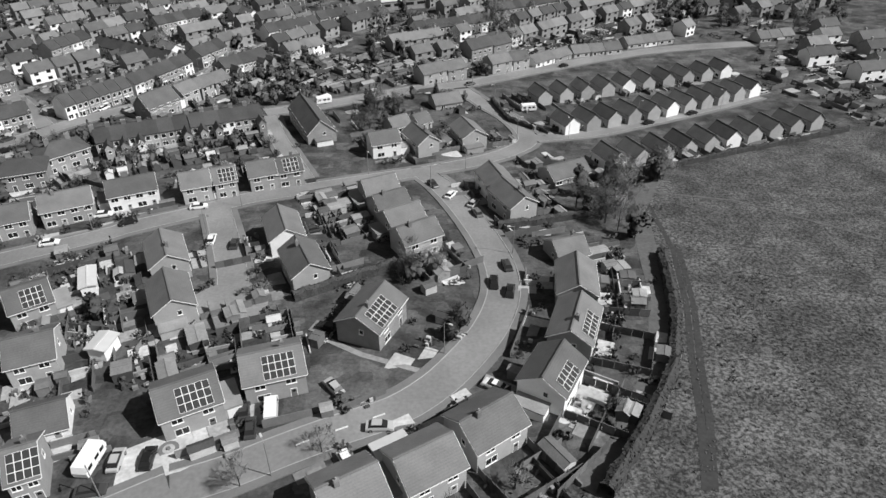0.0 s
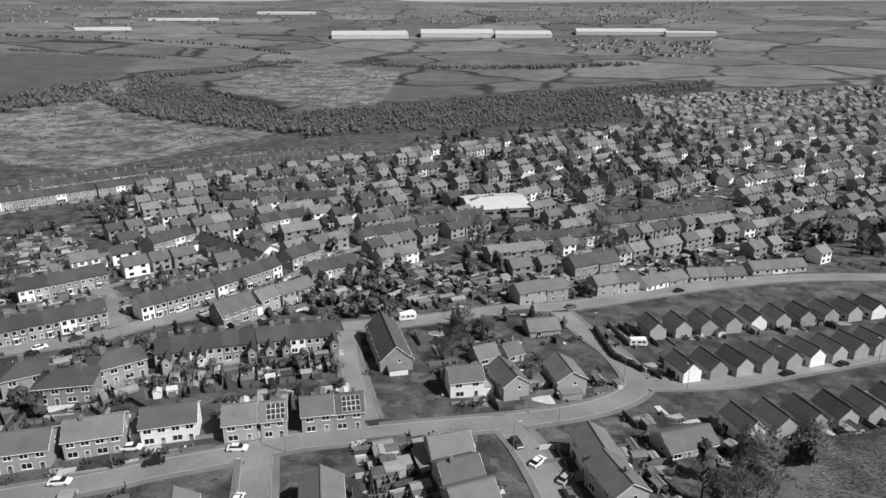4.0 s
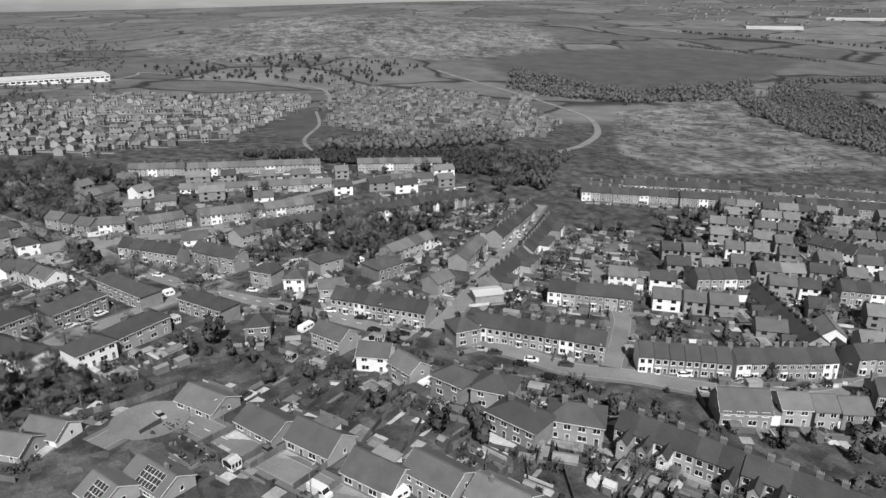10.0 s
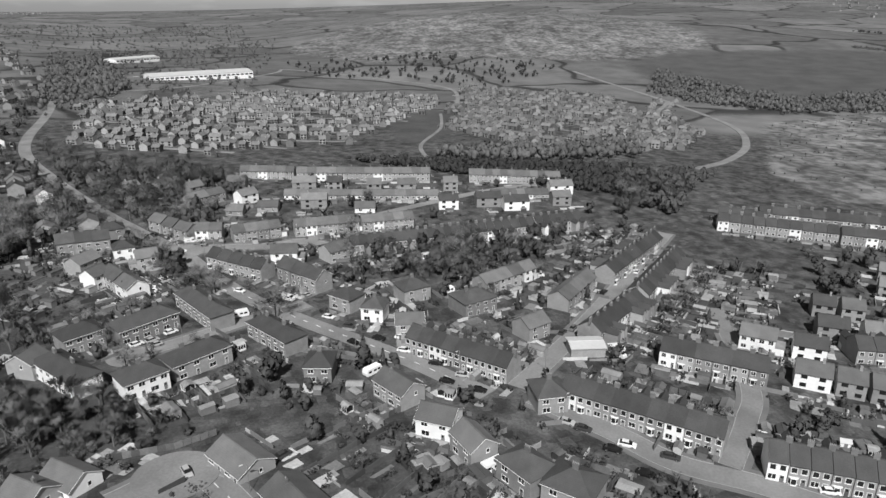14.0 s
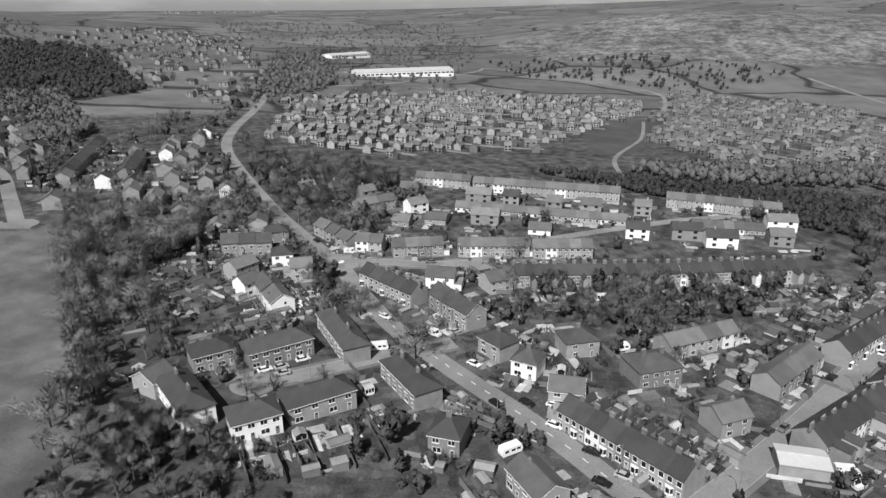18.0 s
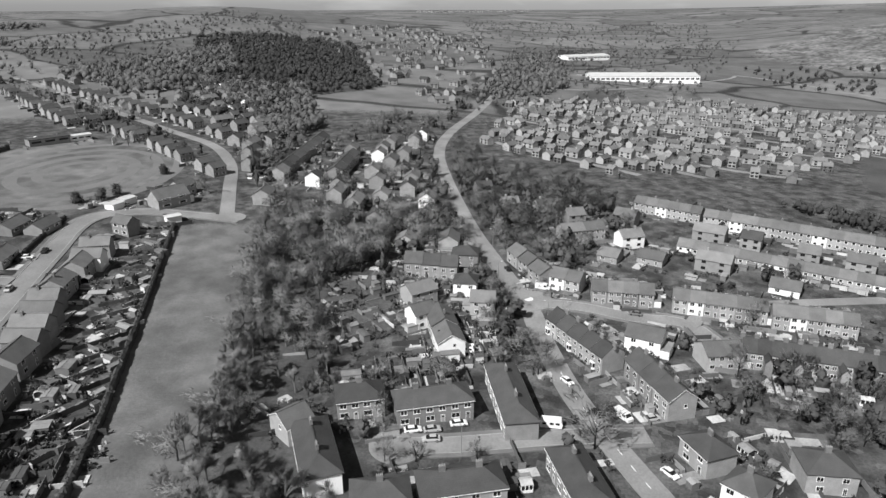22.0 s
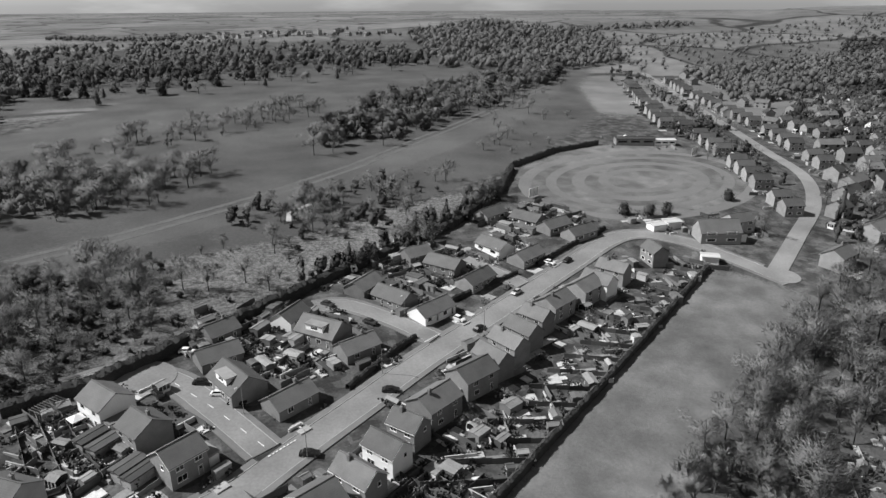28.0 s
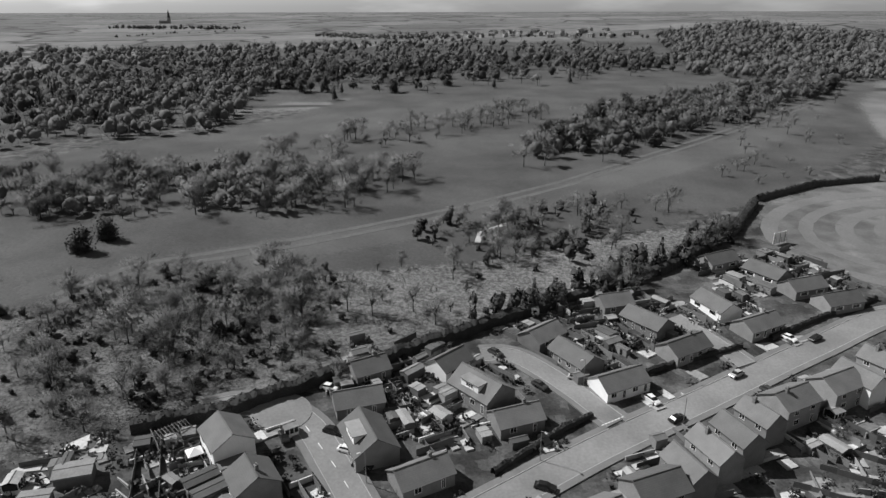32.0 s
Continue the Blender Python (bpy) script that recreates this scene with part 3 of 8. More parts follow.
def road(width, *pts):
    """Keeps a road's centre line, smoothed, for laying."""
    p = [np.array(q, float) for q in pts]
    line = []
    for i in range(len(p) - 1):
        a, b, c, e = p[max(i - 1, 0)], p[i], p[i + 1], p[min(i + 2, len(p) - 1)]
        steps = max(2, int(np.hypot(*(c - b)) / 2.5))
        for k in range(steps):
            t = k / steps
            line.append(0.5 * (2 * b + (c - a) * t + (2 * a - 5 * b + 4 * c - e) * t * t + (3 * b - a - 3 * c + e) * t ** 3))
    line.append(p[-1])
    line = np.array(line)
    ROADS.append((width, line))
    SPANS.append((*line.min(0), *line.max(0)))


def on_road(x, y, spare=0.0, but=-1):
    for i, (w, line) in enumerate(ROADS):
        x0, y0, x1, y1 = SPANS[i]
        m = w + spare
        if not (x0 - m < x < x1 + m and y0 - m < y < y1 + m):
            continue
        if i != but and np.min((line[:, 0] - x) ** 2 + (line[:, 1] - y) ** 2) < (w / 2 + spare) ** 2:
            return True
    return False


def lay_roads():
    for i, (w, line) in enumerate(ROADS):
        way = np.gradient(line, axis=0)
        way /= np.linalg.norm(way, axis=1)[:, None] + 1e-9
        off = np.stack([-way[:, 1], way[:, 0]], -1)
        lift = 0.10 + 0.006 * i
        near = remote(*line[len(line) // 2]) < 2

        def strip(name, a, b, z, mat, skip):
            f = Form()
            l, r = line + off * a, line + off * b
            for k in range(len(line) - 1):
                mid = (l[k] + r[k + 1]) / 2
                if skip and on_road(mid[0], mid[1], 0.2, i):
                    continue
                q = [l[k], r[k], r[k + 1], l[k + 1]]
                top = [(x, y, ground_at(x, y) + z) for x, y in q]
                f.prism([(x, y, h - 0.5) for x, y, h in top][::1], top)
            if f.v:
                ob = new(name, f.mesh(name, [mat]))
                tagged(ob, {"road": "grey worn asphalt road", "pavement": "asphalt footway with raised edge", "kerb": "pale stone kerb along road"}[name], name, kind="structure")
        strip("road", w / 2, -w / 2, lift, ASPHALT, False)
        if near:
            for s in (1, -1):
                e = s * w / 2
                a, b = (e + 0.15, e) if s > 0 else (e, e - 0.15)
                strip("kerb", a, b, lift + 0.1, KERB, True)
                a, b = (e + 1.6, e + 0.16) if s > 0 else (e - 0.16, e - 1.6)
                strip("pavement", a, b, lift + 0.09, PAVING, True)
import collections

# ---- ground cover ----
COVERS = {}


def cover(kind, *pts):
    """An area of the ground with its own growth."""
    COVERS.setdefault(kind, []).append(np.array(pts, float))


def inside(poly, x, y):
    hit = np.zeros(np.shape(x), bool)
    for (ax, ay), (bx, by) in zip(poly, np.roll(poly, -1, axis=0)):
        if ay != by:
            hit ^= ((ay > y) != (by > y)) & (x < (bx - ax) * (y - ay) / (by - ay) + ax)
    return hit


def earth_material():
    m = bpy.data.materials.new("ground_cover")
    m.use_nodes = True
    nt = m.node_tree
    bsdf = nt.nodes["Principled BSDF"]
    bsdf.inputs["Roughness"].default_value = 0.95
    bsdf.inputs["Specular IOR Level"].default_value = 0.15
    geo = nt.nodes.new("ShaderNodeNewGeometry")

    def tex(kind, scale, **more):
        n = nt.nodes.new(kind)
        n.inputs["Scale"].default_value = scale
        for k, v in more.items():
            if k == "feature":
                n.feature = v
            else:
                n.inputs[k].default_value = v
        nt.links.new(geo.outputs["Position"], n.inputs["Vector"])
        return n

    def ramp(sock, *stops):
        n = nt.nodes.new("ShaderNodeMapRange")
        n.inputs["From Min"].default_value, n.inputs["From Max"].default_value, n.inputs["To Min"].default_value, n.inputs["To Max"].default_value = stops
        nt.links.new(sock, n.inputs["Value"])
        return n.outputs[0]

    def calc(op, a, b):
        n = nt.nodes.new("ShaderNodeMath")
        n.operation = op
        for k, s in enumerate((a, b)):
            if isinstance(s, (int, float)):
                n.inputs[k].default_value = s
            else:
                nt.links.new(s, n.inputs[k])
        return n.outputs[0]

    def mix(a, b, fac):
        n = nt.nodes.new("ShaderNodeMix")
        nt.links.new(fac, n.inputs[0])
        for s, k in ((a, 2), (b, 3)):
            nt.links.new(s, n.inputs[k])
        return n.outputs[0]

    fine = tex("ShaderNodeTexNoise", 1.3, Detail=4.0, Roughness=0.65).outputs["Fac"]
    tuft = tex("ShaderNodeTexNoise", 0.8, Detail=5.0, Roughness=0.8).outputs["Fac"]
    speck = tex("ShaderNodeTexNoise", 1.5, Detail=6.0, Roughness=0.75).outputs["Fac"]
    broad = tex("ShaderNodeTexNoise", 0.035, Detail=3.0).outputs["Fac"]
    vast = tex("ShaderNodeTexNoise", 0.006, Detail=4.0).outputs["Fac"]
    # gardens: lawns and worn earth
    patch = tex("ShaderNodeTexNoise", 0.14, Detail=2.0, Roughness=0.4).outputs["Fac"]
    beds = tex("ShaderNodeTexVoronoi", 0.36, Randomness=0.7)
    beds.distance = "CHEBYCHEV"
    bed = nt.nodes.new("ShaderNodeSeparateColor")
    nt.links.new(beds.outputs["Color"], bed.inputs[0])
    bed_tone = calc("POWER", bed.outputs[0], 2.2)
    town = calc("MULTIPLY", calc("MULTIPLY", calc("ADD", ramp(patch, 0.35, 0.65, 0.035, 0.085), ramp(bed_tone, 0.0, 1.0, 0.0, 0.05)), ramp(fine, 0.25, 0.75, 0.6, 1.4)), ramp(broad, 0.3, 0.7, 0.8, 1.2))
    mown = calc("MULTIPLY", calc("MULTIPLY", ramp(fine, 0.2, 0.8, 0.115, 0.155), ramp(broad, 0.3, 0.7, 0.7, 1.3)), calc("MULTIPLY", ramp(tuft, 0.3, 0.7, 0.9, 1.1), ramp(patch, 0.35, 0.65, 0.86, 1.14)))
    golf = calc("MULTIPLY", calc("MULTIPLY", ramp(fine, 0.2, 0.8, 0.064, 0.095), ramp(broad, 0.3, 0.7, 0.75, 1.25)), ramp(tuft, 0.3, 0.7, 0.85, 1.15))
    meadow = calc("MULTIPLY", ramp(tuft, 0.4, 0.62, 0.065, 0.22), ramp(broad, 0.3, 0.7, 0.7, 1.2))
    rough = calc("MULTIPLY", calc("MULTIPLY", ramp(speck, 0.43, 0.6, 0.035, 0.16), ramp(patch, 0.35, 0.65, 0.7, 1.2)), ramp(broad, 0.3, 0.7, 0.8, 1.2))
    moor = calc("MULTIPLY", calc("MULTIPLY", calc("MULTIPLY", ramp(tuft, 0.3, 0.7, 0.13, 0.22), ramp(patch, 0.38, 0.6, 0.65, 1.15)), ramp(broad, 0.35, 0.65, 0.55, 1.3)), ramp(vast, 0.3, 0.7, 0.75, 1.2))
    wood = calc("MULTIPLY", ramp(tuft, 0.3, 0.7, 0.045, 0.1), ramp(broad, 0.3, 0.7, 0.7, 1.3))
    bend = nt.nodes.new("ShaderNodeTexNoise")
    bend.inputs["Scale"].default_value = 0.006
    nt.links.new(geo.outputs["Position"], bend.inputs["Vector"])
    push = nt.nodes.new("ShaderNodeVectorMath")
    push.operation = "MULTIPLY_ADD"
    push.inputs[1].default_value = (170, 170, 0)
    nt.links.new(bend.outputs["Color"], push.inputs[0])
    nt.links.new(geo.outputs["Position"], push.inputs[2])
    fields = tex("ShaderNodeTexVoronoi", 0.0042, Randomness=0.8)
    nt.links.new(push.outputs[0], fields.inputs["Vector"])
    fcell = nt.nodes.new("ShaderNodeSeparateColor")
    nt.links.new(fields.outputs["Color"], fcell.inputs[0])
    edges = tex("ShaderNodeTexVoronoi", 0.0042, feature="DISTANCE_TO_EDGE", Randomness=0.8)
    nt.links.new(push.outputs[0], edges.inputs["Vector"])
    rim = edges.outputs["Distance"]
    hedge = ramp(calc("ADD", rim, ramp(tuft, 0.3, 0.7, -0.012, 0.012)), 0.012, 0.03, 0.3, 1.0)
    farm = calc("MULTIPLY", calc("MULTIPLY", ramp(fcell.outputs[1], 0, 1, 0.1, 0.17), ramp(vast, 0.3, 0.7, 0.8, 1.2)), calc("MULTIPLY", hedge, ramp(broad, 0.3, 0.7, 0.8, 1.2)))
    plough = calc("MULTIPLY", ramp(broad, 0.3, 0.7, 0.07, 0.1), ramp(fine, 0.2, 0.8, 0.85, 1.15))
    val = town
    fair = calc("MULTIPLY", calc("MULTIPLY", ramp(fine, 0.2, 0.8, 0.085, 0.11), ramp(broad, 0.3, 0.7, 0.8, 1.2)), ramp(tuft, 0.3, 0.7, 0.9, 1.1))
    for name, sock in (("farm", farm), ("moor", moor), ("plough", plough), ("wood", wood), ("golf", golf), ("fair", fair), ("meadow", meadow), ("rough", rough), ("mown", mown)):
        at = nt.nodes.new("ShaderNodeAttribute")
        at.attribute_name = "cover_" + name
        edge = ramp(calc("ADD", at.outputs["Fac"], ramp(tuft, 0.3, 0.7, -0.25, 0.25)), 0.4, 0.6, 0.0, 1.0)
        val = mix(val, sock, edge)
    nt.links.new(val, bsdf.inputs["Base Color"])
    b = nt.nodes.new("ShaderNodeBump")
    b.inputs["Strength"].default_value, b.inputs["Distance"].default_value = 0.5, 0.4
    nt.links.new(tuft, b.inputs["Height"])
    nt.links.new(b.outputs[0], bsdf.inputs["Normal"])
    return m


def lay_ground():
    def axis(lo, hi, c0, c1, step):
        a, g, v = list(np.arange(c0, c1, step)), step, c0
        while v > lo:
            g *= 1.06
            v -= g
            a.insert(0, v)
        g, v = step, c1
        while v < hi:
            a.append(v)
            g *= 1.06
            v += g
        return np.array(a + [v])
    gx, gy = axis(-5000, 4600, -640, 40, 4.0), axis(-4800, 4900, -330, 360, 4.0)
    x, y = np.meshgrid(gx, gy)
    nx, ny = len(gx), len(gy)
    pts = np.stack([x, y, height(x, y)], -1).reshape(-1, 3)
    i = (np.arange(ny - 1)[:, None] * nx + np.arange(nx - 1)).ravel()
    me = bpy.data.meshes.new("ground")
    me.from_pydata(pts.tolist(), [], np.stack([i, i + 1, i + 1 + nx, i + nx], -1).tolist())
    me.polygons.foreach_set("use_smooth", [True] * len(me.polygons))
    me.materials.append(earth_material())
    r = np.hypot(pts[:, 0] + 300, pts[:, 1] - 60)
    for name in ("farm", "moor", "plough", "wood", "golf", "fair", "meadow", "rough", "mown"):
        val = smooth(480, 620, r) * 1.0 if name == "farm" else np.zeros(len(pts))
        for poly in COVERS.get(name, ()):
            val[inside(poly, pts[:, 0], pts[:, 1])] = 1.0
        grid = val.reshape(ny, nx)
        for _ in range(2):
            pad = np.pad(grid, 1, mode="edge")
            grid = sum(pad[a:a + ny, b:b + nx] for a in range(3) for b in range(3)) / 9
        val = grid.ravel()
        at = me.attributes.new("cover_" + name, "FLOAT", "POINT")
        at.data.foreach_set("value", val.astype(np.float32))
    tagged(new("ground", me), "grass, gardens, fields and moor of a sloping town", "ground", kind="structure")


# ---- trees and hedges ----
def bare_tree(seed, tall, spread, twigs):
    rnd = random.Random(seed)
    tree = new("tree")
    f, g = Form(), Form()
    tips = []

    def limb(a, d, length, r, depth):
        b = a + d * length
        f.tube(a, b, r, r * 0.6, 4 if depth else 6)
        if depth >= 2:
            tips.append((b, d, length))
            tips.append((a + d * length * 0.5, d, length))
        if depth < 3:
            for _ in range(3 if depth else 5):
                e = (d + Vector((rnd.gauss(0, 0.55), rnd.gauss(0, 0.55), rnd.gauss(0.15, 0.3))) * spread).normalized()
                limb(a + d * length * rnd.uniform(0.55, 1.0), e, length * rnd.uniform(0.55, 0.75), r * 0.55, depth + 1)
    limb(Vector((0, 0, -0.4)), Vector((0, 0, 1)), tall * 0.36, tall * 0.022, 0)
    for _ in range(twigs):
        c, d, l = rnd.choice(tips)
        e = (d + Vector((rnd.gauss(0, 0.7), rnd.gauss(0, 0.7), rnd.gauss(0.2, 0.5)))).normalized()
        c = c + Vector((rnd.gauss(0, 0.35), rnd.gauss(0, 0.35), rnd.gauss(0, 0.3))) * l * 0.5
        s = e.orthogonal().normalized() * rnd.uniform(0.02, 0.045)
        t = c + e * rnd.uniform(0.5, 1.3)
        g.face([c - s, c + s, t])
    part("trunk", f.mesh("trunk", [BARK]), tree)
    part("crown", soft_crown(g.mesh("crown", [TWIG]), (0, 0, tall * 0.5), (tall * 0.4, tall * 0.4, tall * 0.5), 0, seed), tree)
    return tree


def leafy_tree(seed, tall, wide, leaves, cone=False, size=0.3, low=0.15):
    rnd = random.Random(seed)
    tree = new("tree" if tall > 3.2 else "shrub")
    f, g = Form(), Form()
    f.tube((0, 0, -0.4), (0, 0, tall * 0.7), tall * 0.02 + 0.05, 0.03, 6)
    clumps = []
    for _ in range(26 if not cone else 40):
        h = rnd.uniform(low, 0.95)
        r = wide * ((1 - h) * 0.9 + 0.06 if cone else math.sqrt(max(0.05, 1 - (h * 2 - 1.0) ** 2)) * rnd.uniform(0.4, 0.85))
        a = rnd.uniform(0, 6.283)
        clumps.append(Vector((math.cos(a) * r, math.sin(a) * r, h * tall)))
    for c in clumps[:9]:
        f.tube((0, 0, c.z * 0.6), c, 0.07, 0.02, 3)
    sp = wide * (0.22 if cone else 0.3)
    for c in clumps[::2]:
        lumpy(g, c * 0.92, (sp * 1.25, sp * 1.25, sp * 1.1), rnd)
    for _ in range(leaves):
        c = rnd.choice(clumps) + Vector((rnd.gauss(0, sp), rnd.gauss(0, sp), rnd.gauss(0, sp * 0.8)))
        c.z = max(c.z, 0.1)
        e = Vector((rnd.gauss(0, 1), rnd.gauss(0, 1), rnd.gauss(0, 1))).normalized() * size * rnd.uniform(0.6, 1.3)
        k = e.orthogonal().normalized() * size * 0.7
        g.face([c - e, c - k * 0.9, c + e, c + k])
    part("trunk", f.mesh("trunk", [BARK]), tree)
    part("crown", soft_crown(g.mesh("crown", [LEAF]), (0, 0, tall * 0.42), (wide, wide, tall * 0.5), 0, seed), tree)
    return tree


TREES = {
    "bare": [lambda s=s: bare_tree(s, 11.5, 0.9, 2600) for s in (1, 2, 3, 4)], "slim": [lambda s=s: bare_tree(s, 10.0, 0.5, 2200) for s in (5, 6)],
    "small": [lambda s=s: bare_tree(s, 5.5, 1.0, 1100) for s in (7, 8)], "ever": [lambda s=s: leafy_tree(s, 8.5, 3.3, 1500, size=0.34) for s in (11, 12, 13)],
    "conifer": [lambda s=s: leafy_tree(s, 9.0, 2.3, 1100, True, 0.38, 0.05) for s in (14, 15)], "cypress": [lambda: leafy_tree(16, 11.0, 1.3, 1500, size=0.3, low=0.03)],
    "bush": [lambda s=s: leafy_tree(s, 2.0, 1.1, 260, size=0.2, low=0.1) for s in (17, 18, 19)], "round": [lambda s=s: leafy_tree(s, 3.6, 1.7, 1300, size=0.2, low=0.05) for s in (20, 21)]}
TREE_TAGS = {"bare": ("bare deciduous tree with fine grey twigs", "tree", "bare trees"), "slim": ("slender bare tree with upright twigs", "tree", "bare trees"), "small": ("small bare garden tree with thin twigs", "tree", "small bare trees"),
             "ever": ("dark leafy evergreen tree with uneven crown", "tree", "evergreen trees"), "conifer": ("dark pointed conifer tree", "tree", "conifers"), "cypress": ("tall narrow dark cypress tree", "tree", "conifers"),
             "bush": ("dark leafy garden shrub", "shrub", "garden shrubs"), "round": ("large rounded dark clipped bush", "shrub", "garden shrubs")}


BULK = {}
STANDING = collections.Counter()


def tree(kind, x, y, size=1.0):
    shrub = kind in ("bush", "round")
    if remote(x, y) > 0 and size < 1.24 or STANDING[shrub] > (110 if shrub else 260):
        BULK.setdefault((kind, round(x / 160), round(y / 160)), []).append((x, y, size))
        return None
    STANDING[shrub] += 1
    k = int(abs(x * 7.3 + y * 3.1)) % len(TREES[kind])
    ob = place(("tree", kind, k), TREES[kind][k], x, y, (x * 1.7 + y * 2.3) % 6.28)
    ob.scale = (size, size, size)
    label, cat, group = TREE_TAGS[kind]
    return tagged(ob, label, cat, group)


def plant_bulk():
    """The trees further out, joined by kind and by area."""
    rnd = random.Random(77)
    masters = {}

    def master(kind, out):
        f = Form()
        if kind in ("bare", "slim", "small"):
            tall, wide = {"bare": (10.5, 4.6), "slim": (10.5, 2.8), "small": (5.0, 2.2)}[kind]
            f.tube((0, 0, -0.5), (0, 0, tall * 0.45), 0.22, 0.14, 4)
            for _ in range(4 if out else 9):
                a, u = rnd.uniform(0, 6.28), rnd.uniform(0.25, 0.45)
                b = Vector((math.cos(a) * wide * 0.6, math.sin(a) * wide * 0.6, tall * rnd.uniform(0.6, 0.9)))
                f.tube((0, 0, tall * u), b, 0.1, 0.04, 3)
            heads = [Vector((rnd.gauss(0, 0.45), rnd.gauss(0, 0.45), rnd.uniform(-0.75, 0.7))) for _ in range(11)]
            for _ in range(int({"bare": 760, "slim": 580, "small": 420}[kind] * (0.28 if out else 1))):
                d = rnd.choice(heads) + Vector((rnd.gauss(0, 1), rnd.gauss(0, 1), rnd.gauss(0, 1))).normalized() * rnd.uniform(0.05, 0.5)
                c = Vector((d.x * wide, d.y * wide, tall * 0.6 + d.z * tall * 0.36))
                e = (Vector((d.x, d.y, 0.7)) + Vector((rnd.gauss(0, 0.6), rnd.gauss(0, 0.6), rnd.gauss(0, 0.5)))).normalized()
                s = e.orthogonal().normalized() * rnd.uniform(0.035, 0.075) * (0.7 if kind == "small" else 1) * (2.2 if out else 1)
                t = c + e * rnd.uniform(0.8, 2.0) * (0.6 if kind == "small" else 1)
                f.face([c - s, c + s, t], 1)
            return f, [BARK, TWIG], (0, 0, tall * 0.52), (wide, wide, tall * 0.5)
        tall, wide, n, size = {"ever": (8.5, 3.2, 420, 0.55), "conifer": (9.5, 2.2, 340, 0.5), "cypress": (11.0, 1.3, 300, 0.45), "bush": (1.8, 1.1, 70, 0.35), "round": (3.4, 1.7, 260, 0.35)}[kind]
        f.tube((0, 0, -0.5), (0, 0, tall * 0.6), 0.15, 0.05, 4)
        if kind == "conifer":
            for h in (0.15, 0.4, 0.65):
                lumpy(f, (0, 0, tall * (h + 0.08)), (wide * (1 - h) * 0.8, wide * (1 - h) * 0.8, tall * 0.17), rnd, 1, 0.3)
        lumps = [Vector((rnd.gauss(0, 0.45), rnd.gauss(0, 0.45), rnd.uniform(-0.8, 0.9))) for _ in range(9)]
        if kind != "conifer":
            for d in lumps:
                lumpy(f, (d.x * wide * 0.75, d.y * wide * 0.75, max(0.3, tall * 0.48 + d.z * tall * 0.42)), (wide * 0.36, wide * 0.36, tall * 0.15), rnd, 1, 0.3)
        for _ in range(n // (4 if out else 2)):
            if kind == "conifer":
                h = rnd.random() ** 1.4
                a, r = rnd.uniform(0, 6.28), wide * (1 - h) * rnd.uniform(0.6, 1.1) + 0.1
                c = Vector((math.cos(a) * r, math.sin(a) * r, 0.5 + h * (tall - 0.5)))
            else:
                d = (rnd.choice(lumps) + Vector((rnd.gauss(0, 1), rnd.gauss(0, 1), rnd.gauss(0, 1))).normalized() * 0.5)
                c = Vector((d.x * wide * 0.75, d.y * wide * 0.75, max(0.2, tall * 0.48 + d.z * tall * 0.42)))
            e = Vector((rnd.gauss(0, 1), rnd.gauss(0, 1), rnd.gauss(0, 1))).normalized() * size * rnd.uniform(0.6, 1.3)
            k = e.orthogonal().normalized() * size * 0.7
            f.face([c - e, c - k, c + e, c + k], 1)
        return f, [BARK, LEAF], (0, 0, tall * 0.42), (wide, wide, tall * 0.5)

    def ready(kind, out):
        """A tree's points, its turned faces and its rounded normals."""
        f, mats, centre, size = master(kind, out)
        me = soft_crown(f.mesh("master", mats), centre, size, 1, len(f.v))
        v = np.array(f.v)
        q = (v - centre) / size
        q /= np.linalg.norm(q, axis=1, keepdims=True) + 1e-6
        q = q + np.random.default_rng(len(v)).normal(size=q.shape) * 0.3 + np.array([0, 0, 0.2])
        faces = [tuple(g.vertices) for g in me.polygons]
        bpy.data.meshes.remove(me)
        return v, faces, f.m, mats, q / np.linalg.norm(q, axis=1, keepdims=True)
    for (kind, gx, gy), spots in BULK.items():
        out = min(math.hypot(gx * 160 - a, gy * 160 - b) for a, b in PLAN_STATIONS) > 330
        if (kind, out) not in masters:
            masters[kind, out] = [ready(kind, out) for _ in range(3)]
        verts, faces, slots, turns, base = [], [], [], [], 0
        for n, (x, y, size) in enumerate(spots):
            p, form, slot, mats, q0 = masters[kind, out][n % 3]
            t = rnd.uniform(0, 6.28)
            c, s = math.cos(t) * size, math.sin(t) * size
            turns.append(np.stack([(q0[:, 0] * c - q0[:, 1] * s) / size, (q0[:, 0] * s + q0[:, 1] * c) / size, q0[:, 2]], -1))
            q = np.stack([p[:, 0] * c - p[:, 1] * s + x, p[:, 0] * s + p[:, 1] * c + y, p[:, 2] * size * rnd.uniform(0.85, 1.15) + ground_at(x, y)], -1)
            verts.append(q)
            faces += [tuple(base + i for i in g) for g in form]
            slots += slot
            base += len(q)
        name = "shrubbery" if kind in ("bush", "round") else "tree_belt"
        me = bpy.data.meshes.new(name)
        me.from_pydata(np.concatenate(verts).tolist(), [], faces)
        for m in mats:
            me.materials.append(m)
        me.polygons.foreach_set("material_index", slots)
        me.polygons.foreach_set("use_smooth", [True] * len(faces))
        me.normals_split_custom_set_from_vertices(np.concatenate(turns).tolist())
        tagged(new(name, me), TREE_TAGS[kind][0] + " in a belt", TREE_TAGS[kind][1], kind="stuff")


ALLOTMENTS = np.array([(-483.1, -64.2), (-516.9, -47.8), (-533.8, -23.9), (-455.2, 4.6), (-426.6, -33.2)])


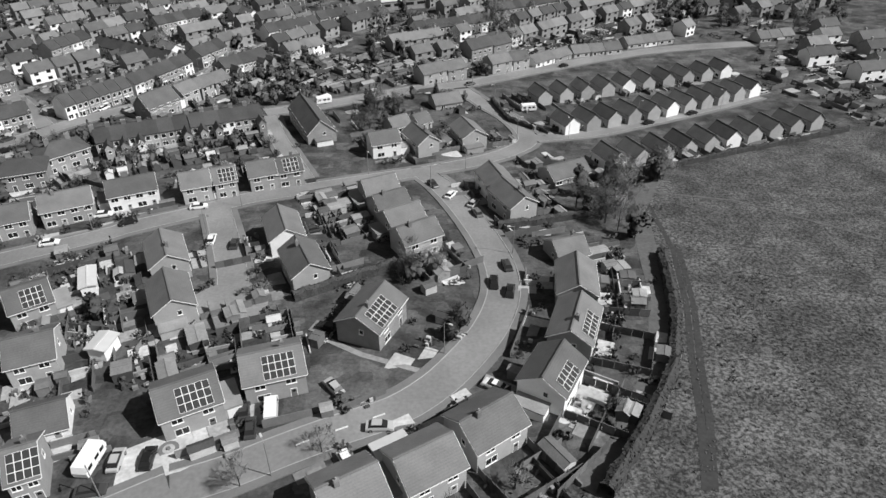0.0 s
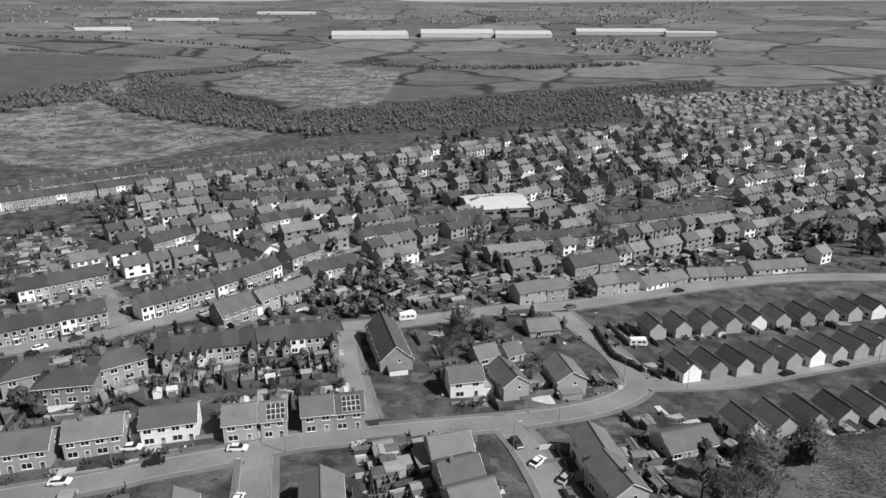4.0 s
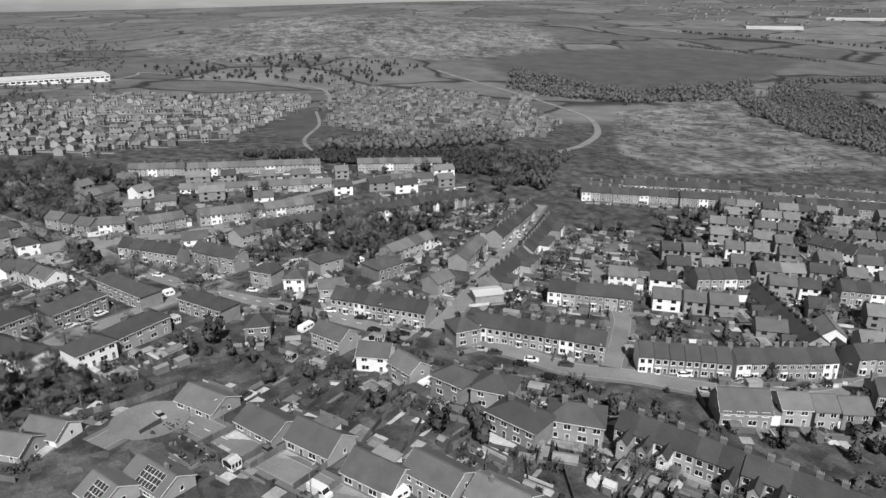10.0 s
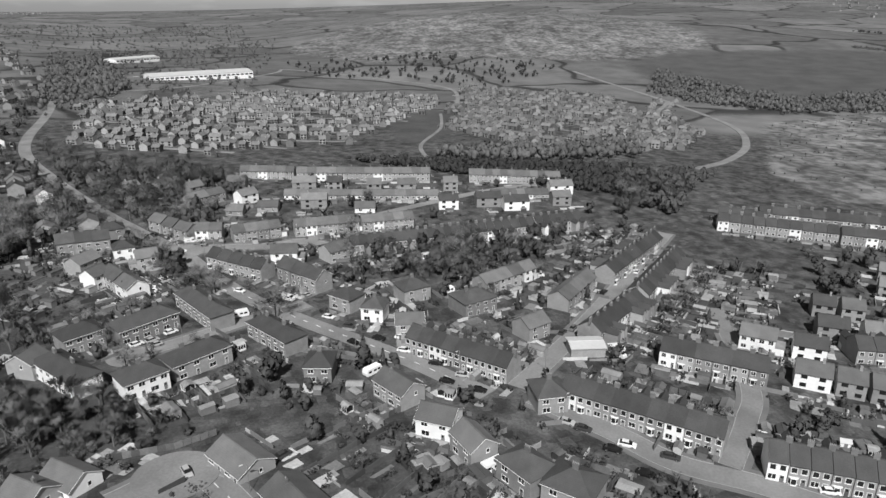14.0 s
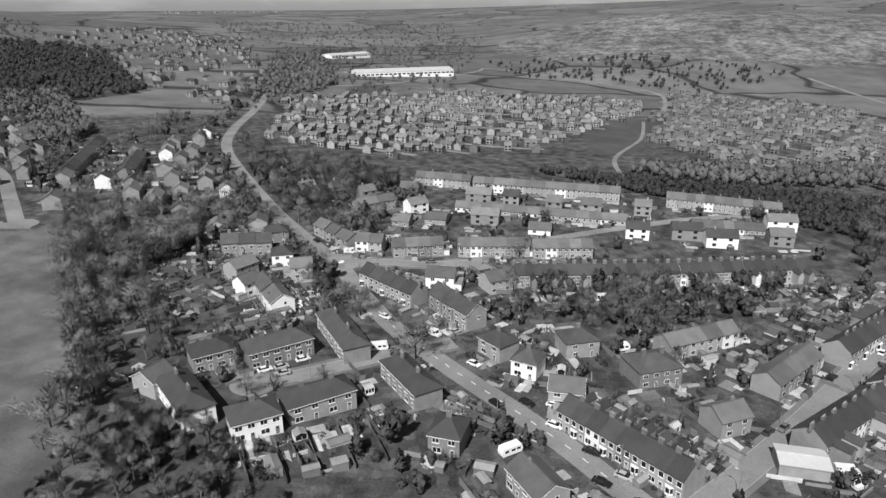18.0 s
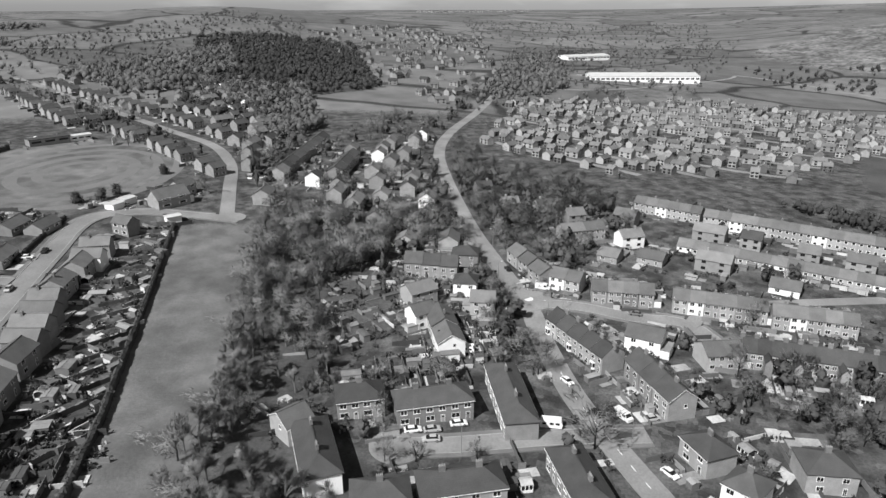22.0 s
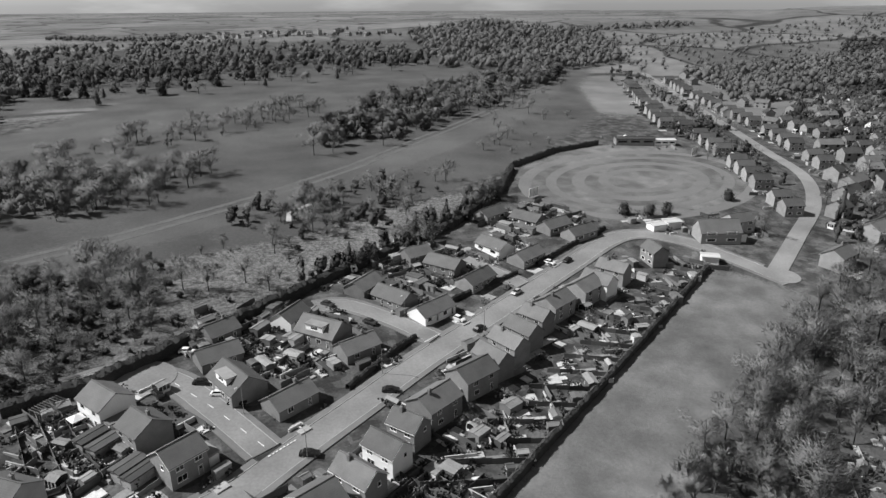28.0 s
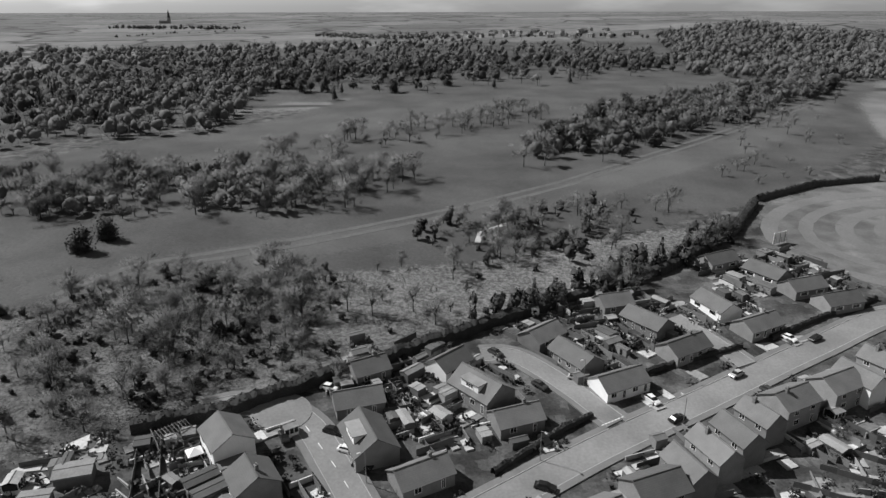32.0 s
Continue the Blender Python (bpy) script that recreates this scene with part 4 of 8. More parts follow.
def grow(seed, n, mix_of, poly, lo=0.7, hi=1.2, clear=True):
    """Trees strewn over an area, off the roads and houses."""
    rnd = random.Random(seed)
    p = np.array(poly, float)
    done = tries = 0
    while done < n and tries < n * 12:
        tries += 1
        x, y = rnd.uniform(p[:, 0].min(), p[:, 0].max()), rnd.uniform(p[:, 1].min(), p[:, 1].max())
        if inside(p, x, y) and not (clear and inside(ALLOTMENTS, x, y)) and not (clear and (on_road(x, y, 1.5) or any((x - a) ** 2 + (y - b) ** 2 < (r + 0.5) ** 2 for a, b, r in houses_by(x, y)))):
            tree(rnd.choice(mix_of), x, y, rnd.uniform(lo, hi))
            done += 1


def avenue(seed, n, mix_of, jitter, *pts, lo=0.7, hi=1.2):
    """Trees along a line."""
    rnd = random.Random(seed)
    p = np.array(pts, float)
    run = np.r_[0, np.cumsum(np.hypot(*np.diff(p, axis=0).T))]
    for _ in range(n):
        u = rnd.uniform(0, run[-1])
        x, y = np.interp(u, run, p[:, 0]) + rnd.gauss(0, jitter), np.interp(u, run, p[:, 1]) + rnd.gauss(0, jitter)
        tree(rnd.choice(mix_of), float(x), float(y), rnd.uniform(lo, hi))


def wood(seed, n, mat, poly, tall=9.0, name="woodland", lo=0.6, hi=1.25, k=26):
    """Distant woodland: many crowns of loose clumps in one mesh."""
    rng = np.random.default_rng(seed)
    p = np.array(poly, float)
    xy = rng.uniform(p.min(0), p.max(0), (n * 6, 2))
    xy = xy[inside(p, xy[:, 0], xy[:, 1])][:n]
    core = Form()
    lumpy(core, (0, 0, 0), (1, 1, 1), random.Random(seed), 0, 0.0)
    cv, cf = np.array(core.v), np.array(core.f)
    m = len(xy)
    size = rng.uniform(lo, hi, (m, 1, 1)) * tall
    shape = rng.uniform(0.75, 1.25, (m, 1, 3)) * (0.44, 0.44, 0.5)
    base = np.concatenate([xy, height(xy[:, 0], xy[:, 1])[:, None]], -1)[:, None] + np.array([0, 0, 0.45]) * size
    lump = cv[None] * rng.uniform(0.4, 0.7, (m, len(cv), 1)) * size * shape + base
    d = rng.normal(size=(m, k, 3))
    d /= np.linalg.norm(d, axis=-1, keepdims=True)
    c = d * rng.uniform(0.5, 1.15, (m, k, 1)) * size * shape
    a, b = rng.normal(size=(2, m, k, 3)) * (0.05, 0.05, 0.1) * size * (26 / k) ** 0.5
    a -= d * (a * d).sum(-1, keepdims=True) * 0.6
    b -= d * (b * d).sum(-1, keepdims=True) * 0.6
    tri = np.stack([c - a, c + a * 0.6 + b, c + a * 0.6 - b], -2)
    face = np.cross(tri[..., 1, :] - tri[..., 0, :], tri[..., 2, :] - tri[..., 0, :])
    turned = (face * d).sum(-1) < 0
    tri[turned] = tri[turned][:, ::-1]
    tri = (tri + base[:, :, None]).reshape(-1, 3)
    v = np.concatenate([lump.reshape(-1, 3), tri])
    soft_up = d + rng.normal(size=d.shape) * 0.25 + np.array([0, 0, 0.25])
    normals = np.concatenate([np.broadcast_to(cv[None], lump.shape).reshape(-1, 3), np.repeat(soft_up.reshape(-1, 3), 3, axis=0)])
    normals = normals / np.linalg.norm(normals, axis=1, keepdims=True)
    faces = (cf[None] + (np.arange(m) * len(cv))[:, None, None]).reshape(-1, 3).tolist() + (np.arange(len(tri)).reshape(-1, 3) + m * len(cv)).tolist()
    me = bpy.data.meshes.new(name)
    me.from_pydata(v.tolist(), [], faces)
    me.polygons.foreach_set("use_smooth", [True] * len(me.polygons))
    me.normals_split_custom_set_from_vertices(normals.tolist())
    me.materials.append(mat)
    tagged(new(name, me), "distant bare and evergreen woodland", "woodland", kind="stuff")


def belt(seed, wide, gap, mat, tall, *pts):
    """A wooded belt along a line in the distance."""
    p = np.array(pts, float)
    way = np.gradient(p, axis=0)
    way /= np.linalg.norm(way, axis=1)[:, None]
    off = np.stack([-way[:, 1], way[:, 0]], -1) * wide / 2
    run = np.hypot(*np.diff(p, axis=0).T).sum()
    wood(seed, int(run * wide / gap ** 2), mat, np.concatenate([p + off, (p - off)[::-1]]), tall, "tree_belt")


def hedge(tall, wide, *pts, seed=1):
    """A clipped hedge along a line: a leafy core with ragged leaf faces."""
    rnd = random.Random(seed)
    p = np.array(pts, float)
    run = np.r_[0, np.cumsum(np.hypot(*np.diff(p, axis=0).T))]
    n = max(2, int(run[-1] / 1.2))
    f = Form()
    prev = None
    for i in range(n + 1):
        u = run[-1] * i / n
        x, y = np.interp(u, run, p[:, 0]), np.interp(u, run, p[:, 1])
        q = min(len(p) - 2, int(np.searchsorted(run, u, "right")) - 1)
        d = (p[q + 1] - p[q]) / np.hypot(*(p[q + 1] - p[q]))
        z, h, w = ground_at(x, y), tall * rnd.uniform(0.75, 1.1), wide * rnd.uniform(0.8, 1.15) / 2
        nx, ny = -d[1], d[0]
        ring = [(x - nx * w, y - ny * w, z - 0.4), (x - nx * w * 0.9, y - ny * w * 0.9, z + h * 0.8), (x, y, z + h), (x + nx * w * 0.9, y + ny * w * 0.9, z + h * 0.8), (x + nx * w, y + ny * w, z - 0.4)]
        if prev:
            for a in range(4):
                f.face([prev[a], ring[a], ring[a + 1], prev[a + 1]])
            for _ in range(int(10 + tall * 5)):
                a = rnd.randrange(4)
                t = rnd.random()
                c = Vector(ring[a]).lerp(Vector(ring[a + 1]), rnd.random()).lerp(Vector(prev[a]), t)
                e = Vector((rnd.gauss(0, 1), rnd.gauss(0, 1), rnd.gauss(0, 1))).normalized() * rnd.uniform(0.15, 0.4)
                k = e.orthogonal().normalized() * 0.2
                f.face([c - e, c - k, c + e, c + k])
        prev = ring
    ob = new("hedge", f.mesh("hedge", [HEDGE]))
    return tagged(ob, "dark leafy boundary hedge of uneven height", "hedge", "boundary hedges")


def track(width, *pts, mat=None, name="path", lift=0.05):
    """A trodden path over the grass."""
    p = [np.array(q, float) for q in pts]
    f, line = Form(), []
    for b, c in zip(p, p[1:]):
        k = max(2, int(np.hypot(*(c - b)) / 4))
        line += [b + (c - b) * i / k for i in range(k)]
    line.append(p[-1])
    line = np.array(line)
    way = np.gradient(line, axis=0)
    way /= np.linalg.norm(way, axis=1)[:, None] + 1e-9
    off = np.stack([-way[:, 1], way[:, 0]], -1) * width / 2
    for k in range(len(line) - 1):
        q = [line[k] + off[k], line[k] - off[k], line[k + 1] - off[k + 1], line[k + 1] + off[k + 1]]
        top = [(x, y, ground_at(x, y) + lift) for x, y in q]
        f.prism([(x, y, h - 0.4) for x, y, h in top], top)
    tagged(new(name, f.mesh(name, [mat or BARE])), "pale trodden path across grass", "path", kind="structure")


def tufts(seed, n, poly, lo=0.25, hi=0.6, mat=None):
    """Tussocks of rough grass, in one mesh."""
    rng = np.random.default_rng(seed)
    p = np.array(poly, float)
    xy = rng.uniform(p.min(0), p.max(0), (n * 3, 2))
    xy = xy[inside(p, xy[:, 0], xy[:, 1])][:n]
    z = height(xy[:, 0], xy[:, 1])
    k = 4
    a = rng.uniform(0, 6.283, (len(xy), k))
    s = rng.uniform(lo, hi, (len(xy), 1)) * rng.uniform(0.6, 1.2, (len(xy), k))
    c = np.concatenate([xy, z[:, None]], -1)[:, None] + np.zeros((1, k, 1))
    u = np.stack([np.cos(a), np.sin(a), 0 * a], -1)
    v = np.stack([-np.sin(a), np.cos(a), 0 * a], -1)
    tip = c + u * s[..., None] * 1.0 + np.array([0, 0, 1.0]) * s[..., None] * 0.8
    tri = np.stack([c - v * s[..., None] * 0.5, c + v * s[..., None] * 0.5, tip], -2).reshape(-1, 3)
    me = bpy.data.meshes.new("grass_tufts")
    me.from_pydata(tri.tolist(), [], np.arange(len(tri)).reshape(-1, 3).tolist())
    me.materials.append(mat or STRAW)
    tagged(new("grass_tufts", me), "rough dry grass tussocks on the meadow", "grass", kind="stuff")


def apron(x, y, r, mat=None):
    """A round turning place at a road's end."""
    f = Form()
    ring = [(x + r * math.cos(k * 0.2618), y + r * math.sin(k * 0.2618)) for k in range(24)]
    top = [(a, b, ground_at(a, b) + 0.3) for a, b in ring]
    f.prism([(a, b, h - 0.8) for a, b, h in top], top)
    tagged(new("road", f.mesh("road", [mat or ASPHALT])), "round asphalt turning place at a road end", "road", kind="structure")

# ---- cars, vans, sheds and fences ----
def wheel_mesh():
    def make():
        f = Form()
        f.tube((0, -0.1, 0), (0, 0.1, 0), 0.32, 0.32, 10)
        f.tube((0, -0.11, 0), (0, 0.11, 0), 0.19, 0.19, 8, 1)
        return f.mesh("wheel", [RUBBER, STEEL])
    return shared("wheel", make)


def build_car(paint, near=True):
    car = new("car")

    def shell(rows, mats, name):
        f = Form()
        n = len(rows[0])
        for a, b in zip(rows, rows[1:]):
            for i in range(n - 1):
                f.face([a[i], a[i + 1], b[i + 1], b[i]])
        f.face(rows[0][::-1])
        f.face(rows[-1])
        return f.mesh(name, mats, True)
    prof = [(-2.15, 0.45, 0.70), (-2.1, 0.3, 0.88), (-1.2, 0.28, 0.98), (0, 0.28, 1.0), (1.2, 0.28, 0.98), (1.95, 0.3, 0.8), (2.15, 0.45, 0.62)]
    rows = [[(x, -0.86, lo), (x, -0.88, (lo + hi) / 2), (x, -0.78, hi), (x, 0.78, hi), (x, 0.88, (lo + hi) / 2), (x, 0.86, lo), (x, -0.86, lo)] for x, lo, hi in prof]
    part("body", shell(rows, [paint], "body"), car)
    glass = [(-1.75, 0.9, 0.72), (-1.25, 1.36, 0.62), (-0.1, 1.43, 0.62), (0.45, 1.38, 0.62), (1.2, 0.96, 0.7)]
    rows = [[(x, -0.76, 0.9), (x, -w, z), (x, w, z), (x, 0.76, 0.9), (x, -0.76, 0.9)] for x, z, w in glass]
    part("glazing", shell(rows, [PANE], "glazing"), car)
    f = Form()
    f.box(-1.2, -0.6, 1.36, 0.35, 0.6, 1.45)
    part("roof", f.mesh("roof", [paint]), car)
    if near:
        for x in (-1.35, 1.3):
            for y in (-0.82, 0.82):
                part("wheel", wheel_mesh(), car, (x, y, 0.32))
    else:
        f = Form()
        for x in (-1.35, 1.3):
            f.tube((x, -0.9, 0.32), (x, 0.9, 0.32), 0.32, 0.32, 8)
        part("wheels", f.mesh("wheels", [RUBBER]), car)
    return car


def build_van():
    van = new("van")
    f = Form()
    a = [(-2.6, 0.35), (-2.6, 2.2), (1.5, 2.25), (2.0, 1.35), (2.7, 1.15), (2.75, 0.4)]
    f.prism([(x, -0.95, z) for x, z in a], [(x, 0.95, z) for x, z in a])
    part("body", f.mesh("body", [PAINTS[0]]), van)
    f = Form()
    f.face([(1.57, -0.85, 2.15), (2.02, -0.85, 1.37), (2.02, 0.85, 1.37), (1.57, 0.85, 2.15)][::-1])
    for y in (-0.96, 0.96):
        f.box(0.6, y - 0.01, 1.35, 1.6, y + 0.01, 2.0)
    part("glazing", f.mesh("glazing", [PANE]), van)
    for x in (-1.7, 1.8):
        for y in (-0.85, 0.85):
            part("wheel", wheel_mesh(), van, (x, y, 0.32))
    return van


def build_caravan():
    van = new("caravan")
    f = Form()
    a = [(-2.6, 0.5), (-2.75, 1.4), (-2.45, 2.5), (2.45, 2.55), (2.85, 1.5), (2.6, 0.5)]
    f.prism([(x, -1.1, z) for x, z in a], [(x, 1.1, z) for x, z in a])
    part("body", f.mesh("body", [RENDER]), van)
    for y in (-1.11, 1.11):
        for x in (-1.6, 0.2, 1.6):
            g = Form()
            g.box(x - 0.5, y - 0.015, 1.4, x + 0.5, y + 0.015, 2.0)
            part("window", g.mesh("window", [PANE]), van)
    g = Form()
    g.tube((2.6, 0, 0.55), (3.9, 0, 0.5), 0.06, 0.05, 5)
    part("drawbar", g.mesh("drawbar", [STEEL]), van)
    for y in (-1.0, 1.0):
        part("wheel", wheel_mesh(), van, (0, y, 0.32))
    return van


CAR_NAMES = ("white", "black", "silver", "dark grey", "mid grey")


CAR_SPOTS = []


def car(x, y, turn, paint=0, lift=0.11):
    if any((x - a) ** 2 + (y - b) ** 2 < 16 for a, b in CAR_SPOTS):
        return None
    CAR_SPOTS.append((x, y))
    z = ground_at(x, y) + lift
    near = remote(x, y) == 0
    return place(("car", paint, near), lambda: build_car(PAINTS[paint], near), x, y, turn, z, label=CAR_NAMES[paint] + " hatchback car parked on the ground", category="car", group="parked cars")


def van(x, y, turn):
    return place("van", build_van, x, y, turn, ground_at(x, y) + 0.11, label="white panel van parked by the road", category="van", group="parked vans")


def caravan(x, y, turn):
    return place("caravan", build_caravan, x, y, turn, ground_at(x, y) + 0.08, label="white touring caravan parked on a drive", category="caravan", group="parked caravans")


def build_shed(w, d, h, roof, wall):
    shed = new("shed")
    f = Form()
    gable_body(f, -w / 2, w / 2, -d / 2, d / 2, h, h + 0.6, -0.6)
    part("wall", f.mesh("wall", [wall]), shed)
    f = Form()
    gable_roof(f, -w / 2, w / 2, -d / 2, d / 2, h, h + 0.6, 0.15, 0.15, 0.06)
    part("roof", f.mesh("roof", [roof]), shed)
    f = Form()
    f.box(-0.4, -d / 2 - 0.05, 0.0, 0.4, -d / 2, 1.8)
    part("door", f.mesh("door", [WOODEN]), shed)
    return shed


SHEDS = [(2.6, 2.0, 1.9, FELT, WOODEN), (3.2, 2.4, 2.0, TILE, WOODEN), (5.2, 2.9, 2.2, FELT, PALE), (2.4, 1.9, 1.8, SHEET, RENDER), (3.0, 2.2, 2.0, SLATE, WOODEN)]


def shed(x, y, turn, k):
    names = ("small timber garden shed with felt roof", "timber garden shed with tiled roof", "pale brick garage with felt roof", "white garden shed with pale metal roof", "timber shed with dark slate roof")
    return place(("shed", k), lambda: build_shed(*SHEDS[k]), x, y, turn, label=names[k], category="shed", group="garden sheds")


def fence_panel():
    def make():
        f = Form()
        f.box(0, -0.03, 0.1, 1.8, 0.03, 1.75)
        f.box(-0.06, -0.06, -0.5, 0.06, 0.06, 1.9)
        f.box(0, -0.05, 1.75, 1.8, 0.05, 1.8)
        return f.mesh("panel", [PANEL])
    return shared("fence_panel", make)


def fence(x1, y1, x2, y2, split):
    n = max(1, round(math.hypot(x2 - x1, y2 - y1) / 1.8))
    turn = math.atan2(y2 - y1, x2 - x1)
    base = ground_at(x1, y1)
    top = new("fence")
    top.location = (x1, y1, base)
    f = Form()
    for i in range(n):
        u = i / n
        dx, dy = (x2 - x1) * u, (y2 - y1) * u
        dz = ground_at(x1 + dx, y1 + dy) - base
        if split:
            part("panel", fence_panel(), top, (dx, dy, dz), turn)
        else:
            c, s = math.cos(turn), math.sin(turn)
            px, py = -s * 0.04, c * 0.04
            ex, ey = dx + c * 1.8, dy + s * 1.8
            f.prism([(dx - px, dy - py, dz - 0.3), (ex - px, ey - py, dz - 0.3), (ex + px, ey + py, dz - 0.3), (dx + px, dy + py, dz - 0.3)],
                    [(dx - px, dy - py, dz + 1.7), (ex - px, ey - py, dz + 1.7), (ex + px, ey + py, dz + 1.7), (dx + px, dy + py, dz + 1.7)])
    if not split:
        part("panels", f.mesh("panels", [PANEL]), top)
    return tagged(top, "weathered timber panel fence between gardens", "fence", "garden fences")


def patio_mesh(w, d):
    def make():
        f = Form()
        f.box(-w / 2, -d / 2, -0.5, w / 2, d / 2, 0.1)
        return f.mesh("patio", [SLABS])
    return shared(("patio", w, d), make)


YARDS = []


def free(x, y, r):
    return all((x - a) ** 2 + (y - b) ** 2 > (r + q * 0.8) ** 2 for a, b, q in houses_by(x, y)) and not on_road(x, y, r)


def lay_gardens():
    """Fences, paving, sheds and shrubs behind the houses."""
    rnd = random.Random(5)
    for x, y, turn, w, d, deep, k, last in PLOTS:
        level = remote(x, y)
        bx, by = -math.sin(turn), math.cos(turn)
        ax, ay = math.cos(turn), math.sin(turn)
        at = lambda s, t: (x + ax * s + bx * (d / 2 + t), y + ay * s + by * (d / 2 + t))
        for side in ((-0.5, 0.5) if last else (-0.5,)):
            p, q = at(side * w, 0.3 if deep < 12 else 4.6), at(side * w, deep)
            if free(*p, 0.2) and free(*q, 0.2) and level < 2:
                fence(*p, *q, True) if level == 0 else YARDS.append(("fence", *p, *q))
        if level == 0 and deep > 7 and k % 2:
            p, q = at(-w / 2, deep), at(w / 2, deep)
            if free(*p, 0.2) and free(*q, 0.2):
                fence(*p, *q, True)
        if level == 0 and rnd.random() < 0.7:
            px, py = at(w * 0.12, 2.0)
            if free(px, py, -2.0):
                pw = max(2.0, round(w * 0.6))
                ob = place(("patio", pw), lambda: new("patio", patio_mesh(pw, 3.0)), px, py, turn, label="pale slab patio behind a house", category="patio", group="garden patios")
        if rnd.random() < (0.75 if level < 2 else 0.3):
            px, py = at(rnd.uniform(-0.25, 0.25) * w, deep - 2.0)
            if free(px, py, 1.2):
                if level == 0:
                    shed(px, py, turn + rnd.choice((0, 1.571)), rnd.randrange(5))
                else:
                    YARDS.append(("shed", px, py, turn))
        for _ in range(rnd.choice((1, 1, 2, 3)) if level < 2 else 0):
            px, py = at(rnd.uniform(-0.42, 0.42) * w, rnd.uniform(4, max(4.5, deep - 1)))
            if free(px, py, 0.7):
                tree(rnd.choice(("bush", "bush", "small")), px, py, rnd.uniform(0.6, 1.1))


def park_cars():
    """Cars along the kerbs and on the drives."""
    rnd = random.Random(9)
    for i, (w, line) in enumerate(ROADS):
        k = 6
        while k < len(line) - 6:
            k += rnd.randrange(7, 26)
            if k >= len(line) - 2 or remote(*line[k]) == 2 or w < 5.5:
                continue
            d = line[k + 1] - line[k - 1]
            turn = math.atan2(d[1], d[0])
            s = rnd.choice((-1, 1))
            x, y = line[k] + s * np.array([-math.sin(turn), math.cos(turn)]) * (w / 2 - 1.1)
            if not on_road(x, y, 2.0, i):
                car(float(x), float(y), turn + (math.pi if s > 0 else 0), rnd.choice((0, 1, 1, 2, 3, 4)), 0.11 + 0.006 * i)


def build_lamp():
    lamp = new("street_lamp")
    f = Form()
    f.tube((0, 0, -0.4), (0, 0, 7.0), 0.09, 0.06, 6)
    part("pole", f.mesh("pole", [STEEL]), lamp)
    f = Form()
    f.tube((0, 0, 7.0), (1.1, 0, 7.25), 0.05, 0.04, 5)
    part("arm", f.mesh("arm", [STEEL]), lamp)
    f = Form()
    f.box(0.9, -0.14, 7.18, 1.6, 0.14, 7.32)
    part("lantern", f.mesh("lantern", [SHEET]), lamp)
    return lamp


def street_lamps():
    for i, (w, line) in enumerate(ROADS):
        if w < 5.5:
            continue
        for k in range(5, len(line) - 4, 13):
            x, y = line[k]
            if remote(x, y) == 2:
                continue
            d = line[k + 1] - line[k - 1]
            turn = math.atan2(d[1], d[0])
            s = 1 if (k // 13) % 2 else -1
            x, y = x - s * math.sin(turn) * (w / 2 + 0.6), y + s * math.cos(turn) * (w / 2 + 0.6)
            if not on_road(x, y, 0.3):
                place("lamp", build_lamp, float(x), float(y), turn - s * math.pi / 2, ground_at(x, y) + 0.15, label="tall grey steel street lamp by the kerb", category="street lamp", group="street lamps")


def block(name, x, y, turn, length, wide, tall, wall, roof, label, category, strip=True):
    """A long low shed with a shallow roof and a band of windows."""
    ob = new(name)
    ob.location, ob.rotation_euler = (x, y, ground_at(x, y)), (0, 0, turn)
    f = Form()
    gable_body(f, -length / 2, length / 2, -wide / 2, wide / 2, tall, tall + wide * 0.08, -3)
    part("wall", f.mesh("wall", [wall]), ob)
    f = Form()
    gable_roof(f, -length / 2, length / 2, -wide / 2, wide / 2, tall, tall + wide * 0.08, 0.4, 0.3, 0.3)
    part("roof", f.mesh("roof", [roof]), ob)
    if strip:
        for s in (-1, 1):
            f = Form()
            n = max(3, int(length / 6))
            for i in range(n):
                c = (i + 0.5 - n / 2) * length / n
                f.box(c - length / n * 0.35, min(s * (wide / 2 + 0.06), s * wide / 2), tall * 0.45, c + length / n * 0.35, max(s * (wide / 2 + 0.06), s * wide / 2), tall * 0.75)
            part("glazing", f.mesh("glazing", [PANE]), ob)
    HOUSES.append((x, y, wide * 0.6, turn, length, wide))
    return tagged(ob, label, category)


OUTER = []


def one_house(f, rnd, x, y, turn, w, size=1.0, walls=(0, 0, 1, 1, 1, 2)):
    k = len(f.v)
    d = 7.5 * size
    gable_body(f, -w / 2, w / 2, -d / 2, d / 2, 4.9 * size, 7.4 * size, -3, rnd.choice(walls))
    gable_roof(f, -w / 2, w / 2, -d / 2, d / 2, 4.9 * size, 7.4 * size, slot=rnd.choice((3, 3, 4)))
    f.box(w * 0.2, -0.5, 6.5 * size, w * 0.2 + 0.7, 0.3, 8.6 * size, 0)
    for s in (-1, 1):
        for z in (1.5 * size, 4.0 * size):
            for c in (-w * 0.25, w * 0.25):
                f.face([(c - 0.8 * s, s * (d / 2 + 0.06), z - 0.6), (c - 0.8 * s, s * (d / 2 + 0.06), z + 0.6), (c + 0.8 * s, s * (d / 2 + 0.06), z + 0.6), (c + 0.8 * s, s * (d / 2 + 0.06), z - 0.6)], 5)
    c, s, z = math.cos(turn), math.sin(turn), ground_at(x, y)
    f.v[k:] = [(x + a * c - b * s, y + a * s + b * c, z + h) for a, b, h in f.v[k:]]


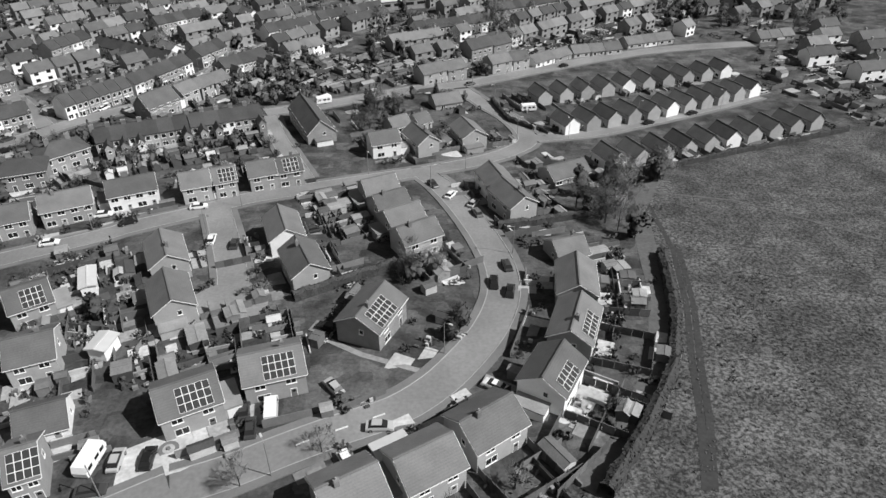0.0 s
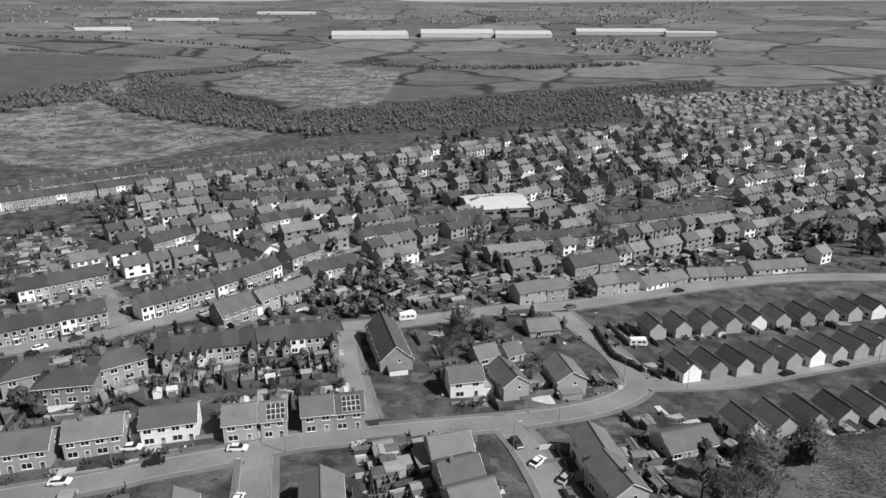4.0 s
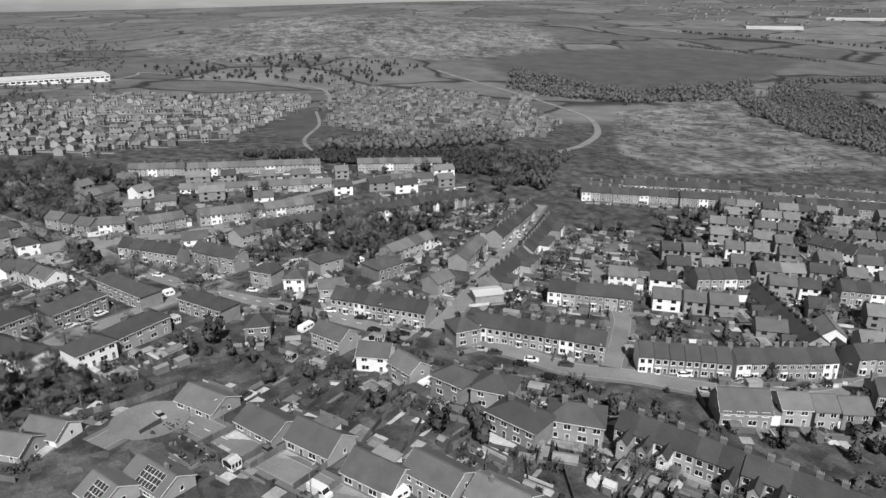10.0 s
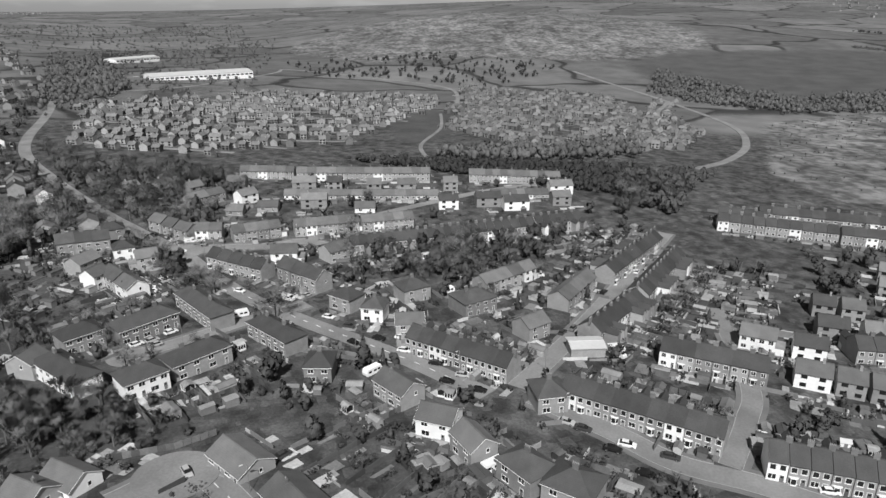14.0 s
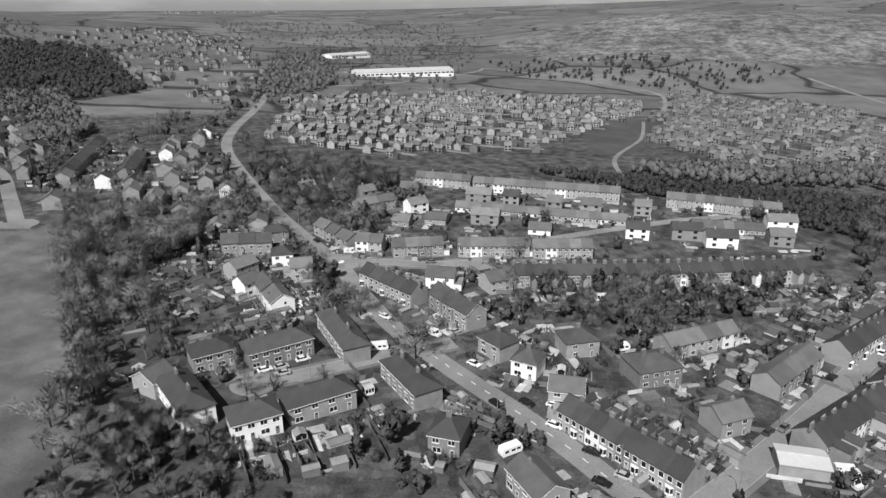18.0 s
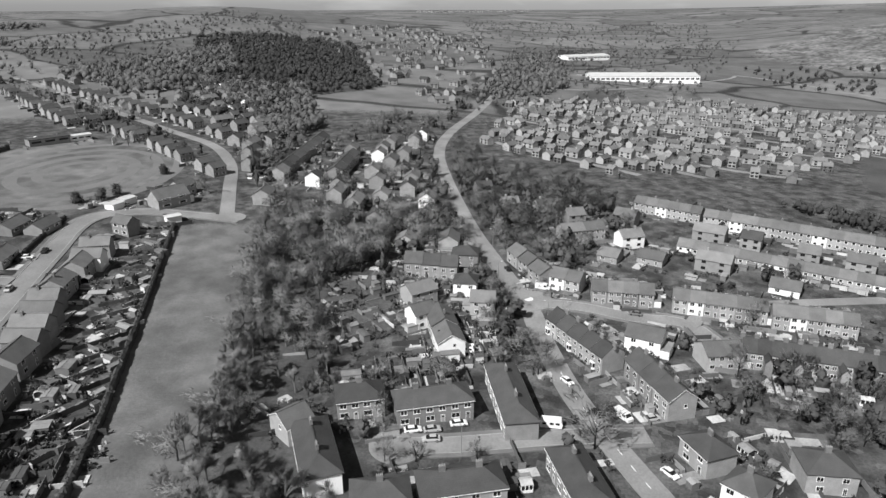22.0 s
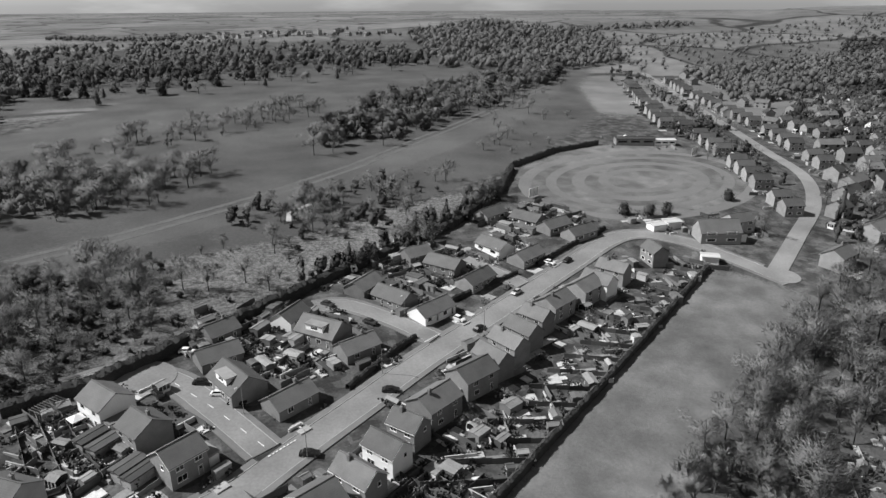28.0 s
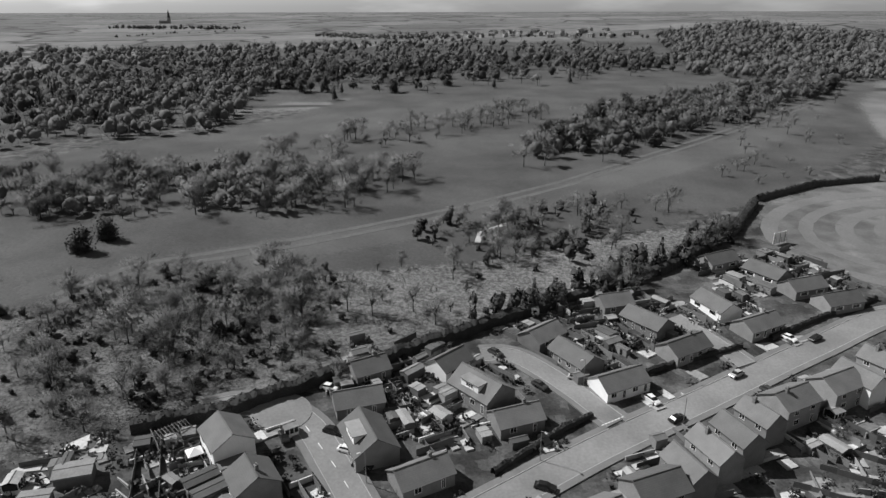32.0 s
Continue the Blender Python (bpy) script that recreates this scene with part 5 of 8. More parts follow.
def build_outer():
    rnd, f = random.Random(8), Form()
    for x, y, turn, w in OUTER:
        one_house(f, rnd, x, y, turn, w)
    tagged(new("outlying_housing", f.mesh("outlying_housing", [BRICK, DARKBRICK, RENDER, FARROOF, SLATE, PANE])), "outlying brick and rendered houses of the town", "housing", kind="stuff")


def far_houses(seed, n, poly, name="distant_housing", size=0.85):
    """Far-off houses: walls, roofs and dark openings in one mesh."""
    rnd = random.Random(seed)
    p = np.array(poly, float)
    f = Form()
    done = tries = 0
    near = []
    while done < n and tries < n * 15:
        tries += 1
        x, y = rnd.uniform(p[:, 0].min(), p[:, 0].max()), rnd.uniform(p[:, 1].min(), p[:, 1].max())
        if not inside(p, x, y) or any((x - a) ** 2 + (y - b) ** 2 < (9.0 * size) ** 2 for a, b in near) or on_road(x, y, 5):
            continue
        near.append((x, y))
        done += 1
        turn = (math.sin(x * 0.013) + math.cos(y * 0.017)) * 1.3 + rnd.choice((0, 0, 1.571))
        one_house(f, rnd, x, y, turn, rnd.uniform(7, 14) * size, size, (0, 0, 0, 0, 1, 1, 0, 1))
    tagged(new(name, f.mesh(name, [BRICK, PALE, RENDER, TILE, SLATE, PANE])), "distant housing estate of tiled houses", "housing estate", kind="stuff")


def lanes(poly, angle, pitch, bend):
    """Gently bending street lines across an area, as lists of points 3 m apart."""
    p = np.array(poly, float)
    mid = p.mean(0)
    c, s = math.cos(angle), math.sin(angle)
    reach = float(np.hypot(*(p - mid).T).max())
    for k in range(int(-reach / pitch), int(reach / pitch) + 1):
        run = []
        for u in np.arange(-reach, reach, 3.0):
            v = k * pitch + bend * math.sin(u / 85.0 + k * 0.5) + 0.3 * bend * math.sin(u / 31.0 + k)
            x, y = mid[0] + c * u - s * v, mid[1] + s * u + c * v
            if inside(p, x, y):
                run.append((x, y))
            elif run:
                if len(run) > 8:
                    yield run
                run = []
        if len(run) > 8:
            yield run


def estate(seed, poly, angle, pitch=33.0, bend=15.0, size=0.74, skip=0.22):
    """A distant housing estate: houses on both sides of its streets, the streets themselves, garden trees."""
    rnd, f = random.Random(seed), Form()
    spots = []
    for run in lanes(poly, angle, pitch, bend):
        track(5.0, *run[::4], mat=ASPHALT, name="road", lift=0.12)
        for side in (-1, 1):
            k = rnd.randrange(3)
            while k < len(run) - 2:
                (ax, ay), (bx, by) = run[k], run[k + 1]
                t = math.atan2(by - ay, bx - ax)
                w = rnd.choice((6.5, 7.5, 8.5, 12.0)) * size
                off = side * rnd.uniform(7.5, 10.5)
                x, y = ax - math.sin(t) * off, ay + math.cos(t) * off
                if rnd.random() > skip and not on_road(x, y, 5) and all((x - q) ** 2 + (y - r) ** 2 > 42 for q, r in spots):
                    spots.append((x, y))
                    one_house(f, rnd, x, y, t + (math.pi / 2 if rnd.random() < 0.35 else rnd.uniform(-0.15, 0.15)), w, size * rnd.uniform(0.9, 1.08), (0, 0, 1, 1, 3, 3))
                if rnd.random() < 0.25:
                    BULK.setdefault(("small" if rnd.random() < 0.6 else "bush", round(x / 160), round(y / 160)), []).append((x - math.sin(t) * side * 7, y + math.cos(t) * side * 7, rnd.uniform(0.6, 1.1)))
                k += rnd.choice((2, 3, 3, 4))
    tagged(new("distant_housing", f.mesh("distant_housing", [BRICK, PALE, RENDER, FARROOF, TILE, PANE])), "distant housing estate of tiled brick houses along streets", "housing estate", kind="stuff")


def outer_rows(seed, poly, angle, pitch=40.0, bend=6.0):
    """Outlying rows of the town, on the ground that its streets leave free."""
    rnd = random.Random(seed)
    for run in lanes(poly, angle, pitch, bend):
        for side in (-1, 1):
            k = 1
            while k < len(run) - 2:
                (ax, ay), (bx, by) = run[k], run[k + 1]
                t = math.atan2(by - ay, bx - ax)
                x, y = ax - math.sin(t) * side * 9.5, ay + math.cos(t) * side * 9.5
                if rnd.random() > 0.3 and free(x, y, 3.6):
                    OUTER.append((x, y, t, rnd.choice((7.0, 9.0, 9.0))))
                    HOUSES.append((x, y, 4.6, t + (math.pi if side < 0 else 0), 9.0, 8.0))
                k += rnd.choice((3, 3, 3, 4, 6))


def fill(seed, n, kinds, poly, gap=2.5, garden=0):
    """More houses of the town in the ground between the streets."""
    rnd = random.Random(seed)
    p = np.array(poly, float)
    done = tries = 0
    while done < n and tries < n * 25:
        tries += 1
        x, y = rnd.uniform(p[:, 0].min(), p[:, 0].max()), rnd.uniform(p[:, 1].min(), p[:, 1].max())
        if not inside(p, x, y) or on_road(x, y, 6) or any((x - a) ** 2 + (y - b) ** 2 < (q + 6 + gap) ** 2 for a, b, q in houses_by(x, y)):
            continue
        near = min(HOUSES, key=lambda h: (h[0] - x) ** 2 + (h[1] - y) ** 2)
        COUNT[0] += 1
        turn = near[3] + rnd.choice((0, 0, math.pi))
        if remote(x, y) == 2:
            OUTER.append((x, y, turn, rnd.choice((8.0, 10.0, 13.0))))
            HOUSES.append((x, y, 6.2, turn, 10.0, 8.0))
            done += 1
            continue
        set_house(rnd.choice(kinds), x, y, turn, rnd.choice((8.0, 10.0)), 8, False, False, COUNT[0])
        if garden:
            PLOTS.append((x, y, turn, 10.0, 8, garden, COUNT[0], True))
        done += 1


def litter_yards():
    """The small stuff of yards and gardens: paving, low walls, fences, huts and shrubs."""
    rnd = random.Random(31)
    for x, y, r, turn, w, d in list(HOUSES):
        level = remote(x, y)
        if level < 2 and w > 6.5:
            s, t = rnd.choice((-0.32, 0.32)) * w, -(d / 2 + 3.4)
            px, py = x + math.cos(turn) * s - math.sin(turn) * t, y + math.sin(turn) * s + math.cos(turn) * t
            if free(px, py, 0.4):
                YARDS.append(("drive", px, py, turn))
                if rnd.random() < 0.28:
                    car(px, py, turn + rnd.choice((1.5708, -1.5708)), rnd.choice((0, 1, 2, 3, 4)), 0.14)
        for _ in range((18, 16, 9)[level]):
            side = rnd.choice((-1, 1, 1))
            s, t = rnd.uniform(-0.75, 0.75) * max(w, 9), side * (d / 2 + rnd.uniform(1.5, 13 if side > 0 else 6))
            px, py = x + math.cos(turn) * s - math.sin(turn) * t, y + math.sin(turn) * s + math.cos(turn) * t
            if free(px, py, 0.8):
                kind = rnd.choice(("slab", "slab", "slab", "wall", "hut", "shrub", "shrub", "shrub", "hedge", "run", "run", "bits"))
                if kind == "hut" and side > 0 and rnd.random() < 0.16:
                    kind = "glasshouse"
                YARDS.append((kind, px, py, turn))


def clutter(seed, n, poly, kinds=("slab", "slab", "wall", "shed", "shrub", "shrub", "shrub", "hedge", "hedge", "run", "run", "run", "bits")):
    rnd = random.Random(seed)
    p = np.array(poly, float)
    (x0, y0), (x1, y1) = p.min(0), p.max(0)
    for _ in range(n):
        x, y = rnd.uniform(x0, x1), rnd.uniform(y0, y1)
        if inside(p, x, y) and free(x, y, 0.6):
            near = min(HOUSES, key=lambda h: (h[0] - x) ** 2 + (h[1] - y) ** 2)
            YARDS.append((rnd.choice(kinds), x, y, near[3]))


def strips(seed, a0, a1, b0, b1, n, busy=1.0):
    """A row of back gardens between two lines: fences, paving by the houses, sheds at the far end, shrubs."""
    rnd = random.Random(seed)
    at = lambda u, v: tuple((p + (q - p) * u) * (1 - v) + (r + (t - r) * u) * v for p, q, r, t in zip(a0, a1, b0, b1))
    turn = math.atan2(b0[1] - a0[1], b0[0] - a0[0]) - math.pi / 2
    put = lambda kind, u, v: YARDS.append((kind, *at(u, v), turn)) if free(*at(u, v), 0.4) else None
    for i in range(n + 1):
        for v in range(5):
            p, q = at(i / n, v / 5), at(i / n, v / 5 + 0.2)
            if free(*p, 0.1) and free(*q, 0.1):
                YARDS.append(("fence", *p, *q))
        if i == n:
            break
        cell = lambda: (i + rnd.uniform(0.2, 0.8)) / n
        for _ in range(2):
            put("slab", cell(), rnd.uniform(0.03, 0.3))
        put("path", (i + 0.25) / n, 0.45)
        put(rnd.choice(("hut", "shed", "hut", "shrub")), cell(), rnd.uniform(0.8, 0.95))
        for _ in range(int(5 * busy)):
            put(rnd.choice(("shrub", "shrub", "shrub", "hedge", "wall")), cell(), rnd.uniform(0.1, 0.95))


def build_yards():
    rnd = random.Random(32)
    tiles = {}
    for item in YARDS:
        kind, x, y, turn = item[:4]
        f = tiles.setdefault((round(x / 90), round(y / 90)), Form())
        z = ground_at(x, y)
        if kind == "fence":
            x2, y2 = item[3:5]
            length = math.hypot(x2 - x, y2 - y)
            turn = math.atan2(y2 - y, x2 - x)
            x, y = (x + x2) / 2, (y + y2) / 2
            z = ground_at(x, y)
        k = len(f.v)
        turn += rnd.choice((0, 0, 1.5708)) if kind not in ("fence", "drive", "path") else 0
        if kind == "fence":
            f.box(-length / 2, -0.04, -0.8, length / 2, 0.04, 1.4, 0)
        elif kind == "run":
            l = rnd.uniform(2, 5)
            f.box(-l, -0.04, -0.6, l, 0.04, rnd.uniform(1.2, 1.8), 0)
        elif kind == "drive":
            f.box(-1.5, -3.2, -0.8, 1.5, 3.2, 0.12, 1)
        elif kind == "glasshouse":
            a, b = rnd.uniform(1.0, 1.7), rnd.uniform(1.0, 1.6)
            f.box(-a, -b, -0.6, a, b, 0.7, 5)
            f.box(-a + 0.08, -b + 0.08, 0.7, a - 0.08, b - 0.08, 2.0, 6)
            for px in (-a, -a / 3, a / 3, a):
                for py in (-b, b):
                    f.box(px - 0.06, py - 0.06, 0.7, px + 0.06, py + 0.06, 2.0, 5)
            gable_roof(f, -a, a, -b, b, 2.0, 2.5, 0.1, 0.1, 0.06, 1)
        elif kind == "path":
            f.box(-0.5, -4.5, -0.7, 0.5, 4.5, 0.1, 1)
        elif kind == "bits":
            for _ in range(7):
                a, b, q = rnd.uniform(-1.6, 1.6), rnd.uniform(-1.6, 1.6), rnd.uniform(0.15, 0.45)
                f.box(a - q, b - q * 0.6, -0.3, a + q, b + q * 0.6, rnd.uniform(0.3, 1.0), rnd.choice((0, 1, 2, 3)))
        elif kind == "slab":
            a, b = rnd.uniform(0.8, 2.2), rnd.uniform(0.8, 2.8)
            f.box(-a, -b, -0.6, a, b, rnd.uniform(0.08, 0.14), 1)
        elif kind == "wall":
            l = rnd.uniform(1.5, 4)
            f.box(-l, -0.12, -0.6, l, 0.12, rnd.uniform(0.6, 1.3), 3)
        elif kind in ("hut", "shed"):
            q = 1.35 if kind == "shed" else 1.0
            a, b, h = rnd.uniform(0.8, 2.1) * q, rnd.uniform(0.7, 1.3) * q, rnd.uniform(1.6, 2.1)
            rise = rnd.choice((0.12, 0.2, 0.45))
            gable_body(f, -a, a, -b, b, h, h + rise, -0.6, rnd.choice((0, 0, 3)))
            gable_roof(f, -a, a, -b, b, h, h + rise, 0.12, 0.12, 0.06, 2)
        elif kind == "hedge":
            l = rnd.uniform(1.5, 4)
            for _ in range(34):
                c = Vector((rnd.uniform(-l, l), rnd.gauss(0, 0.35), rnd.uniform(0.1, 1.5)))
                e = Vector((rnd.gauss(0, 1), rnd.gauss(0, 1), rnd.gauss(0, 1))).normalized() * 0.45
                q = e.orthogonal().normalized() * 0.3
                f.face([c - e, c - q, c + e, c + q], 4)
        else:
            r = rnd.uniform(0.5, 1.2)
            for _ in range(24):
                c = Vector((rnd.gauss(0, r * 0.5), rnd.gauss(0, r * 0.5), r * rnd.uniform(0.1, 1.6)))
                e = Vector((rnd.gauss(0, 1), rnd.gauss(0, 1), rnd.gauss(0, 1))).normalized() * 0.36
                q = e.orthogonal().normalized() * 0.26
                f.face([c - e, c - q, c + e, c + q], 4)
        c, s = math.cos(turn), math.sin(turn)
        f.v[k:] = [(x + a * c - b * s, y + a * s + b * c, z + h) for a, b, h in f.v[k:]]
    for f in tiles.values():
        tagged(new("garden_clutter", f.mesh("garden_clutter", [YARD_WOOD, YARD_SLAB, YARD_ROOF, YARD_WALL, HEDGE, TRIM, PANE])), "fences, paving, huts and shrubs of back gardens", "garden", kind="stuff")
PATHGRASS = surface("worn_grass_path", 0.105, 0.95, (1.5, 0.25), (0.2, 0.2))
PATHDARK = surface("wheel_rut", 0.045, 0.95, (1.5, 0.25), (0.2, 0.2))


def sight_screen(x, y):
    screen = new("sight_screen")
    screen.location, screen.rotation_euler = (x, y, ground_at(x, y)), (0, 0, 0.4)
    f = Form()
    f.box(-3.2, -0.06, 0.6, 3.2, 0.06, 4.6)
    part("board", f.mesh("board", [RENDER]), screen)
    for s in (-2.6, 0, 2.6):
        f = Form()
        f.tube((s, 0.1, -0.2), (s, 0.1, 4.4), 0.07, 0.07, 5)
        f.tube((s, 0.1, 3.6), (s, 1.6, -0.1), 0.06, 0.06, 5)
        part("prop", f.mesh("prop", [STEEL]), screen)
    tagged(screen, "white cricket sight screen on steel props", "screen", "sight screens")


def spire(x, y):
    church = new("church")
    church.location = (x, y, ground_at(x, y))
    f = Form()
    f.box(-4, -4, -3, 4, 4, 18)
    part("tower", f.mesh("tower", [BRICK]), church)
    f = Form()
    f.prism([(-4, -4, 18), (4, -4, 18), (4, 4, 18), (-4, 4, 18)], [(-0.1, -0.1, 42), (0.1, -0.1, 42), (0.1, 0.1, 42), (-0.1, 0.1, 42)])
    part("spire", f.mesh("spire", [SLATE]), church)
    f = Form()
    gable_body(f, 4, 30, -6, 6, 9, 15, -3)
    part("nave", f.mesh("nave", [BRICK]), church)
    tagged(church, "distant stone church with tall pointed spire", "church")



def paved(label, *pts, mat=None, lift=0.13):
    """A paved area in front of a house."""
    f = Form()
    top = [(x, y, ground_at(x, y) + lift) for x, y in pts]
    f.prism([(x, y, h - 0.8) for x, y, h in top], top)
    tagged(new("driveway", f.mesh("driveway", [mat or SLABS])), label, "driveway", kind="structure")


def disc(r):
    f = Form()
    f.tube((0, 0, -0.2), (0, 0, 0.03), r, r, 24)
    return f.mesh("road_marking", [LINE])


def ring_form(r):
    f = Form()
    for q, z, slot in ((r, 0.04, 0), (r * 0.6, 0.07, 1), (r * 0.2, 0.3, 0)):
        f.tube((0, 0, -0.3), (0, 0, z), q, q, 20, slot)
    return f.mesh("paving_circle", [PAVING, SLABS])


def pergola(x, y, turn, long=6.0, wide=3.2):
    frame_of = new("pergola")
    frame_of.location, frame_of.rotation_euler = (x, y, ground_at(x, y)), (0, 0, turn)
    for a in (-long / 2, 0, long / 2):
        for b in (-wide / 2, wide / 2):
            f = Form()
            f.box(a - 0.07, b - 0.07, -0.4, a + 0.07, b + 0.07, 2.3)
            part("post", f.mesh("post", [WOODEN]), frame_of)
    for b in (-wide / 2, wide / 2):
        f = Form()
        f.box(-long / 2 - 0.3, b - 0.05, 2.3, long / 2 + 0.3, b + 0.05, 2.45)
        part("beam", f.mesh("beam", [WOODEN]), frame_of)
    for i in range(10):
        a = (i / 9 - 0.5) * long
        f = Form()
        f.box(a - 0.04, -wide / 2 - 0.3, 2.45, a + 0.04, wide / 2 + 0.3, 2.57)
        part("rafter", f.mesh("rafter", [WOODEN]), frame_of)
    tagged(frame_of, "timber pergola with open rafters over a patio", "pergola")


def gazebo(x, y):
    tent = new("gazebo")
    tent.location, tent.rotation_euler = (x, y, ground_at(x, y)), (0, 0, 0.5)
    f = Form()
    a = [(-1.5, -1.5, 2.0), (1.5, -1.5, 2.0), (1.5, 1.5, 2.0), (-1.5, 1.5, 2.0)]
    f.prism(a, [(p * 0.06, q * 0.06, 2.9) for p, q, _ in a])
    part("canopy", f.mesh("canopy", [RENDER]), tent)
    for p, q, _ in a:
        f = Form()
        f.tube((p * 0.95, q * 0.95, -0.1), (p * 0.95, q * 0.95, 2.05), 0.04, 0.04, 5)
        part("pole", f.mesh("pole", [STEEL]), tent)
    tagged(tent, "white square garden gazebo with peaked canopy", "gazebo")


def dashes(*pts, on=2.0, off=4.0, wide=0.07):
    """White painted dashes along a line on the road."""
    p = np.array(pts, float)
    run = np.r_[0, np.cumsum(np.hypot(*np.diff(p, axis=0).T))]
    f, u = Form(), off / 2
    at = lambda s: np.array([np.interp(s, run, p[:, 0]), np.interp(s, run, p[:, 1])])
    while u + on < run[-1]:
        a, b = at(u), at(u + on)
        n = np.array([a[1] - b[1], b[0] - a[0]]) / np.hypot(*(b - a)) * wide
        top = [(x, y, ground_at(x, y) + 0.3) for x, y in (a - n, b - n, b + n, a + n)]
        f.prism([(x, y, h - 0.3) for x, y, h in top], top)
        u += on + off
    if f.v:
        tagged(new("road_marking", f.mesh("road_marking", [LINE])), "worn white painted road dashes", "road marking", kind="structure")
ESTATE = np.array([(-312, -150.1), (-383.1, -188.6), (-472.7, -248.3), (-513.5, -209.4), (-528, -164.2), (-495.8, -141.2), (-391.9, -75.3), (-312.2, -102.3)])

# roads
road(6.4, (-222.1, -36.8), (-214.9, -34.6), (-207.4, -31.2), (-199.5, -27.9), (-191, -24.6), (-184.5, -19.6), (-179.4, -13.5), (-174.3, -5.8), (-170.8, 2.1), (-168.8, 10.2), (-168.6, 20.1), (-170, 30.7), (-172.6, 42.7), (-175.9, 54.6), (-179.4, 64), (-183.3, 70.9))
road(6.2, (-183.3, 70.9), (-199.6, 65.5), (-215.7, 60.2), (-228.2, 56.1), (-240.8, 49.4), (-254, 43.5), (-266.2, 37.4), (-322, 15.7), (-338.3, 8.8), (-344.6, 0.9))
road(6, (-344.6, 0.9), (-339.5, -5.7), (-337, -10.1))
road(6, (-183.3, 70.9), (-167.3, 78.3), (-155.1, 87.1), (-147.9, 98.1), (-150.4, 116.8), (-157.3, 132.6), (-164.2, 151.1))
road(6, (-147.3, 98.1), (-127.3, 103), (-102.2, 115), (-74.2, 128.6), (-52, 139.4))
road(6.4, (-234.5, 123.1), (-217.9, 129.9), (-202.3, 138.3), (-181.2, 150.4), (-163.7, 156.8), (-143.4, 168.6), (-116.3, 184.3), (-87.5, 197.1), (-58.6, 204.8), (-22.8, 206.7))
road(5, (-215, 67.1), (-220.8, 82.8), (-227.6, 101.6), (-232.6, 120.2))
road(6, (-235, 50.9), (-229.1, 33.2), (-224.6, 18.3), (-223.1, 9.7))
road(7, (-352.7, 79.6), (-362.7, 74.4), (-376.4, 67.7), (-394.6, 57.1), (-415.1, 44), (-442.4, 27.9), (-470.4, 15.9), (-496.6, 6.1), (-529.7, -12.1), (-566.5, -31.2), (-629, -58.3), (-685.8, -78.4), (-749.5, -88), (-860.5, -91.6), (-1039.9, -104.7))
road(7, (-346.9, 90), (-325.8, 100), (-310.3, 106.4), (-298.4, 118), (-279.8, 133.8), (-264.5, 154.9), (-260.5, 180.7), (-249.6, 202.6), (-237.1, 227))
road(6, (-353.4, 88.9), (-376.8, 120.8), (-415.7, 170.1), (-454.8, 219.7))
road(5, (-305.3, 117.1), (-318.8, 135.2), (-333.4, 150.5), (-379.1, 180.2))
road(6, (-496.6, 6.1), (-499, 24.1), (-496.4, 42.4), (-495.8, 59.6), (-474, 72.1))
road(6.4, (-343.8, -93.8), (-355.4, -101.6), (-373.9, -113), (-397.2, -126.9), (-431.4, -144.5), (-462.8, -160.3), (-499.5, -176.3), (-517.7, -165.4), (-524.6, -144), (-528.8, -123.4))
road(6.4, (-222.1, -36.8), (-285, -68), (-343.8, -93.8))
road(6, (-349.9, -103.4), (-342.1, -120.7), (-333.8, -135.4), (-321.8, -140.8), (-312.5, -137.6))
road(5.5, (-402.1, -134.1), (-393.9, -147.9), (-384, -159.7), (-375.7, -160.4))
road(5.5, (-442.3, -154.4), (-437.5, -166.8), (-432.3, -177.8))
road(6.4, (-531.4, -131.4), (-563.4, -149.9), (-603.8, -174.5), (-636.5, -206.9), (-659.7, -252), (-692.6, -313.6), (-747.4, -415.7), (-817.4, -540.8))
road(6, (-431.3, 46.2), (-423.3, 24.1), (-412.4, 1.4), (-408.2, -10.2))
road(6, (-562.6, 330.1), (-582.7, 377.3), (-629.2, 439.8), (-706.6, 501.2), (-817.3, 543.2), (-959, 577.4), (-1159.2, 603.5))
road(3, (-598.9, 159.9), (-675, 174.7), (-760, 222.9), (-852.6, 259))
road(5, (-1039.9, -104.7), (-1082.5, 3), (-1272.6, 149.8), (-1320.3, 182.2), (-1197, 277.2), (-1061.6, 349.1), (-910.1, 300.5))
road(5, (-495.8, 59.6), (-515.3, 78.1), (-544.1, 166.4), (-549.1, 221))

# houses round the curve
row("house", -215.2, -17.2, -206, -14.9, 1, 8.5, 1, 14,"solar")
row("house", -226.7, -23.8, -218.5, -20.3, 1, 8.5, 1, 12,"solar")
row("house", -197.366, -7.60457, -192.5, 1.7, 1, 8.5, -1, 0,"solarback")
row("house", -234.972, 11.0196, -231, 1.3, 1, 7.5, 1, 10)
row("house", -240.568, 27.6214, -236.6, 17.9, 1, 7.5, 1, 10)
row("house", -216.804, 36.261, -213.8, 26.2, 1, 7.5, -1, 12)
row("house", -211.072, 21.0601, -207.2, 11.3, 1, 7.5, -1, 12)
row("house", -198.6, 50.2, -190.6, 53.3, 1, 7.5, -1, 10,"solar")
row("house", -195.6, 41, -188.3, 44.5, 1, 7.5, -1, 10)
row("house", -192.9, 32.7, -185.1, 36.6, 1, 7.5, -1, 10)
row("house", -190, 24.2, -182.1, 28.2, 1, 7.5, -1, 10)
row("house", -165.61, 60.2443, -162.9, 50.1, 1, 7.5, 1, 8)
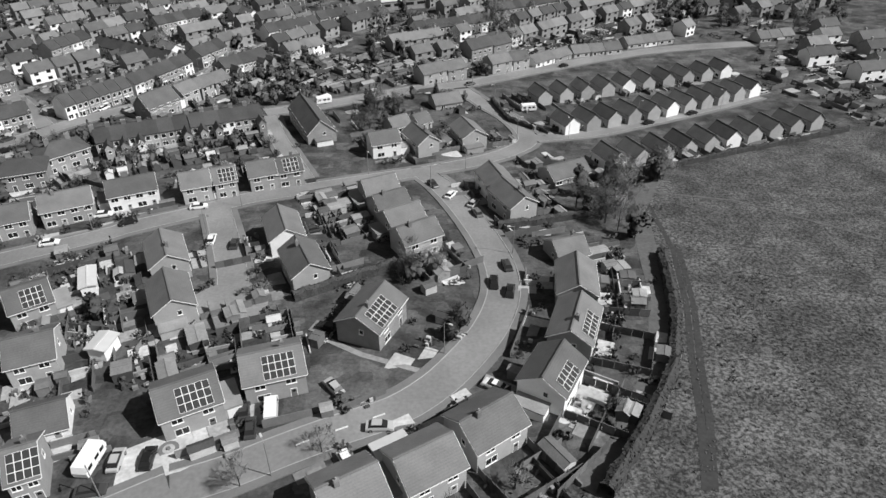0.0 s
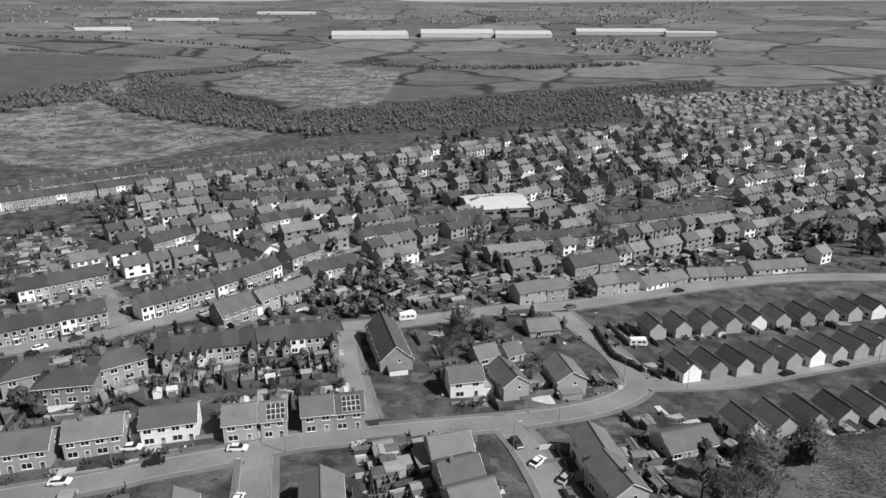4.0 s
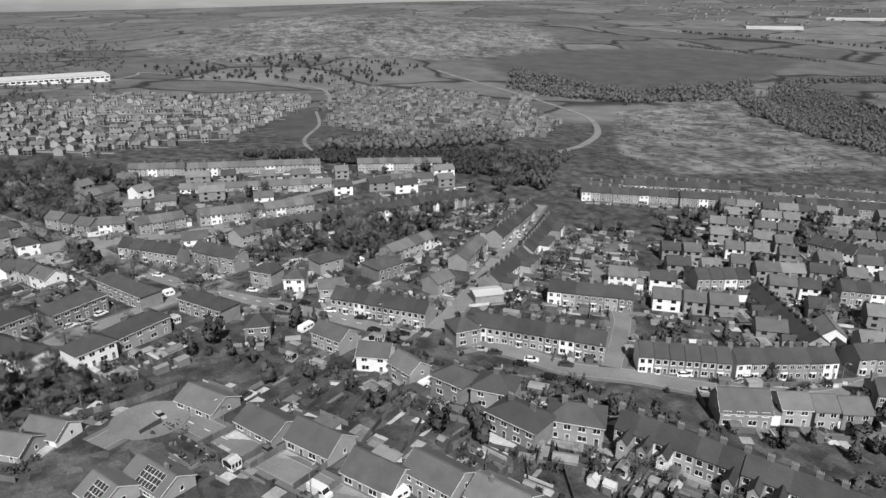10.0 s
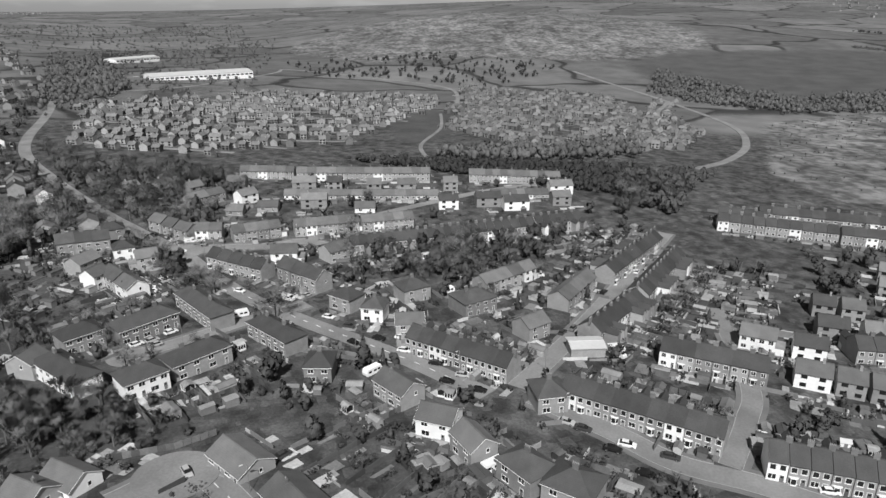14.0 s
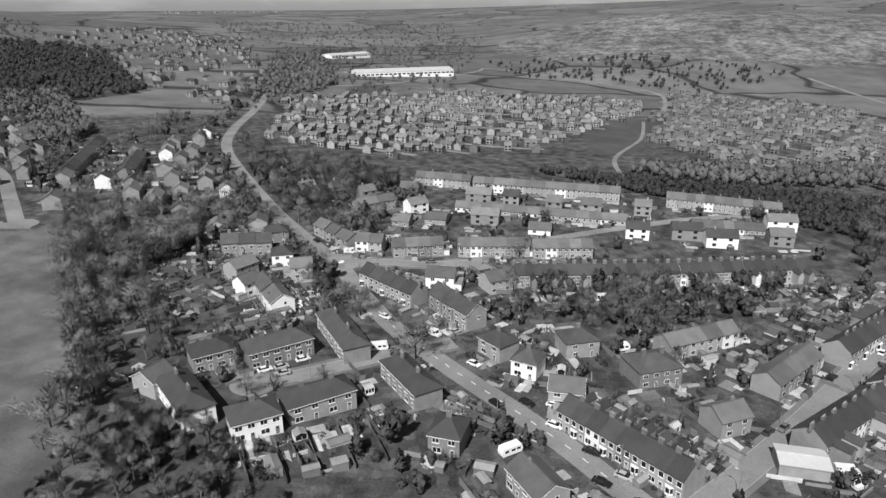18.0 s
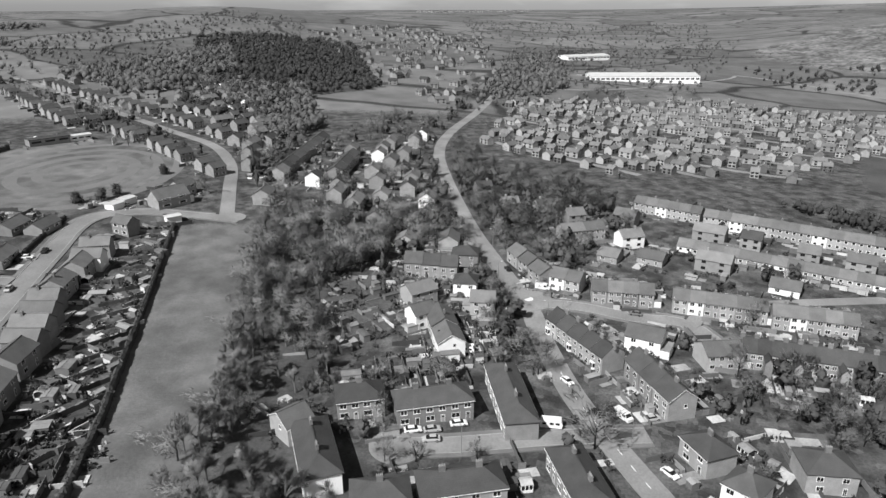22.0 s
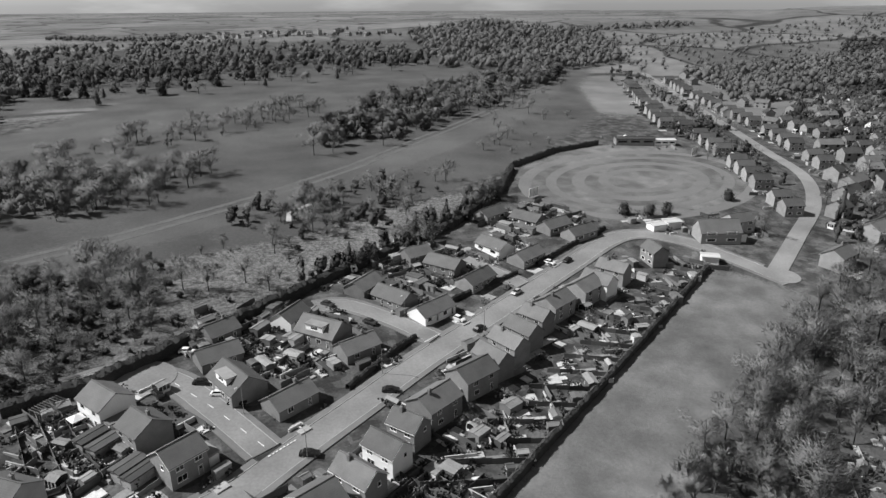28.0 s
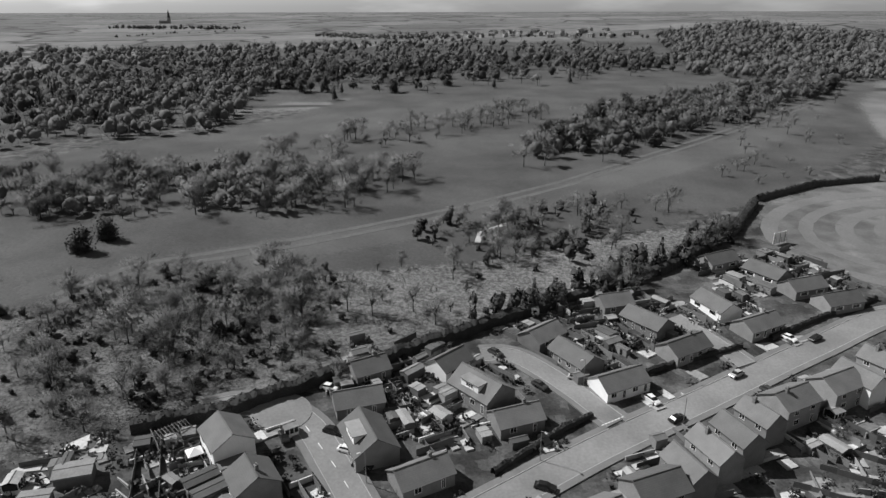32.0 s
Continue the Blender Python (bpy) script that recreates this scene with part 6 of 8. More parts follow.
row("house", -163.936, 49.251, -159.8, 39.6, 1, 7.5, 1, 8)
row("bungalow", -149.3, 64, -138.2, 68.6, 1, 8, 0, 0)
row("bungalow", -157.1, 20.8, -150.1, 22.6, 1, 8, 0, 0)
row("house", -154.847, 10.0353, -156.7, -0.3, 1, 7.5, 1, 10)
row("house", -157.564, -4.64898, -161.7, -14.3, 1, 7.5, 1, 10,"solarback")
row("house", -163.9, -18.3, -168.8, -25.9, 1, 7.8, 1, 10,"solarback")
row("house", -174.1, -29.7, -181.9, -34.4, 1, 8, 1, 8)
row("house", -183.4, -36.6, -190.8, -40.3, 1, 8, 1, 9)
row("house", -193.3, -40.8, -200.5, -44.3, 1, 8, 1, 9)
row("house", -264, 7.5, -257.5, 11.2, 1, 9, 1, 9,"solar")
row("house", -256.2, -8.3, -248.9, -5.9, 1, 9, 1, 9)
row("bungalow", -248.1, -23.5, -241.3, -21.3, 1, 7, 0, 0)
row("house", -243.7, -33.6, -240, -32.3, 1, 8, 1, 0,"solar")

# houses along the west road
row("house", -229, 63.4, -215.9, 67.4, 2, 8, 1, 10,"solar")
row("house", -244.9, 57.8, -231.2, 62.1, 2, 8, 1, 10,"solar")
row("house", -262.4, 55.4, -251.5, 59.3, 1, 8.5, -1, 12)
row("house", -276, 49.3, -265.4, 53.4, 1, 8.5, -1, 12)
row("house", -288.8, 43.2, -277.7, 47.1, 1, 8.5, -1, 12)
row("chalet", -297.372, 33.9368, -285.9, 38.9, 1, 9, -1, 10)
row("chalet", -315.354, 28.7937, -303.9, 33.8, 1, 9, -1, 10)
row("bungalow", -329.062, 21.9991, -317.4, 26.5, 1, 9, -1, 10)
row("bungalow", -349.5, -21, -342.5, -14.6, 1, 7.5, 0, 0)
row("bungalow", -345.5, -27.5, -339.5, -21.5, 1, 7.5, 0, 0)
row("bungalow", -347.394, 12.5411, -336.3, 18.3, 1, 9, -1, 8)
row("bungalow", -319.5, -3.5, -308.4, 1.3, 1, 8, 0, 0,"solar")
row("bungalow", -318, -11.8, -310.5, -8.7, 1, 8, 0, 0,"solar")

# hall and houses on the crossing roads
row("hall", -220.8, 116.2, -212.6, 94.7, 1, 9, 0, 0)
row("house", -197.9, 84.6, -189.5, 87, 1, 7.5, 1, 8)
row("house", -184.895, 92.3892, -180.4, 82.9, 1, 7, 1, 8)
row("house", -169.4, 97.6, -166.3, 88.3, 1, 8, 1, 8)
row("bungalow", -177.1, 129.7, -167.3, 132.7, 1, 8, 0, 0)
row("bungalow", -192.3, 104.6, -186.7, 107.9, 1, 7, 0, 0)
row("bungalow", -184.2, 108.3, -180, 110.9, 1, 7, 0, 0)
row("villa", -159, 191.6, -139.3, 203.8, 2, 9, 1, 16)
row("house", -180.7, 157.8, -162.4, 168.4, 2, 8, 1, 18)
row("house", -151.7, 173.5, -134.3, 182, 2, 8, 1, 18)
row("bungalow", -132.2, 183, -113.4, 195.7, 2, 8, 1, 10)
row("bungalow", -111.4, 197, -87.9, 203, 3, 8, 1, 10)
row("bungalow", -83.4, 209.1, -59.5, 216.2, 3, 8, 1, 10)
row("bungalow", -19.9, 210.1, -2, 213.4, 3, 8, 1, 10)
gable_row("gable_house", -127.2, 71, -49.4, 102.4, 10, 8.5, 5.8, 1, 10)
gable_row("gable_house", -132.6, 102.2, -53.8, 138.1, 11, 8.5, 5.8, 1, 0)
gable_row("gable_house", -135.3, 132.2, -54.9, 162, 10, 8, 5.8, 1, 8)

# terraces of the old town
row("terrace", -343, 97.4, -311, 120.9, 9, 8, 1, 16)
row("hip_house", -343.3, 87.7, -341.8, 95.7, 1, 9, 0, 0)
row("terrace", -387.2, 70.4, -358.3, 90, 8, 8, 1, 16)
row("terrace", -302.4, 123.5, -286.6, 143, 6, 8, 1, 14)
row("terrace", -286.3, 143.4, -272.8, 170.1, 7, 8, 1, 14)
row("terrace", -271, 177.9, -263.9, 192.4, 3, 8, 1, 14)
row("terrace", -278.5, 91.3, -254.1, 101.1, 6, 7.5, -1, 18)
row("terrace", -253.7, 101.2, -233.3, 109.4, 5, 7.5, -1, 18)
row("terrace", -370.1, 122.1, -388.5, 152.4, 7, 8, -1, 18)
row("terrace", -390.1, 154.6, -420.6, 196.6, 11, 8, -1, 18)
row("terrace", -412.4, 156.5, -441.2, 201.3, 11, 8, 1, 18)
row("house", -397, 126.8, -412.3, 148, 3, 8, 1, 8)
row("house", -381.5, 104.4, -383.8, 112.9, 1, 8, 1, 6)
row("terrace", -353.7, 136.6, -332.6, 155.9, 6, 8, 1, 14)
row("terrace", -453.9, 248.9, -420.3, 288.7, 10, 8, 1, 10)
row("terrace", -419.7, 289.5, -381.5, 334.7, 12, 8, 1, 10)
row("terrace", -380.7, 335.9, -337.9, 379.1, 12, 8, 1, 10)
row("terrace", -337.1, 380.2, -292.7, 422.4, 12, 8, 1, 10)
row("terrace", -458.1, 279.1, -415.1, 335.9, 12, 8, 0, 0)
row("terrace", -402.5, 347.8, -334.8, 412.9, 16, 8, 0, 0)
row("terrace", -476.9, 72.3, -475, 125.4, 14, 8, -1, 20)
row("terrace", -474.9, 126, -476.1, 184.3, 14, 8, -1, 20)
row("terrace", -315.1, 200.1, -277.8, 173.3, 10, 8, -1, 10)
row("terrace", -301.9, 230.2, -284.8, 247.6, 5, 8, 1, 12)
row("terrace", -337.3, 276.2, -304.5, 279.4, 7, 8, 1, 10)
row("terrace", -303.7, 280.5, -278.1, 287.6, 6, 8, 1, 10)
row("terrace", -335.5, 191.6, -325.6, 209.9, 4, 8, 1, 10)
row("white_house", -282.827, 251.429, -274.4, 258.5, 1, 8, 0, 0)
row("white_house", -264.46, 254.204, -258, 245.3, 1, 7, 0, 0)
row("white_house", -287.2, 193.3, -279.6, 185.7, 1, 7, 0, 0)
row("white_house", -354.8, 167.6, -347.2, 174.2, 2, 8, 0, 0)
row("terrace", -140.8, 258.7, -75.5, 293.9, 15, 8, 1, 14)
row("terrace", -227.7, 240.9, -196.9, 265.1, 8, 8, 1, 10)
row("terrace", -248.8, 215.9, -227.6, 233.2, 5, 8, 1, 10)
row("terrace", -257.7, 162, -243.6, 178.4, 5, 8, -1, 16)
row("house", -236, 187.1, -223, 199.3, 3, 8, -1, 16)
row("house", -266.5, 133.3, -253.7, 150.6, 3, 8, 0, 0)
row("hall", -274.1, 120.1, -266.9, 129.4, 1, 9, 0, 0)
row("terrace", -462.3, 256.7, -446.4, 273, 4, 8, 0, 0)

# streets by the roundabout
row("hip_house", -445.3, 6.7, -419.7, 17.1, 1, 8, 0, 0)
row("hip_house", -413.4, 27.3, -394.8, 36.4, 1, 8, -1, 12)
row("hip_house", -379.8, 36.6, -377, 43.7, 1, 9, 1, 8)
row("hip_house", -383.8, -11, -388.3, -0.5, 1, 8.5, -1, 16)
row("hip_house", -391.3, 0.5, -399, 16, 1, 8.5, -1, 16)
row("hip_house", -419.5, -14.6, -428.5, 2.2, 1, 8.5, 1, 18)
row("hip_house", -416.8, -28.8, -422, -18.8, 1, 8.5, 1, 12)
row("house", -401.2, -36.2, -407.1, -32.6, 1, 8, 0, 0)
row("hip_house", -428.2, 56.1, -420.4, 61.4, 1, 8, 1, 8)
row("hip_house", -414.7, 62.4, -410.8, 68.7, 1, 8, 1, 8)
row("house", -398.5, 68.4, -395.9, 76.9, 1, 8, 1, 6)
row("hip_house", -424.4, 77.8, -425.9, 88, 1, 9, 1, 8)
row("hip_house", -407.204, 93.1227, -409.6, 105.9, 1, 11, 0, 0)
row("villa", -460.1, 43.2, -441.1, 54.2, 3, 8, 1, 6)
row("terrace", -480.4, 18.1, -459.8, 36.6, 5, 8, 1, 8)
row("white_house", -478.3, 40.3, -475.8, 50.7, 1, 9, 0, 0)
row("house", -471.8, 60.8, -475.8, 71, 2, 9, 0, 0)
row("house", -420.4, 107.4, -429.1, 132.6, 4, 8, 1, 8)
row("house", -507, 27.2, -509.4, 48, 4, 8, 1, 10)
row("house", -507.9, 54.6, -506.7, 83.6, 6, 8, 1, 10)
row("house", -504.6, 85.1, -503.3, 109.3, 5, 8, 1, 10)
row("house", -610.6, 41.7, -601.2, 70.8, 6, 8, 0, 0)
row("house", -598.8, 72, -576.7, 145.4, 14, 8, 0, 0)
row("bungalow", -564.4, 59.4, -540.1, 136.4, 14, 7, 0, 0)
row("house", -567.4, 166.9, -547.3, 215.7, 12, 8, 0, 0)
row("bungalow", -532.3, 164.8, -524.8, 195.1, 7, 8, 0, 0)
row("house", -532.8, -3.7, -512.3, 11.9, 3, 8, 1, 8)
row("house", -514.3, 13, -511.7, 23.9, 2, 8, 0, 0)
row("villa", -506.1, -40.4, -508.9, -21.3, 3, 8, -1, 10)
row("house", -472.9, -18.7, -451.9, -8.4, 2, 8, 0, 0)
row("white_house", -467.2, -26.1, -472.8, -21.2, 1, 7, 0, 0)
row("house", -559.3, 10.7, -568.8, 27.2, 4, 8, 0, 0)
row("hip_house", -404, -30, -386.5, -18.4, 1, 8, 0, 0)
row("gable_step", -590.9, -138.2, -678.3, -153.3, 7, 8, 0, 0)
row("gable_step", -601.3, -111.4, -644.7, -118.8, 3, 8, 0, 0)
row("hip_house", -311.1, 74.3, -302.7, 80.4, 1, 9, 1, 8)
row("house", -343.6, 57.7, -337.6, 64.4, 1, 8, 0, 0)
row("hip_house", -290.7, 80.2, -280.8, 88.8, 1, 9, -1, 12)
row("hip_house", -298.4, 71.3, -285.5, 75.1, 1, 9, -1, 14)
row("hip_house", -320.4, 69.6, -310.6, 72.6, 1, 8, -1, 12)
row("house", -332.8, 63.9, -323.9, 65.3, 1, 7, -1, 10)
row("house", -364, 54.6, -353.6, 58.9, 1, 8, -1, 8)

# estate beside the golf course
row("house", -318.7, -128.6, -323.2, -120.8, 1, 8, 1, 0)
row("house", -326.2, -116.4, -329.6, -109.9, 1, 8, 1, 0)
row("house", -330, -100.5, -337.1, -104.2, 1, 7, 1, 0)
row("bungalow", -343.6, -149.9, -351.5, -153.6, 1, 7, 1, 6)
row("bungalow", -340.4, -138.6, -350.7, -141.1, 1, 7, 1, 6)
row("bungalow", -353.2, -115, -363.3, -119.7, 1, 7, 1, 6)
row("bungalow", -363.4, -151.1, -370.3, -157.3, 1, 7, 1, 6)
row("bungalow", -374.5, -132.4, -384.6, -135.4, 1, 7, 1, 6)
row("chalet", -346.2, -132.4, -350.1, -121, 1, 9, 0, 0)
row("chalet", -369.585, -148.589, -377.1, -138.6, 1, 9, 0, 0)
row("bungalow", -388.1, -163.5, -396.6, -169.9, 1, 7.5, 1, 5)
row("bungalow", -395.879, -162.365, -401.5, -151.2, 1, 7.5, 1, 5)
row("bungalow", -400.563, -143.935, -412.2, -148.5, 1, 7.5, 1, 5)
row("bungalow", -412.1, -182.5, -421.3, -184.6, 1, 7.5, 1, 5)
row("bungalow", -419.674, -178.361, -426.2, -167.7, 1, 7.5, 1, 5)
row("bungalow", -422.262, -157.227, -433.5, -162.7, 1, 7.5, 1, 5)
row("bungalow", -454.3, -207.5, -465.6, -211.9, 1, 7.5, 1, 5)
row("bungalow", -468.935, -205.59, -474.3, -194.3, 1, 7.5, 1, 5)
row("bungalow", -444.542, -187.04, -447.9, -175, 1, 7.5, 1, 5)
row("bungalow", -447.106, -167.488, -458.6, -172.4, 1, 7.5, 1, 5)
row("bungalow", -471.9, -188.9, -483.9, -192.2, 1, 7.5, 1, 5)
row("bungalow", -477.12, -179.989, -489.3, -182.8, 1, 7.5, 1, 5)
row("house", -496, -157.5, -494.6, -148.9, 1, 6, -1, 0)
row("house", -470.6, -151.6, -474.8, -142.4, 1, 6, -1, 0)
row("house", -461.1, -146.4, -464.4, -136.9, 1, 6, -1, 0)
row("house", -430.6, -133.7, -433.6, -125.5, 1, 6, -1, 0)
row("house", -423.2, -129, -425.8, -119.9, 1, 6, -1, 0)
row("house", -416.1, -125, -418.8, -115.4, 1, 6, -1, 0)
row("house", -408.7, -119.9, -411.2, -110.5, 1, 6, -1, 0)
row("house", -377.7, -100.9, -381.6, -94.3, 1, 6, -1, 0)
row("house", -370.7, -95.7, -374.5, -88.2, 1, 6, -1, 0)
row("house", -362.5, -90.5, -366.8, -82.1, 1, 6, -1, 0)
row("house", -450.883, -138.021, -460.6, -142, 1, 8, -1, 10)
row("house", -436.786, -133.015, -446.5, -137, 1, 8, -1, 10)
row("house", -396.613, -109.059, -406.6, -112.3, 1, 8, -1, 10)
row("house", -383.516, -101.41, -393.1, -105.7, 1, 8, -1, 10)
row("house", -351.6, -80.8, -359.1, -83.6, 1, 8, -1, 10)
row("hall", -524.5, -163.1, -538.9, -157.4, 1, 9, 0, 0)
row("house", -541.7, -164.4, -551.5, -163.7, 1, 8, 0, 0)
row("house", -549.352, -124.712, -559.6, -127, 1, 8, 0, 0)
row("house", -584.736, -135.913, -595.1, -137.6, 1, 8, 0, 0)
gable_row("gable_step", -579.8, -169.1, -679.3, -371.9, 20, 8, 7, -1, 0)
gable_row("gable_step", -662.6, -209.3, -791.4, -472.1, 24, 8, 7, 1, 0)
gable_row("gable_step", -710, -217.3, -730.1, -292.9, 8, 8, 7, 1, 0)
gable_row("gable_step", -636.9, -306.6, -734.3, -473.3, 14, 8, 7, -1, 0)

# ground cover
cover("rough", (-169.7, -42.9), (-158.5, -33.4), (-146.8, -15.8), (-140.1, 1.3), (-133.2, 29.8), (-126.3, 54.2), (-110.6, 71.2), (-75.7, 86.8), (-26.2, 101.4), (40, 130), (200, 60), (200, -300), (-130, -300), (-165, -110))
cover("mown", (-514.1, -141.6), (-525.6, -114.4), (-477.2, -91.6), (-429.9, -69.2), (-400.5, -53.4), (-379.7, -47.6), (-372.3, -61.2), (-425.7, -100.7), (-481.1, -130.9))
cover("mown", (-392, -76), (-358, -60), (-335, -54), (-335, -30), (-362, -33), (-390, -47), (-430, -66))
cover("mown", (-500.3, -262.5), (-542, -285.7), (-575.4, -292.6), (-611.9, -282.3), (-626.2, -244.9), (-606.8, -208.4), (-565.2, -186.1), (-509.2, -188.6), (-485.8, -215.7))
cover("mown", (-525.2, -122.7), (-511.9, -139.4), (-454.8, -109.6), (-426.1, -93.9), (-401.6, -80.3), (-392.4, -75.1), (-398, -62), (-423.4, -63.5), (-448.9, -78.4), (-495.7, -99.4))
cover("golf", (-168.2, -342), (-228.2, -405.9), (-403.2, -545.9), (-764.4, -615.1), (-633.5, -369.8), (-517.3, -277.8), (-436.1, -234.5), (-382, -212.1), (-337.4, -203.7), (-281.8, -194.9), (-252.2, -177.5))
cover("golf", (-265.8, -419.5), (-432.6, -756), (-844.4, -867.5), (-796.4, -598.4), (-501.4, -267.4), (-400.4, -220.6), (-338.3, -197.4), (-294.8, -179.3))
cover("fair", (-242.7, -196.3), (-282.7, -219.1), (-355.2, -251.7), (-431.9, -300.6), (-554.9, -388.8), (-710, -538.8), (-680.9, -480.1), (-555.4, -358), (-437.9, -276.4), (-354.9, -229.7), (-286.5, -206), (-256.8, -185.6))
cover("fair", (-212.2, -388.5), (-319.9, -474.7), (-493.5, -546), (-490.2, -499.6), (-357.6, -432.8), (-269.7, -388.5))
cover("meadow", (-251.4, -179.1), (-280.6, -198.7), (-337.2, -205.7), (-382.3, -214.3), (-448.4, -239.3), (-482.7, -243.3), (-437.9, -210.9), (-377.8, -179.6), (-343, -157.5), (-314.9, -139.6), (-293.1, -126.7), (-280.7, -120.3))
cover("moor", (-1587.6, 198.3), (-1945.6, 446), (-1927.8, 745.7), (-2492.7, 1304), (-1628.2, 1136.8), (-1278.1, 1016.6), (-1225, 701.4), (-1343.3, 538.7), (-1375, 337.8))
cover("moor", (-716.5, 548.4), (-750.4, 793.7), (-637.7, 691), (-480.2, 611.9), (-392.6, 548.1), (-472.2, 356.8), (-540.9, 373.5))
cover("moor", (-635.7, 947.2), (-646.3, 1150.3), (-536.7, 1274.9), (-383.9, 1178.9), (-344.9, 743), (-430, 743.3))
cover("plough", (-1210.4, 718.3), (-1238.1, 968.2), (-1146.7, 1225.4), (-928.6, 1280.2), (-783.7, 870), (-791.1, 649.7), (-905.5, 612))
cover("mown", (-1116.6, 15.5), (-1165.3, 94.1), (-1049.7, 110.5), (-989.8, 33.4))
cover("golf", (-811.8, 193.9), (-886.3, 254.2), (-856, 287.5), (-709.4, 206.7), (-683.7, 161.7))
cover("golf", (-1070.1, -30.2), (-1125.9, 103.3), (-1016.7, 113.3), (-946.4, -10.8))
# floor of the western hill wood, its dark tone part of a painted cloud shadow
cover("wood", (-1312.6, -672.4), (-1376.2, -558.2), (-1377.3, -422.3), (-933.6, -208.7), (-850.2, -255.3), (-688.5, -199.6), (-716.9, -288.7))
cover("wood", (-525.8, -110.4), (-545, -69.5), (-497.8, -37.2), (-456.9, -47.8), (-423.9, -34.8), (-410.5, -49.3), (-385.6, -35.6), (-381, -44.4), (-425, -65.9), (-486.7, -94.1))
cover("wood", (-507.4, -99.8), (-506.5, -55.8), (-455, -29.1), (-418.3, -46.2), (-380.9, -39.8), (-356, -18.4), (-356.1, -44.1), (-442.8, -76.6))
cover("wood", (-67.3, -539.1), (-176.3, -788.7), (-432.9, -871.8), (-695.5, -810.9), (-646.7, -692.4), (-409.3, -612.5), (-233.2, -528.4), (-148.2, -381.1))
cover("wood", (-410.7, -38.5), (-402.4, -15.4), (-359.6, 7.4), (-354.9, -14.5), (-342.6, -28.9))
cover("wood", (60, -620), (-60, -1000), (-420, -1100), (-760, -900), (-640, -690), (-420, -570), (-240, -500), (-185, -420), (-150, -360))
cover("wood", (-734, -989), (-894, -1051), (-1000, -872), (-862, -620), (-720, -575), (-640, -663))
cover("wood", (-410, -322), (-442, -395), (-490, -454), (-603, -532), (-787, -649), (-715, -538), (-556, -405), (-464, -335))
cover("wood", (-190, -300), (-251, -327), (-335, -324), (-371, -313), (-356, -280), (-326, -253), (-278, -256), (-215, -250))
cover("wood", (-719.4, 815.3), (-729.5, 992.7), (-426.7, 689.1), (-290.9, 847.1), (-70.2, 990.4), (150.2, 1115.9), (33.6, 687), (-156.4, 606.6), (-299.5, 525.2), (-390.7, 546))

# paths over the grass
track(4.5, (-165.3, -42.1), (-158, -34.5), (-150.2, -22.8), (-143.5, -9.6), (-138.3, 5.3), (-134.4, 24.2), (-129.6, 45.4), (-119.9, 63.8), mat=PATHGRASS)
track(1.2, (-149.5, -43.2), (-144.6, -29.7), (-140.5, -16.2), (-134.6, 1), (-128.6, 24), (-125.4, 52.3), mat=PATHDARK, lift=0.03)
track(1.2, (-148.4, -43.3), (-143.3, -29.8), (-139.1, -16.3), (-133.2, 0.9), (-127.3, 24), mat=PATHDARK, lift=0.03)
track(1.0, (-122.6, 56), (-102.1, 49.8), (-87.3, 35.6), (-77.9, 26.1), mat=PATHGRASS, lift=0.03)
track(2.6, (-259.5, -189), (-275.5, -212), (-316, -231), (-375.5, -264.5), (-428.5, -299.5), (-530, -381), (-672, -501), mat=PATHGRASS)
track(2.6, (-261.9, -184), (-277.7, -207.5), (-317.4, -225.4), (-377.1, -258.9), (-430.3, -293.8), (-531.7, -375.5), (-673.3, -495.3), mat=PATHGRASS)
track(2.0, (-383.4, -230.6), (-385.6, -239.9), (-397.6, -249.4), (-409.8, -246.2))
track(3.5, (-299.9, -134.4), (-315.9, -138.9), (-335, -151.6), (-353.7, -163.4), mat=PATHGRASS)
track(6, (-500.6, -249.6), (-509.6, -258.3), (-520.8, -265.6), (-533.7, -271.1), (-547.6, -274.5), (-561.8, -275.8), (-575.7, -274.8), (-588.4, -271.5), (-599.4, -266.2), (-608.2, -259.0), (-614.2, -250.5), (-617.2, -240.9), (-617.0, -230.8), (-613.7, -220.7), (-607.4, -211.0), (-598.4, -202.3), (-587.2, -195.0), (-574.3, -189.5), (-560.4, -186.1), (-546.2, -184.8), (-532.3, -185.8), (-519.6, -189.1), (-508.6, -194.4), (-499.8, -201.6), (-493.8, -210.1), (-490.8, -219.7), (-491.0, -229.8), (-494.3, -239.9), (-500.6, -249.6), mat=STRIPE, lift=0.0340)
track(5, (-512.3, -245.4), (-519.4, -252.1), (-528.1, -257.8), (-538.2, -262.1), (-549.0, -264.8), (-560.1, -265.8), (-570.9, -265.0), (-580.8, -262.4), (-589.4, -258.3), (-596.2, -252.7), (-600.9, -246.0), (-603.3, -238.6), (-603.2, -230.7), (-600.6, -222.8), (-595.7, -215.2), (-588.6, -208.5), (-579.9, -202.8), (-569.8, -198.5), (-559.0, -195.8), (-547.9, -194.8), (-537.1, -195.6), (-527.2, -198.2), (-518.6, -202.3), (-511.8, -207.9), (-507.1, -214.6), (-504.7, -222.0), (-504.8, -229.9), (-507.4, -237.8), (-512.3, -245.4), mat=STRIPE, lift=0.0331)
